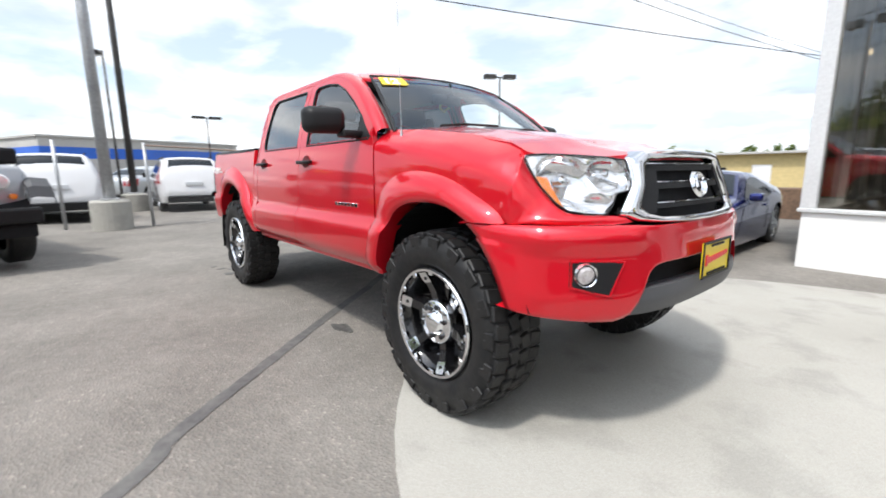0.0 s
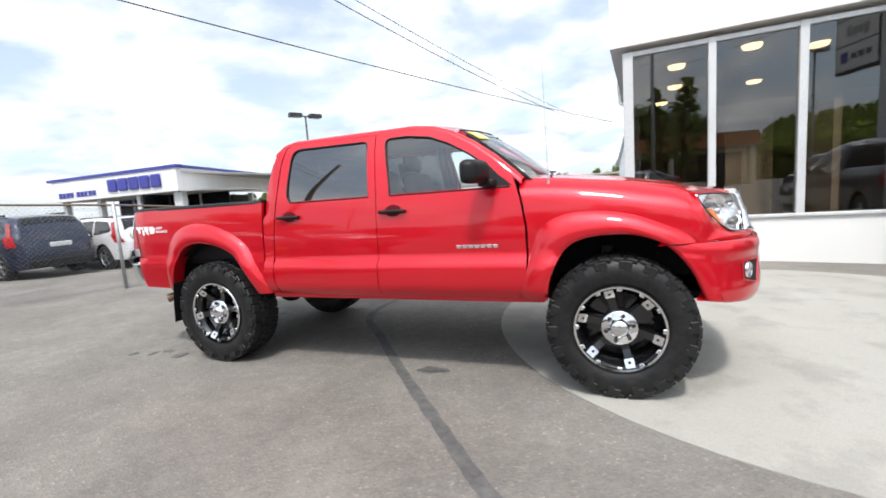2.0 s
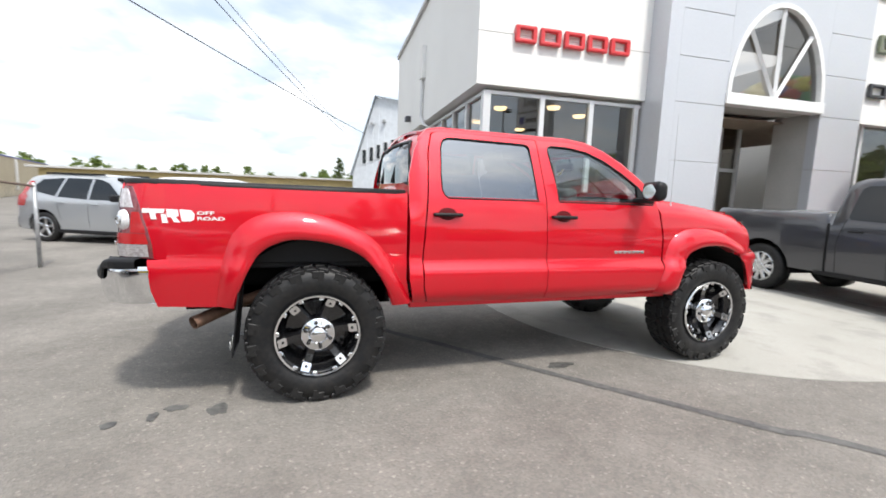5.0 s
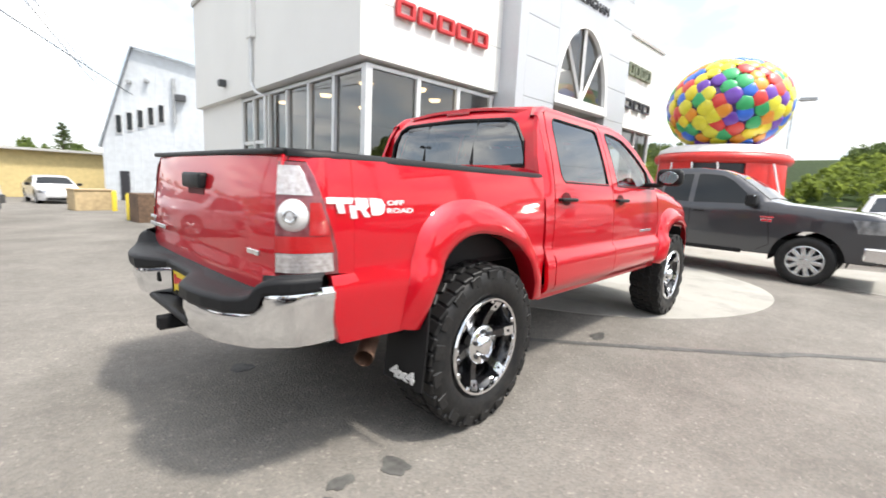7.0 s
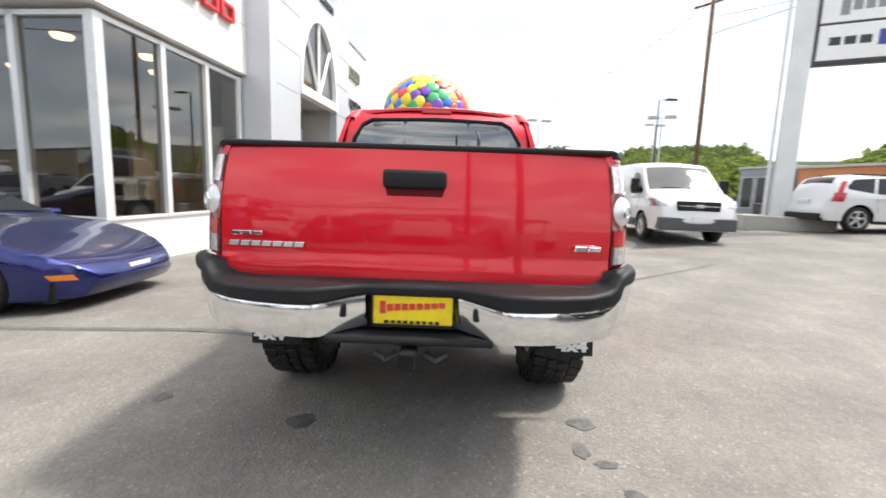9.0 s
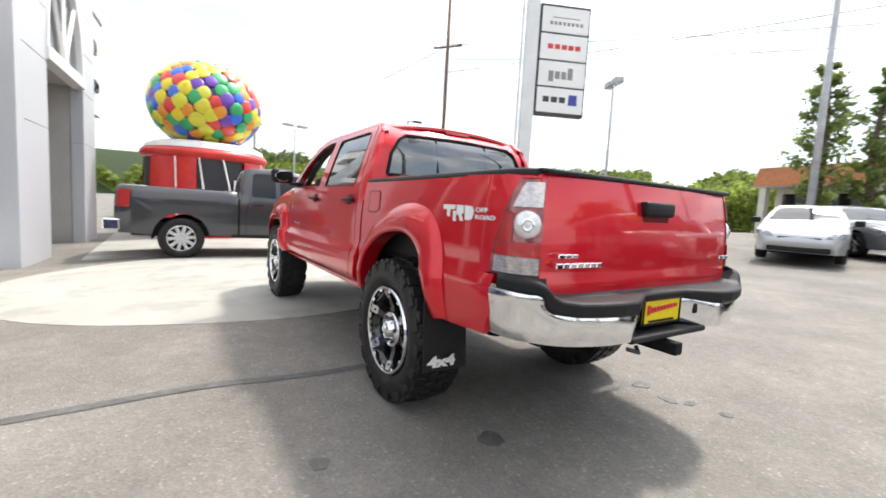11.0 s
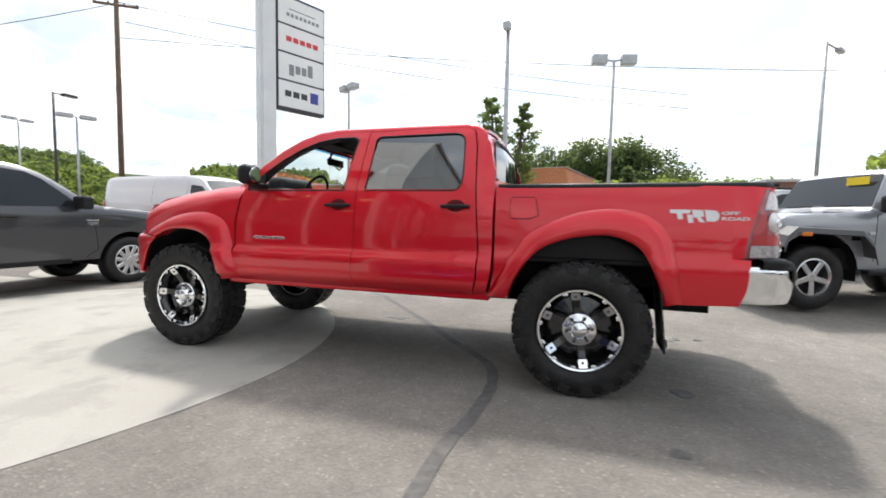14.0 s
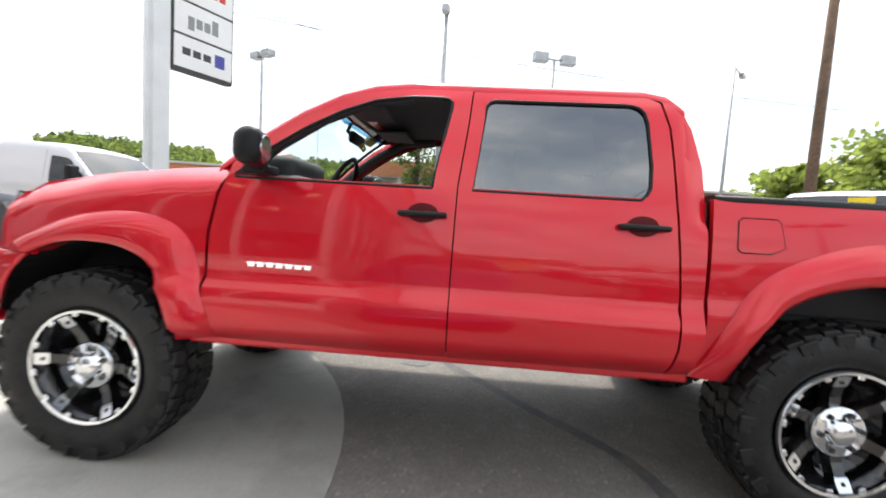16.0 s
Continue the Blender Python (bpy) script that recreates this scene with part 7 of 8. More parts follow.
# row behind the pickup
make_car("white_sedan", SEDAN, PAINT_WHITE, on_ground(-2.53, -14.9, -111), "white sedan showing its rear with red lamps", "car", "sedan row")
make_car("silver_sedan", SEDAN, PAINT_SILVER, on_ground(0.75, -12.9, 105), "silver compact sedan facing the lot", "car", "sedan row")
make_car("grey_sedan", SEDAN, PAINT_DGREY, on_ground(0.6, -16.0, 140), "grey sedan parked beside the silver one", "car", "sedan row")
make_car("silver_crossover", dict(SUV, lamps=[("headlight", 0.58, 1.02, 0.76, 0.86, REFLECTOR), ("tail_lamp", 0.72, 1.02, 0.86, 1.12, RED_LENS)], bits=[("grille", 2.24, 2.34, -0.60, 0.60, 0.70, 0.88, BLACK_PLASTIC), ("lower_bumper", 2.10, 2.37, -0.80, 0.80, 0.32, 0.60, BLACK_PLASTIC), ("plate", 2.37, 2.385, -0.16, 0.16, 0.46, 0.60, YELLOW), ("both_fog_lamp", 2.345, 2.375, 0.56, 0.66, 0.44, 0.54, REFLECTOR), ("both_sill", -1.0, 1.0, 0.84, 0.92, 0.24, 0.33, BLACK_PLASTIC), ("both_roof_rail", -1.5, 0.1, 0.64, 0.67, 1.63, 1.675, BLACK_PLASTIC)]), PAINT_SILVER, on_ground(-5.2, -6.95, 20), "silver utility car with a dark grille and yellow plate", "car")
# behind the fence
for nm, kind, pm, x, y, d, lab in (
    ("white_crossover", SUV, PAINT_WHITE, -14.2, 0.75, 177, "white crossover seen from behind beyond the fence"),
    ("white_crossover", SUV, PAINT_WHITE, -12.6, -2.55, 181, "white crossover parked close beyond the fence"),
    ("navy_crossover", SUV, PAINT_NAVY, -14.0, 3.2, 182, "dark navy crossover beyond the chain-link fence"),
    ("white_wagon", WAGON, PAINT_WHITE, -13.4, 5.45, 176, "white estate car with dark lower cladding beyond the fence"),
    ("black_wagon", WAGON, PAINT_BLACK, -13.9, 8.0, 172, "black estate car beyond the fence"),
    ("steel_sedan", SEDAN, PAINT_NAVY, -13.4, 10.3, 160, "dark grey sedan beyond the fence"),
    ("silver_sedan", SEDAN, PAINT_SILVER, -12.9, 12.9, 160, "silver sedan beyond the fence"),
    ("silver_saloon", SEDAN, PAINT_SILVER, -19.5, 0.5, 135, "silver sedan in the next lot"),
    ("pale_saloon", SEDAN, PAINT_WHITE, -21.0, -3.5, 135, "white sedan in the next lot")):
    make_car(nm, kind, pm, on_ground(x, y, d), lab, "car", "cars beyond the fence")
for nm, kind, pm, x, y, d, lab in (
    ("silver_suv", SUV, PAINT_SILVER, -6.0, 9.4, -25, "silver utility car facing the drive"),
    ("white_suv", SUV, PAINT_WHITE, -5.7, 12.6, -25, "white utility car facing the drive"),
    ("black_suv", SUV, PAINT_NAVY, -5.4, 15.8, -25, "dark utility car facing the drive"),
    ("pale_van", VAN, PAINT_WHITE, -5.6, 19.6, -30, "white van at the end of the row")):
    make_car(nm, kind, pm, on_ground(x, y, d), lab, "car", "cars along the drive")
make_car("far_car", SEDAN, PAINT_WHITE, on_ground(-0.75, 29.5, -85), "white car in front of the yellow building", "car")


def jeep():
    j = make_car("off_roader", dict(SUV, W=0.80, wheel="jeep", r=0.41, rim=0.24, ww=0.125, zb=0.52, xf=1.22, xr=-1.40, belt=1.18, tum=0.12, taper=0.02, crown=0.02, gap=0.16, smooth=False,
                 top=[(1.62, 0.55), (1.66, 0.62), (1.64, 1.12), (1.58, 1.17), (1.0, 1.21), (0.62, 1.24), (0.50, 1.27), (0.26, 1.72), (0.16, 1.79), (-0.5, 1.83), (-1.9, 1.80), (-1.97, 1.70), (-2.0, 1.2), (-2.02, 0.55)],
                 side_glass=[[(0.40, 1.27), (0.22, 1.66), (0.10, 1.71), (-0.32, 1.72), (-0.32, 1.22), (0.30, 1.22)], [(-0.40, 1.22), (-0.40, 1.72), (-1.15, 1.71), (-1.15, 1.24)], [(-1.25, 1.24), (-1.25, 1.71), (-1.88, 1.69), (-1.9, 1.26)]],
                 end_glass=[((0.48, 1.30), (0.26, 1.71), 0.92, 0.90)], lamps=[], glass=DARK_GLASS,
                 bits=[("bumper", 1.70, 1.88, -0.80, 0.80, 0.52, 0.70, BLACK_PLASTIC), ("bumper_mount", 1.6, 1.75, -0.5, 0.5, 0.50, 0.66, BLACK_PLASTIC), ("plate", 1.88, 1.90, -0.62, -0.32, 0.58, 0.72, YELLOW), ("both_step", -0.85, 0.65, 0.80, 0.90, 0.46, 0.52, BLACK_PLASTIC), ("both_door_hinge", 0.50, 0.58, 0.80, 0.815, 0.95, 0.99, PAINT_SILVER), ("both_fender_vent", 0.62, 0.80, 0.80, 0.806, 0.88, 0.94, BLACK_PLASTIC), ("both_wiper", 0.50, 0.53, 0.1, 0.5, 1.31, 1.33, BLACK_PLASTIC)],
                 lines=[(0.48, 1.2, 0.48, 0.62), (-0.36, 1.2, -0.36, 0.58), (-1.18, 1.2, -1.0, 0.62)], handles=[(-0.22, 1.02), (-1.02, 1.02)], handle_mat=BLACK_PLASTIC, mirror=(0.42, 1.24), mirror_h=0.2),
                 paint("off_roader_paint", (0.30, 0.31, 0.33), 0.5), on_ground(-5.32, -3.83, 19.5), "silver boxy off-roader with black flares and round lamps", "car")
    for s in (1, -1):
        for cx in (1.22, -1.40):
            pts = [(cx - 0.62, 0.66), (cx - 0.56, 0.86), (cx - 0.42, 1.0), (cx + 0.40, 1.03), (cx + 0.52, 0.93), (cx + 0.56, 0.80)]
            bm = bmesh.new()
            rows = [[bm.verts.new((x, s * y, z + dz)) for y, dz in ((0.72, 0.0), (0.78, 0.02), (0.95, 0.0), (0.965, -0.06), (0.95, -0.07))] for x, z in pts]
            for p, q in zip(rows, rows[1:]):
                for i in range(4):
                    bm.faces.new((p[i], p[i + 1], q[i + 1], q[i]))
            part("fender_flare", bm, BLACK_PLASTIC if cx < 0 else GREY_PLASTIC, j, "wide plastic fender flare")
        part("headlight", lathe([(0.001, 1.73), (0.07, 1.725), (0.09, 1.71), (0.095, 1.62)], "x", 22, m=Matrix.Translation((0, s * 0.50, 1.0))), REFLECTOR, j, "round headlight")
        part("turn_lamp", lathe([(0.001, 1.715), (0.035, 1.71), (0.04, 1.64)], "x", 14, m=Matrix.Translation((0, s * 0.60, 0.83))), AMBER, j)
        part("side_marker", box(1.45, 1.58, s * 0.955 - 0.012, s * 0.955 + 0.012, 0.93, 0.98, 0.01), AMBER, j)
    for k in range(7):
        part("grille_slot", box(1.68, 1.716, -0.335 + k * 0.1, -0.275 + k * 0.1, 0.84, 1.10, 0.008), UNDER, j)
    part("year_sticker", box(0.36, 0.37, 0.25, 0.55, 1.60, 1.70, 0.0, m=None), YELLOW, j)
    return j


jeep()

# ---------------------------------------------------------------- street furniture and surroundings
def street_lamp(x, y, h, heads, m_pole=GALV, label="grey parking-lot lamp post with box heads", base=0.0, r=0.06, yaw=0.0, arm=0.55, size=(0.42, 0.3, 0.16), name="lamp_post", tilt=0.0):
    """A pole with box lamp heads; heads is a list of directions in degrees."""
    z0 = gz(x, y)
    t = thing(name, pose(x, y, z0, 0, 0, yaw), label, "lamp")
    part("pole", tube([(0, 0, base), (0, 0, h * 0.5), (0, 0, h)], [r, r * 0.85, r * 0.7], 12), m_pole, t, smooth=True)
    if base:
        part("concrete_base", lathe([(0.36, 0.0), (0.36, base - 0.04), (0.33, base), (0.001, base)], "z", 24), CONCRETE, t, "round concrete base", smooth=False)
        part("base_plate", box(-0.16, 0.16, -0.16, 0.16, base, base + 0.04, 0.01), GALV, t)
    for a in heads:
        mm = pose(0, 0, h, 0, 0, a)
        part("arm", tube([mm @ Vector((0, 0, -0.05)), mm @ Vector((arm - size[0] * 0.5, 0, 0.0))], 0.035, 6), m_pole, t)
        bm = box(arm - size[0] / 2, arm + size[0] / 2, -size[1] / 2, size[1] / 2, -size[2] / 2, size[2] / 2, 0.02, None, mm @ pose(0, 0, 0, 0, tilt, 0))
        hd = part("lamp_head", bm, m_pole, t)
        part("lamp_glass", box(arm - size[0] * 0.42, arm + size[0] * 0.42, -size[1] * 0.4, size[1] * 0.4, -size[2] / 2 - 0.012, -size[2] / 2 + 0.002, 0.0, None, mm @ pose(0, 0, 0, 0, tilt, 0)), PLATE_WHITE, hd)
    return t


# front-left lot
street_lamp(-12.27, 14.55, 6.0, [60, 240], BRONZE, "dark double-headed parking-lot lamp post", arm=0.5, size=(0.6, 0.32, 0.2))
street_lamp(-8.35, -1.62, 9.0, [], GALV, "grey light pole on a round concrete base", base=0.62, r=0.11)
street_lamp(-13.6, -0.75, 10.0, [], BRONZE, "dark light pole on a concrete base", base=0.55, r=0.10)
street_lamp(-17.2, -0.85, 5.5, [200], BRONZE, "thin dark lamp post", r=0.05)
street_lamp(-36.0, 6.4, 5.6, [90, 270], BRONZE, "far double-headed lamp post", r=0.07, size=(0.9, 0.4, 0.18), arm=0.6)
# far lot
street_lamp(29.4, -15.2, 8.4, [270], BRONZE, "dark single-arm lamp post", r=0.09, arm=0.9, size=(0.8, 0.35, 0.16))
street_lamp(24.7, -13.4, 6.3, [65, 245], GALV, "grey double-headed lamp post", r=0.07, arm=0.5, size=(0.7, 0.4, 0.2))
street_lamp(8.6, -14.4, 7.0 - gz(8.6, -14.4), [150, 330], GALV, "grey lamp post with two flood heads", r=0.07, arm=0.35, size=(0.5, 0.36, 0.24))
street_lamp(-2.75, -14.3, 7.24 - gz(-2.75, -14.3), [15, 195], GALV, "grey lamp post with two flood heads", r=0.07, arm=0.55, size=(0.55, 0.30, 0.34), tilt=0)
street_lamp(1.50, -15.4, 9.35 - gz(1.5, -15.4), [80], GALV, "tall grey light pole with one head", r=0.12, arm=0.15, size=(0.3, 0.3, 0.3))
street_lamp(-9.9, -15.4, 7.1, [230], GALV, "grey street lamp with a long arm", r=0.07, arm=1.4, size=(0.5, 0.2, 0.14))
street_lamp(34.0, 1.5, 8.0, [100, 280], GALV, "far lamp post with two heads", r=0.09, arm=0.7, size=(0.9, 0.5, 0.2))
street_lamp(38.0, -8.0, 8.0, [100, 280], GALV, "far lamp post with two heads", r=0.09, arm=0.7, size=(0.9, 0.5, 0.2))
street_lamp(45.0, -22.0, 9.0, [100, 280], GALV, "far lamp post with two heads", r=0.09, arm=0.7, size=(0.9, 0.5, 0.2))


def utility_pole(x, y, h, yaw, arms=1, r=0.16, drop=0.9):
    t = thing("utility_pole", pose(x, y, gz(x, y), 0, 0, yaw), "weathered wooden utility pole with a crossarm", "pole")
    part("pole", tube([(0, 0, 0), (0, 0, h * 0.5), (0, 0, h)], [r, r * 0.85, r * 0.65], 12), WOOD, t, smooth=True)
    for k in range(arms):
        z = h - drop - 1.0 * k
        part("crossarm", box(-1.15, 1.15, -0.06, 0.06, z - 0.06, z + 0.06, 0.01), WOOD, t)
        for xx in (-1.05, -0.4, 0.4, 1.05):
            part("insulator", lathe([(0.03, z + 0.06), (0.05, z + 0.12), (0.02, z + 0.2)], "z", 10, m=Matrix.Translation((xx, 0, 0))), GREY_PLASTIC, t)
    return t


utility_pole(25.0, -16.0, 20.0, 35, drop=6.6)
utility_pole(-10.7, -11.9, 12.0, 20, 0, 0.17)
utility_pole(60.0, -8.0, 12.0, 80)


def cable(a, b, sag, r=0.012):
    a, b = Vector(a), Vector(b)
    pts = [a.lerp(b, i / 16) - Vector((0, 0, sag * 4 * (i / 16) * (1 - i / 16))) for i in range(17)]
    solo("cable", tube(pts, r, 5), UNDER, "black overhead cable strung between poles", "cable")


cable((-16.5, -10.0, 8.0), (1.8, 23.0, 4.7), 0.35, 0.016)
cable((-10.7, -11.9, 10.2), (0.5, 22.0, 4.6), 0.9, 0.012)
cable((-10.7, -11.9, 10.6), (0.6, 22.0, 4.75), 0.9, 0.009)
cable((25.0, -16.2, 13.6), (-9.3, -33.0, 10.6), 0.6, 0.02)
cable((25.0, -16.5, 12.6), (-9.3, -33.0, 9.6), 0.6, 0.02)
cable((25.3, -16.2, 11.6), (-40.0, -34.0, 10.6), 1.0, 0.02)
cable((25.0, -16.2, 13.6), (60.0, -8.0, 11.2), 1.0, 0.02)


def sign_tower():
    t = thing("sign_tower", pose(10.08, -11.24, -0.11, 0, 0, math.degrees(math.atan2(-1.9, -0.86))), "tall white pillar sign with four dark-framed panels", "sign")
    part("pillar", box(-0.62, -0.10, -0.17, 0.17, 0, 11.2, 0.02), FRAME, t, "pale grey metal pillar")
    part("pillar", box(-0.82, -0.72, -0.06, 0.06, 0, 11.2, 0.02), FRAME, t)
    part("footing", box(-1.4, 1.0, -0.7, 0.7, 0, 0.80, 0.03), CONCRETE, t)
    part("panel_frame", box(-0.06, 2.12, -0.16, 0.16, 5.48, 10.0, 0.02), SIGN_DARK, t, "dark sign frame")
    for k in range(4):
        z = 5.60 + k * 1.09
        p = part("sign_panel", box(0.0, 2.06, -0.19, 0.19, z, z + 1.02, 0.015), WHITE, t, "white sign panel")
        for s in (1, -1):
            y = s * 0.195
            # readable from the +y and -y faces alike
            fx = (lambda x: x) if s > 0 else (lambda x: 2.06 - x)
            def blk(a, b, z0, z1, m):
                x0, x1 = sorted((fx(a), fx(b)))
                bm = box(x0, x1, s * 0.188 - 0.006, s * 0.188 + 0.006, z0, z1, 0.003)
                part("mark", bm, m, p)
            if k == 0:
                blk(0.28, 0.66, z + 0.34, z + 0.78, SIGN_BLUE)
                for i in range(3):
                    blk(0.80 + i * 0.36, 1.08 + i * 0.36, z + 0.42, z + 0.66, SIGN_DARK)
            elif k == 1:
                for i, (a, b) in enumerate(((0.55, 0.78), (0.84, 1.06), (1.12, 1.34), (1.40, 1.62))):
                    blk(a, b, z + (0.30 if i != 3 else 0.18), z + (0.78 if i == 0 else 0.62), SIGN_GREY)
            elif k == 2:
                for i in range(5):
                    blk(0.30 + i * 0.30, 0.54 + i * 0.30, z + 0.42, z + 0.62, SIGN_RED)
            else:
                for i in range(8):
                    blk(0.26 + i * 0.19, 0.39 + i * 0.19, z + 0.30, z + 0.44, SIGN_GREY)
                blk(0.4, 1.6, z + 0.58, z + 0.62, SIGN_GREY)


sign_tower()


def fence():
    line = [(-8.9, -2.4), (-8.4, -0.9), (-7.0, 1.75), (-6.25, 3.75), (-5.9, 5.2)]
    f = thing("chain_link_fence", pose(0, 0, 0), "galvanised chain-link fence with a top rail", "fence")
    rail_h = lambda y: 1.72 - 0.10 * max(0.0, y) - 0.02 * min(0.0, y)
    mesh_mat = mat("dull_fence_wire", (0.16, 0.16, 0.16), 0.6, 0.5)
    pts = [Vector((x, y, 0)) for x, y in line]
    for p in pts:
        part("post", tube([(p.x, p.y, gz(p.x, p.y)), (p.x, p.y, rail_h(p.y) + 0.06)], 0.032, 8), GALV, f, smooth=True)
    for a, b in zip(pts[1:], pts[2:]):
        part("top_rail", tube([(a.x, a.y, rail_h(a.y)), (b.x, b.y, rail_h(b.y))], 0.022, 6), mat("rusty_rail", (0.20, 0.15, 0.12), 0.7, 0.4) if "rusty_rail" not in bpy.data.materials else bpy.data.materials["rusty_rail"], f)
        d = b - a
        L = d.length
        u = d / L
        n = Vector((-u.y, u.x, 0)) * 0.0016
        V, F = [], []
        s = -1.8
        hh = (rail_h(a.y) + rail_h(b.y)) * 0.5 - 0.04
        while s < L:
            for sgn in (1, -1):
                s0, s1 = (s, s + hh) if sgn > 0 else (s + hh, s)
                z0, z1 = 0.0, hh
                # clip to the panel
                def clip(sa, za, sb, zb):
                    out = []
                    for (p, q), (r, t) in (((sa, za), (sb, zb)),):
                        if p > r:
                            p, q, r, t = r, t, p, q
                        if r < 0 or p > L:
                            return None
                        if p < 0:
                            q = q + (t - q) * (0 - p) / (r - p); p = 0
                        if r > L:
                            t = q + (t - q) * (L - p) / (r - p); r = L
                        return p, q, r, t
                c = clip(s0, z0, s1, z1)
                if c and c[2] - c[0] > 0.01:
                    p, q, r, t = c
                    A = a + u * p + Vector((0, 0, q)); B = a + u * r + Vector((0, 0, t))
                    w = Vector((0, 0, 0.0014)) + n
                    i = len(V)
                    V += [A - w, A + w, B + w, B - w]
                    F.append((i, i + 1, i + 2, i + 3))
            s += 0.075
        me = bpy.data.meshes.new("chain_mesh")
        me.from_pydata([tuple(v) for v in V], [], F)
        me.materials.append(mesh_mat)
        o = new("chain_mesh", me)
        o.parent = f
        tagged(o, kind="stuff")
    return f


fence()
nb = thing("notice_board", pose(-9.12, 5.28, gz(-9, 5.3) + 0.0, 0, 0, 41), "purple notice board on two thin posts beyond the fence", "sign")
part("board", box(-0.23, 0.23, -0.012, 0.012, 1.26, 1.60, 0.005), mat("purple_board", (0.10, 0.06, 0.42), 0.4), nb)
for z, w in ((1.52, 0.17), (1.43, 0.13), (1.34, 0.15)):
    part("text_bar", box(-w, w, -0.016, -0.012, z - 0.018, z + 0.018), WHITE_VINYL, nb)
for x in (-0.22, 0.22):
    part("post", tube([(x * 0.8, 0.02, 0), (x * 0.8, 0.02, 1.55)], 0.015, 6), GALV, nb)

TAN = mat("tan_stucco", (0.50, 0.42, 0.29), 0.85, grain=8, big=0.3, vary=0.15)
YELLOWISH = mat("yellow_siding", (0.58, 0.46, 0.22), 0.8, grain=4, big=0.3, vary=0.15)
GREYWALL = mat("grey_block_wall", (0.46, 0.45, 0.43), 0.85, grain=8, big=0.3, vary=0.15)
BLUEBAND = mat("blue_band", (0.02, 0.12, 0.55), 0.5, grain=8, vary=0.1)
TERRA = mat("terracotta_cladding", (0.50, 0.20, 0.09), 0.75, color2=(0.38, 0.15, 0.07), grain=6, big=0.5, vary=0.25)
METALSIDE = mat("ribbed_siding", (0.62, 0.65, 0.68), 0.5, 0.2, grain=3, big=0.3, vary=0.12)


def blue_sign_dealer():
    """Low dealership with a blue-lettered white fascia over a deep canopy, and a long tan side wall."""
    t = thing("neighbour_dealership", pose(-20.3, 13.5, -0.4), "low white dealership with blue roof edge and dark glazing", "building", kind="structure")
    # corner at local origin; the front runs to -x, the side to +y
    fr = pose(0, 0, 0, 0, 0, 180)
    sd = pose(0, 0, 0, 0, 0, 107.9)
    part("front_fascia", box(0, 11.2, -0.3, 0.0, 3.0, 4.25, 0.0, None, fr), WHITE, t, "white fascia")
    part("front_edge", box(-0.1, 11.5, -0.36, 0.06, 4.25, 4.42, 0.0, None, fr), SIGN_BLUE, t, "blue roof edge")
    part("side_fascia", box(0.05, 28, -0.02, 0.3, 3.0, 4.25, 0.0, None, sd), WHITE, t)
    part("side_edge", box(0, 90, -0.06, 0.36, 4.25, 4.42, 0.0, None, sd), SIGN_BLUE, t)
    part("canopy", box(-1.0, 11.0, -5.0, -0.31, 2.95, 3.02, 0, None, fr), SOFFIT, t)
    part("glazing", box(0.2, 10.5, -3.6, -3.5, 0.3, 2.95, 0, None, fr), DARK_GLASS, t)
    part("side_wall", box(13.0, 28.0, 0.32, 0.6, 0, 3.0, 0, None, sd), TAN, t, "tan block side wall")
    part("side_wall", box(28.05, 90.0, 0.02, 0.6, -1.5, 4.25, 0, None, sd), TAN, t)
    part("side_glazing", box(0.5, 13.0, 2.4, 2.5, 0.3, 2.95, 0, None, sd), DARK_GLASS, t)
    part("roof", box(0.1, 11.0, -14, -0.35, 4.0, 4.1, 0, None, fr), SOFFIT, t)
    for x in (0.2, 3.6, 7.2, 10.6):
        part("column", box(x, x + 0.3, -0.65, -0.32, 0, 2.95, 0, None, fr), FRAME, t)
    for x in (0.5, 4.6, 8.8):
        part("column", box(x, x + 0.3, 0.35, 0.65, 0, 2.95, 0, None, sd), FRAME, t)
    for x in (2.5, 4.6, 6.7, 8.8):
        part("mullion", box(x, x + 0.12, -3.5, -3.42, 0.3, 2.95, 0, None, fr), FRAME, t)
    part("side_vent", box(21.6, 26.0, -0.10, -0.03, 2.2, 3.6, 0, None, sd), SIGN_GREY, t, "grey roller shutter")
    part("downpipe", tube([sd @ Vector((60, -0.1, 4.2)), sd @ Vector((60, -0.1, 0.0))], 0.15, 6), WHITE, t)
    # blue letter blocks, reading from the corner outwards
    for k in range(5):
        x0 = 1.2 + 0.92 * k
        bm = box(x0, x0 + 0.78, 0.0, 0.12, 3.30, 4.02, 0.06, None, fr)
        part("letter", bm, SIGN_BLUE, t)
    for k in range(9):
        x0 = 6.9 + 0.38 * k + (0.25 if k > 4 else 0)
        part("letter", box(x0, x0 + 0.28, 0.0, 0.06, 3.20, 3.52, 0.03, None, fr), SIGN_BLUE, t)


blue_sign_dealer()


def simple_building(name, m, L, D, H, wall, label, roof=SOFFIT, band=None, eave=0.15, openings=()):
    t = thing(name, m, label, "building", kind="structure")
    part("wall", box(0, L, 0, D, 0, H), wall, t)
    part("roof", box(-eave, L + eave, -eave, D + eave, H, H + 0.18, 0.02), roof, t)
    if band:
        part("colour_band", box(-0.02, L + 0.02, -0.02, D + 0.02, band[0], band[1]), band[2], t)
    for x0, x1, z0, z1, mm in openings:
        part("opening_frame", box(x0 - 0.06, x1 + 0.06, -0.04, 0.0, z0 - 0.06, z1 + 0.06), FRAME, t)
        part("opening", box(x0, x1, -0.055, -0.04, z0, z1), mm, t)
    return t


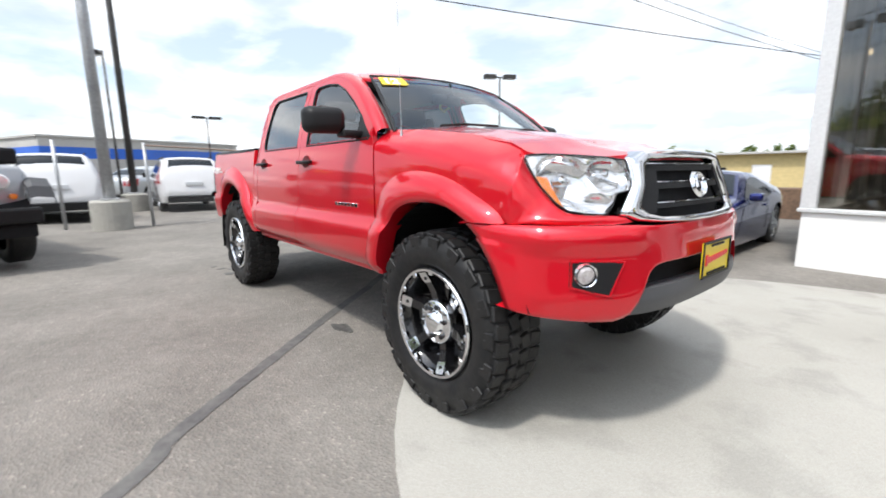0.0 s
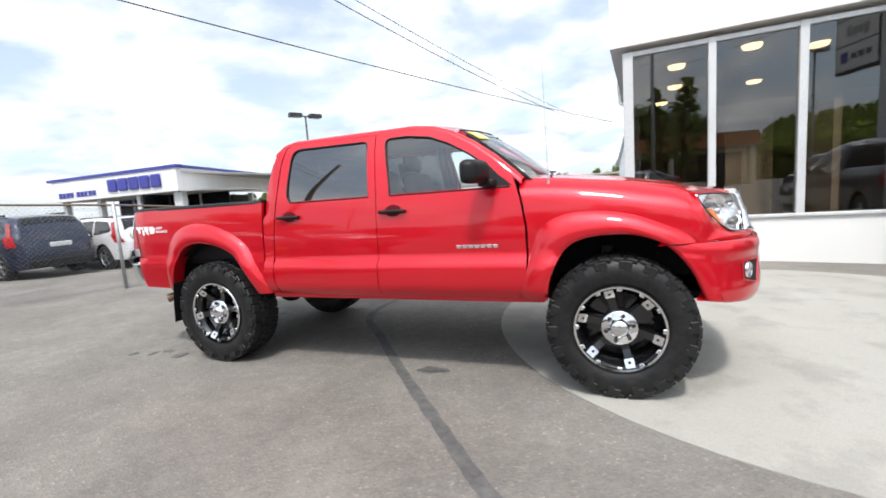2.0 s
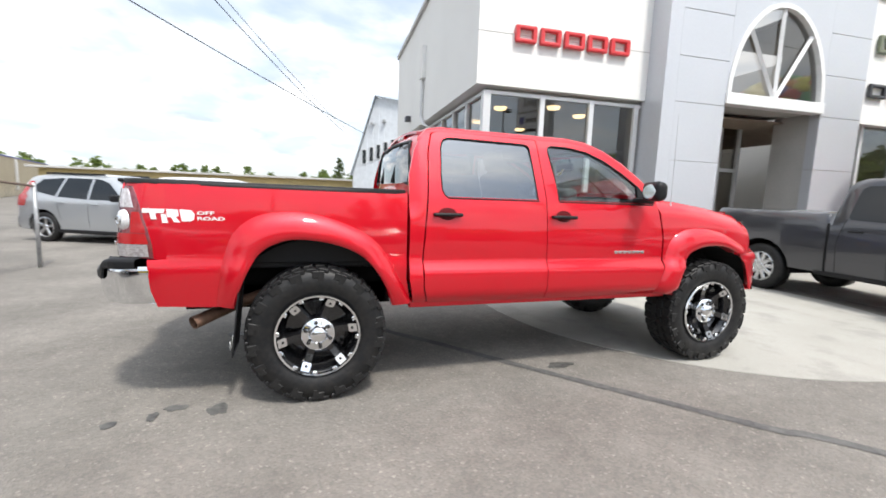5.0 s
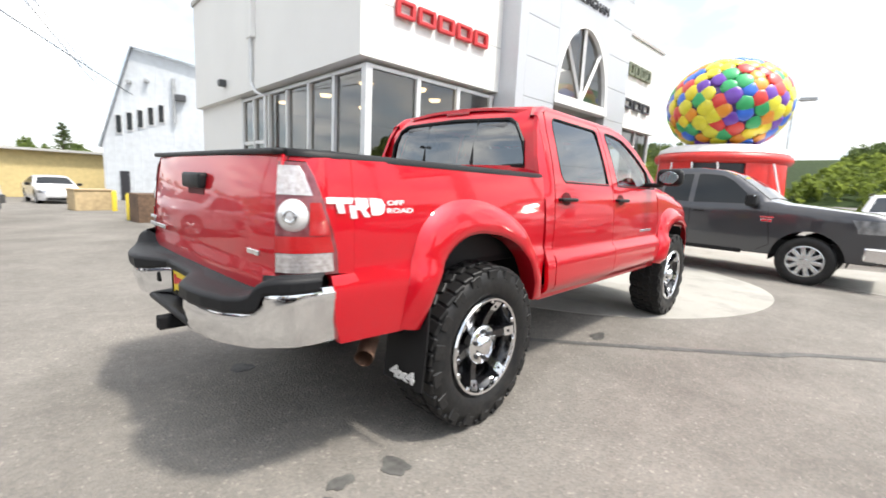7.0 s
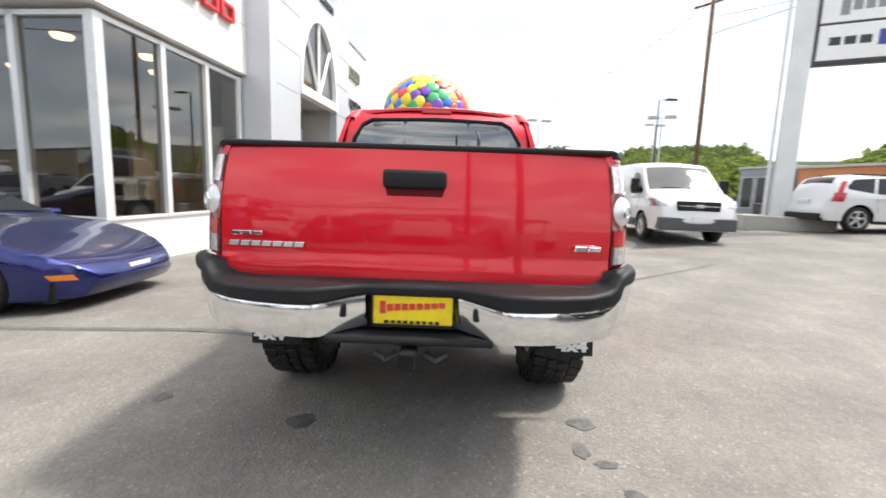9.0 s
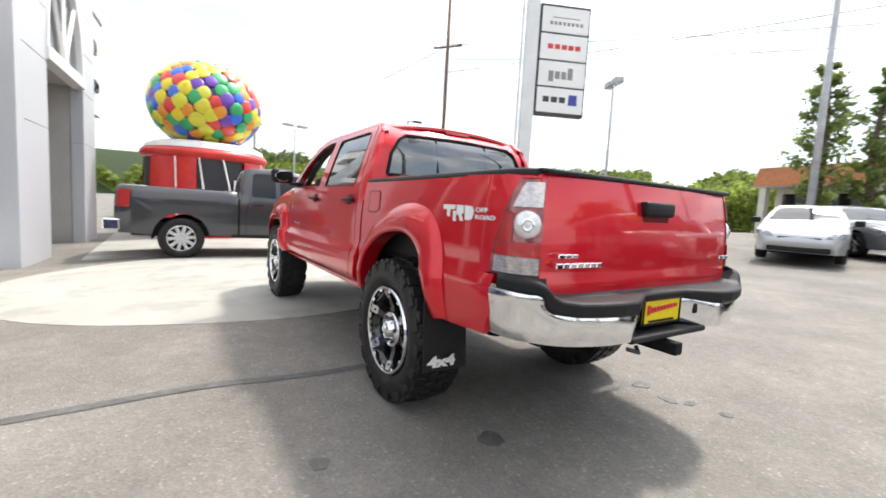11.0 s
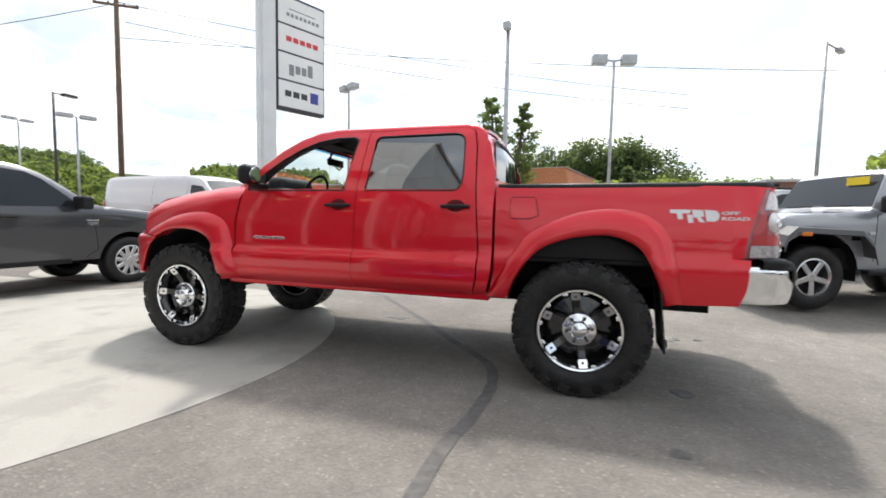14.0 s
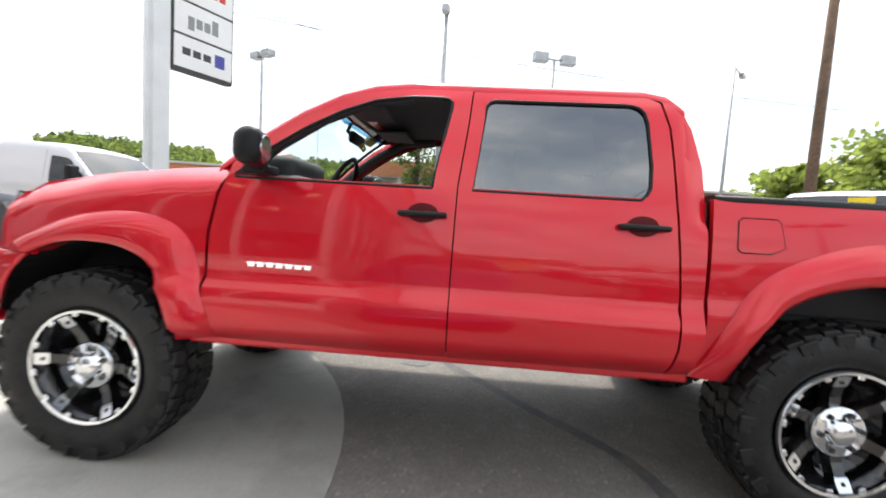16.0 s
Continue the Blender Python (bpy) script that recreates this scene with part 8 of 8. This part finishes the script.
simple_building("blue_band_building", pose(-45, -4.1, 0, 0, 0, 113.4), 18.4, 12, 4.2, GREYWALL, "long grey block building with a bright blue band", band=(2.5, 3.45, BLUEBAND))
simple_building("tan_warehouse", pose(-22.0, 40.0, -1.1, 0, 0, 0), 26, 10, 3.3, YELLOWISH, "low yellow warehouse with a flat dark-edged roof", eave=0.6, openings=[(14, 15.2, 0, 2.4, WHITE), (4, 6, 1.2, 2.2, DARK_GLASS)])


def gabled_shed():
    t = thing("gabled_shed", pose(2.11, 34.6, 0, 0, 0, -28), "pale grey metal-clad workshop with a high gable", "building", kind="structure")
    # the gable faces the lot in the x-z plane at y = 0
    out = [(0.3, -1.9), (8.5, -1.9), (8.5, 7.8), (5.34, 8.43), (2.28, 9.03), (0.3, 2.8)]
    keep("gable_wall", sheet(out, lambda x, z: (x, 0, z), 40, 40, (0, 0.3, 0)), METALSIDE, t, "pale ribbed metal gable wall")
    for k in range(16):
        x = 0.5 + k * 0.5
        zt = 2.8 + (x - 0.3) * 3.146 if x < 2.28 else 9.03 - (x - 2.28) * 0.196
        part("siding_rib", box(x - 0.03, x + 0.03, -0.03, 0.0, -1.8, zt - 0.15), METALSIDE, t)
    part("side_wall", box(0.3, 0.5, 0.3, 18, -1.9, 2.8), METALSIDE, t)
    bm = bmesh.new()
    pr = [(0.15, 2.6), (2.26, 9.15), (5.34, 8.55), (8.7, 7.9)]
    for (xa, za), (xb, zb) in zip(pr, pr[1:]):
        vs = [bm.verts.new((xa, -0.35, za)), bm.verts.new((xb, -0.35, zb)), bm.verts.new((xb, 18, zb)), bm.verts.new((xa, 18, za))]
        bm.faces.new(vs)
    bmesh.ops.solidify(bm, geom=bm.faces[:], thickness=0.15)
    part("roof", bm, METALSIDE, t)
    for k in range(5):
        x, z = 1.1 + k * 0.62, 3.55 + k * 0.22
        w = part("window", box(x, x + 0.42, -0.08, 0.02, z, z + 1.25, 0.01), FRAME, t)
        part("pane", box(x + 0.06, x + 0.36, -0.095, -0.08, z + 0.06, z + 1.19), DARK_GLASS, w)
    # no opening is cut: a dark panel stands for the doorway's unlit inside
    part("door", box(1.2, 1.75, -0.08, 0.02, -1.2, 1.1, 0.01), SIGN_DARK, t, "open doorway, its shaded inside drawn as a dark panel")
    for x in (1.9, 2.9):
        part("wall_lamp", box(x, x + 0.25, -0.35, 0.0, 6.4 + x * 0.2, 6.65 + x * 0.2, 0.04), GALV, t)
    part("flue", tube([(4.6, -0.2, 4.5), (4.6, -0.2, 6.0), (4.6, -0.2, 7.4)], 0.12, 8), GALV, t)
    part("gutter_box", box(4.7, 5.3, -0.4, 0.0, 6.0, 6.4, 0.03), GREY_PLASTIC, t)
    return t


gabled_shed()


def orange_building():
    t = thing("terracotta_building", pose(-0.6, -26.3, 0.3, 0, 0, -13), "low building with terracotta mansard cladding and a dark porch", "building", kind="structure")
    part("wall", box(0, 9, -10, -1.6, -0.3, 3.3), mat("cream_wall", (0.62, 0.58, 0.48), 0.8), t)
    part("side_panel", box(-0.02, 0.2, -10, -2.4, -0.3, 3.2), WHITE, t, "white rendered side wall")
    for k in range(9):
        lean = 0.045 * k
        z = 3.28 + k * 0.125
        bm = box(-0.45 + lean, 9.4, -0.2 - lean, -0.05 - lean, z, z + 0.135, 0.015)
        box(-0.45 + lean, -0.30 + lean, -10, -0.2 - lean, z, z + 0.135, 0.015, bm)
        part("cladding_board", bm, TERRA, t)
    part("roof", box(-0.2, 9.4, -10, -0.4, 4.38, 4.42), SOFFIT, t)
    part("eave", box(-0.35, 9.4, -10, -0.1, 3.22, 3.28), SOFFIT, t)
    part("porch_glass", box(0.6, 8.6, -1.66, -1.58, 0.2, 2.9), DARK_GLASS, t)
    for x in (0.0, 2.9, 5.8, 8.7):
        part("post", box(x, x + 0.38, -0.6, -0.2, -0.3, 3.22), mat("post_cream", (0.6, 0.58, 0.5), 0.8) if "post_cream" not in bpy.data.materials else bpy.data.materials["post_cream"], t)


orange_building()
simple_building("brown_roof_shop", pose(31.7, -27.9, 0, 0, 0, 192), 15, 8, 3.8, TERRA, "long terracotta-clad shop across the road", openings=[(1, 6, 0.5, 2.4, DARK_GLASS), (8, 14, 0.5, 2.4, DARK_GLASS)])
simple_building("grey_shop", pose(37.5, -27.0, 0, 0, 0, 192), 5, 5, 4.0, mat("slate_wall", (0.25, 0.27, 0.30), 0.7), "grey shop with tall windows", openings=[(0.4, 1.5, 0.5, 3.2, DARK_GLASS), (1.9, 3.0, 0.5, 3.2, DARK_GLASS), (3.4, 4.5, 0.5, 3.2, DARK_GLASS)])
simple_building("white_wall_building", pose(-13.5, -41.2, 0, 0, 0, 2), 8, 8, 3.7, mat("pale_wall", (0.66, 0.66, 0.63), 0.8), "long low pale building behind the lot")
simple_building("dark_roof_building", pose(-19.6, -38.4, 0, 0, 0, 3), 6.4, 8, 3.9, mat("brick_brown", (0.22, 0.12, 0.08), 0.85, grain=5, vary=0.25), "low brown building with a dark roof")
simple_building("opposite_hall", pose(30, 20, 0, 0, 0, 80), 20, 10, 4.0, TAN, "low tan hall past the entrance")


def railing():
    t = thing("timber_rail", pose(19.0, -16.6, 0, 0, 0, -30), "low timber rail fence beside the sign", "fence")
    part("top_board", box(0, 6.5, -0.12, 0.12, 0.95, 1.02, 0.01), WOOD, t)
    for k in range(5):
        part("post", box(k * 1.5, k * 1.5 + 0.09, -0.05, 0.05, 0, 0.95), SIGN_DARK, t)
        if k < 4:
            part("brace", tube([(k * 1.5, 0, 0.05), (k * 1.5 + 1.4, 0, 0.9)], 0.03, 5), SIGN_DARK, t)


railing()


# ---- inflatable
def inflatable():
    C = Vector((12.25, 0.93, 3.97))
    t = thing("inflatable_machine", pose(C.x, C.y, gz(C.x, C.y)), "giant inflatable gumball machine with coloured balls over a red booth", "inflatable")
    rx, rz = 1.61, 1.34
    zc = C.z - gz(C.x, C.y)
    bm = bmesh.new()
    bmesh.ops.create_uvsphere(bm, u_segments=40, v_segments=24, radius=1.0)
    for v in bm.verts:
        v.co = Vector((v.co.x * (rx - 0.06), v.co.y * (rx - 0.06), zc + max(v.co.z, -0.93) * (rz - 0.06)))
    part("globe", bm, mat("globe_vinyl", (0.10, 0.05, 0.30), 0.35, grain=10, vary=0.2, coat=0.3), t, "purple vinyl globe", smooth=True)
    cols = [(0.75, 0.05, 0.04), (0.85, 0.68, 0.03), (0.03, 0.16, 0.72), (0.03, 0.42, 0.14), (0.85, 0.32, 0.03), (0.16, 0.05, 0.42), (0.78, 0.72, 0.05)]
    meshes = []
    for k, c in enumerate(cols):
        bm = bmesh.new()
        bmesh.ops.create_uvsphere(bm, u_segments=12, v_segments=8, radius=1.0)
        for v in bm.verts:
            v.co.z *= 0.30
        meshes.append(finish("ball", bm, mat("ball_vinyl_%d" % k, c, 0.35, grain=8, vary=0.12, coat=0.4), True))
    rnd = random.Random(11)
    n = 236
    for i in range(n):
        z = 1 - 2 * (i + 0.5) / n
        if z < -0.90 or z > 0.93:
            continue
        a = i * 2.399963 + rnd.uniform(-0.06, 0.06)
        r = math.sqrt(1 - z * z)
        nrm = Vector((r * math.cos(a) / rx, r * math.sin(a) / rx, z / rz)).normalized()
        p = Vector((rx * r * math.cos(a), rx * r * math.sin(a), zc + rz * z)) - nrm * 0.035
        o = new("ball", rnd.choice(meshes))
        o.parent = t
        s = rnd.uniform(0.205, 0.245)
        o.matrix_local = Matrix.Translation(p) @ nrm.to_track_quat("Z", "Y").to_matrix().to_4x4() @ Matrix.Diagonal((s, s, s, 1))
    redv = mat("red_vinyl", (0.70, 0.03, 0.025), 0.4, grain=6, vary=0.15, coat=0.3)
    whitev = mat("white_vinyl_top", (0.78, 0.76, 0.76), 0.4, grain=6, vary=0.12)
    part("collar", lathe([(1.0, zc - 1.25), (1.45, zc - 1.23), (1.66, zc - 1.33), (1.72, zc - 1.46)], "z", 40), whitev, t, "white inflated collar", smooth=True)
    part("ring", lathe([(1.66, zc - 1.44), (1.79, zc - 1.52), (1.82, zc - 1.63), (1.75, zc - 1.75), (1.55, zc - 1.79)], "z", 40), redv, t, "fat red tube ring", smooth=True)
    H = zc - 1.75
    for k in range(4):
        a0, a1 = k * 90 + 32, k * 90 + 78
        part("booth_wall", lathe([(1.70, 0.0), (1.78, H * 0.3), (1.78, H * 0.7), (1.74, H)], "z", 10, arc=(a0, a1)), redv, t, smooth=True)
        part("booth_sill", lathe([(1.72, 0.0), (1.8, 0.3), (1.8, 0.8), (1.70, 0.95)], "z", 10, arc=(a1, a0 + 90)), redv, t, smooth=True)
        # dark sheet paints the shaded inside of each window opening
        part("booth_opening_shade", lathe([(1.68, 0.9), (1.68, H)], "z", 10, arc=(a1, a0 + 90)), SIGN_DARK, t)
    part("poster", lathe([(1.80, 0.95), (1.80, 1.75)], "z", 6, arc=(200, 222)), WHITE_VINYL, t, "pale picture panel on the booth")
    for ang in (170, 190, 150, 235):
        a = radians(ang)
        part("strap", tube([(1.8 * math.cos(a), 1.8 * math.sin(a), H), (2.2 * math.cos(a + 0.12), 2.2 * math.sin(a + 0.12), 0.6)], 0.025, 5), whitev, t)
    return t


inflatable()

# ---- clutter by the workshop
dump = thing("shipping_crate", pose(-0.35, 20.6, gz(-0.3, 20.6), 0, 0, 10), "tan timber crate on the drive", "crate")
part("crate_body", box(-0.62, 0.62, -0.45, 0.45, 0.0, 0.80, 0.03), mat("tan_crate", (0.50, 0.38, 0.22), 0.7, grain=8, vary=0.3), dump)
part("lid", box(-0.65, 0.65, -0.48, 0.48, 0.80, 0.87, 0.02), mat("crate_lid", (0.42, 0.31, 0.18), 0.7), dump)
for px, py in ((0.30, 19.6), (-0.28, 14.0)):
    solo("bollard", lathe([(0.09, 0.0), (0.09, 0.75), (0.06, 0.82), (0.001, 0.84)], "z", 16), mat("bollard_yellow", (0.75, 0.58, 0.05), 0.5) if "bollard_yellow" not in bpy.data.materials else bpy.data.materials["bollard_yellow"], "yellow steel bollard by the workshop wall", "bollard", pose(px, py, gz(px, py)), group="bollards", smooth=True)
crate = thing("timber_crate", pose(0.15, 13.2, gz(0, 13.2), 0, 0, 5), "brown timber crate against the wall", "crate")
part("crate_body", box(-0.5, 0.5, -0.4, 0.4, 0, 0.85, 0.02), WOOD, crate)

# ---------------------------------------------------------------- trees
BARK = mat("bark", (0.10, 0.07, 0.05), 0.9, grain=14, vary=0.3, bump=0.4)


def leaf_mat(name, c):
    m = mat(name, c, 0.6, color2=tuple(x * 0.6 for x in c), grain=2.0, big=0.6, vary=0.35, spec=0.3)
    # thin leaves let part of the light through
    n, l = m.node_tree.nodes, m.node_tree.links
    b = n["Principled BSDF"]
    tr = n.new("ShaderNodeBsdfTranslucent")
    br = n.new("ShaderNodeVectorMath"); br.operation = "MULTIPLY"; br.inputs[1].default_value = (1.9, 1.8, 1.3)
    l.new(b.inputs["Base Color"].links[0].from_socket, br.inputs[0]); l.new(br.outputs[0], tr.inputs[0])
    ms = n.new("ShaderNodeMixShader"); ms.inputs[0].default_value = 0.6
    o = n["Material Output"]
    l.new(b.outputs[0], ms.inputs[1]); l.new(tr.outputs[0], ms.inputs[2]); l.new(ms.outputs[0], o.inputs[0])
    return m


LEAF_A = leaf_mat("leaves_green", (0.12, 0.165, 0.06))
LEAF_B = leaf_mat("leaves_dark", (0.085, 0.12, 0.055))
LEAF_C = leaf_mat("leaves_light", (0.17, 0.22, 0.06))


def leaf_cloud(V, F, c, r, n, size, rnd, flat=0.8):
    for _ in range(n):
        while True:
            p = Vector((rnd.uniform(-1, 1), rnd.uniform(-1, 1), rnd.uniform(-1, 1)))
            if p.length < 1:
                break
        p = p * (0.55 + 0.45 * rnd.random())
        q = c + Vector((p.x * r, p.y * r, p.z * r * flat))
        a = Vector((rnd.gauss(0, 1), rnd.gauss(0, 1), rnd.gauss(0, 0.6))).normalized()
        b = a.cross(Vector((rnd.gauss(0, 1), rnd.gauss(0, 1), rnd.gauss(0, 1)))).normalized()
        s = size * rnd.uniform(0.6, 1.3)
        i = len(V)
        V += [tuple(q - a * s), tuple(q + b * s * 0.55), tuple(q + a * s), tuple(q - b * s * 0.55)]
        F.append((i, i + 1, i + 2, i + 3))


def tree(x, y, h, r, seed, leaf, label, conifer=False, n=60, size=0.13):
    rnd = random.Random(seed)
    t = thing("tree", pose(x, y, gz(x, y)), label, "tree")
    V, F = [], []
    limbs = tube([(0, 0, 0), (0.03 * h * rnd.uniform(-1, 1), 0.03 * h * rnd.uniform(-1, 1), h * 0.5), (0, 0, h * 0.94)], [0.025 * h, 0.016 * h, 0.004 * h], 8)
    k = 34 if conifer else 26
    for i in range(k):
        f = (i + 0.5) / k
        z = h * (0.16 + 0.80 * f)
        a = i * 2.4 + rnd.uniform(-0.5, 0.5)
        reach = r * ((1 - f) ** 0.75 * 0.95 + 0.08) if conifer else r * (math.sin(math.pi * (0.12 + 0.86 * f)) ** 0.7) * rnd.uniform(0.55, 1.05)
        tip = Vector((reach * math.cos(a), reach * math.sin(a), z + reach * (0.10 if conifer else 0.35)))
        tube([(0, 0, z - reach * 0.25), tip * 0.55 + Vector((0, 0, z * 0.45)), tip], [0.006 * h, 0.004 * h, 0.0015 * h], 4, limbs)
        for q in (0.45, 0.72, 1.0):
            c = Vector((tip.x * q, tip.y * q, z - reach * 0.25 * (1 - q) + (tip.z - z) * q))
            leaf_cloud(V, F, c, reach * 0.44 + 0.16, n // 3, size, rnd, 0.7)
    part("trunk", limbs, BARK, t)
    me = bpy.data.meshes.new("crown")
    me.from_pydata(V, [], F)
    me.materials.append(leaf)
    o = new("crown", me)
    o.parent = t
    return t


tree(3.3, -21.5, 7.9, 1.2, 1, LEAF_A, "green tree with upswept branches beside the far building", n=110, size=0.12)
tree(1.5, -21.8, 7.5, 0.95, 2, LEAF_A, "upright green tree with several leaders", n=100, size=0.12)
tree(-16.2, -15.0, 4.7, 2.6, 3, LEAF_C, "broad light green tree behind the parked cars", n=220, size=0.16)
tree(-15.6, -19.4, 4.0, 1.9, 4, LEAF_C, "broad light green tree behind the parked cars", n=220, size=0.17)
tree(-5.2, -31.6, 4.8, 1.0, 5, LEAF_B, "narrow clipped cypress beside the pale building", True, n=90)
tree(-27.0, 22.0, 2.6, 1.3, 6, LEAF_A, "small round shrub tree by the dealership", n=50)
tree(3.5, 64.0, 7.5, 1.5, 7, LEAF_B, "far dark conifer behind the lot", True, n=60)
tree(12.0, 64.0, 6.5, 2.0, 8, LEAF_A, "far green tree behind the lot", n=60)


def woods(name, path, depth, h0, h1, count, seed, leaf, label, base=0.0, leaves=70, size=0.55, rise=0.0, lo=0.0):
    """A far belt of trees along a line: trunks left out, crowns of many small leaf clumps."""
    rnd = random.Random(seed)
    V, F = [], []
    pts = [Vector((x, y, 0)) for x, y in path]
    seg = [(b - a).length for a, b in zip(pts, pts[1:])]
    tot = sum(seg)
    for i in range(count):
        s = tot * rnd.random()
        k = 0
        while s > seg[k]:
            s -= seg[k]; k += 1
        p = pts[k].lerp(pts[k + 1], s / seg[k])
        d = (pts[k + 1] - pts[k]).normalized()
        back = lo + (1 - lo) * rnd.random()
        p = p + Vector((-d.y, d.x, 0)) * depth * back
        h = rnd.uniform(h0, h1)
        r = h * rnd.uniform(0.28, 0.42)
        z = base + rise * back ** 0.8
        for j in range(4):
            c = p + Vector((rnd.uniform(-r, r) * 0.6, rnd.uniform(-r, r) * 0.6, z + h * (0.2 + 0.19 * j)))
            leaf_cloud(V, F, c, r * (1.0 - 0.17 * j), leaves // 4, size, rnd, 0.9)
    me = bpy.data.meshes.new(name)
    me.from_pydata(V, [], F)
    me.materials.append(leaf)
    return tagged(new(name, me), label, "woods", kind="stuff")


def hill(name, path, depth, h, seed, label):
    """A low wooded ridge: its ground, under the trees."""
    bm = bmesh.new()
    rows = []
    for i, (x, y) in enumerate(path):
        a, b = Vector(path[max(i - 1, 0)]), Vector(path[min(i + 1, len(path) - 1)])
        d = (b - a).normalized()
        n = Vector((-d.y, d.x))
        row = []
        for k in range(7):
            f = k / 6
            hh = h * f ** 0.8 * (1 + 0.10 * noise.noise((x * 0.006, y * 0.006, seed + f)))
            row.append(bm.verts.new((x + n.x * depth * f, y + n.y * depth * f, hh - 0.2)))
        rows.append(row)
    for p, q in zip(rows, rows[1:]):
        for j in range(6):
            bm.faces.new((p[j], p[j + 1], q[j + 1], q[j]))
    return solo(name, bm, leaf_mat("hill_" + name, (0.07, 0.11, 0.04)), label, "hill", kind="structure", smooth=True)


# the ridge runs from ahead of the pickup round to its right-hand side
RIDGE = [(200, 120), (230, 20), (215, -70), (180, -140), (110, -190), (20, -220), (-80, -220)]
hill("backdrop_ridge", RIDGE, 170, 29, 3.0, "low green wooded ridge on the skyline")
woods("ridge_woods", RIDGE, 160, 5, 8, 3800, 21, LEAF_C, "far belt of light green trees on the ridge", 0.0, 60, 1.1, 33)
woods("ridge_crest_woods", RIDGE[:4], 165, 8, 12, 700, 22, LEAF_B, "dark conifers along the ridge", 0.0, 70, 0.9, 33, 0.55)
woods("ridge_mid_woods", RIDGE[2:], 160, 6, 10, 1500, 27, LEAF_A, "green broadleaved trees on the ridge", 0.0, 60, 1.0, 33, 0.1)
woods("near_woods", [(-75, -72), (-30, -76), (10, -80), (45, -78)], -16, 7, 10.0, 260, 23, LEAF_A, "belt of green trees behind the low buildings", 0.0, 420, 0.32)
woods("street_woods", [(26, -52), (40, -44)], -8, 5, 7.0, 16, 28, LEAF_A, "street trees behind the shop", 0.0, 900, 0.22)
woods("tall_woods", [(-15, -66), (-6, -66), (6, -68)], -9, 12.0, 16.5, 34, 24, LEAF_B, "stand of tall green trees", 0.0, 1100, 0.30, 0.0, 0.22)
woods("hedge", [(-60, -56), (20, -58), (36, -56)], -5, 5.5, 8.0, 260, 25, LEAF_C, "light green scrub in front of the trees", 0.0, 320, 0.28)
woods("north_woods", [(-120, 90), (-40, 120), (60, 130)], 20, 5, 8, 90, 26, LEAF_A, "far trees behind the lots", 0.0, 120, 0.7)
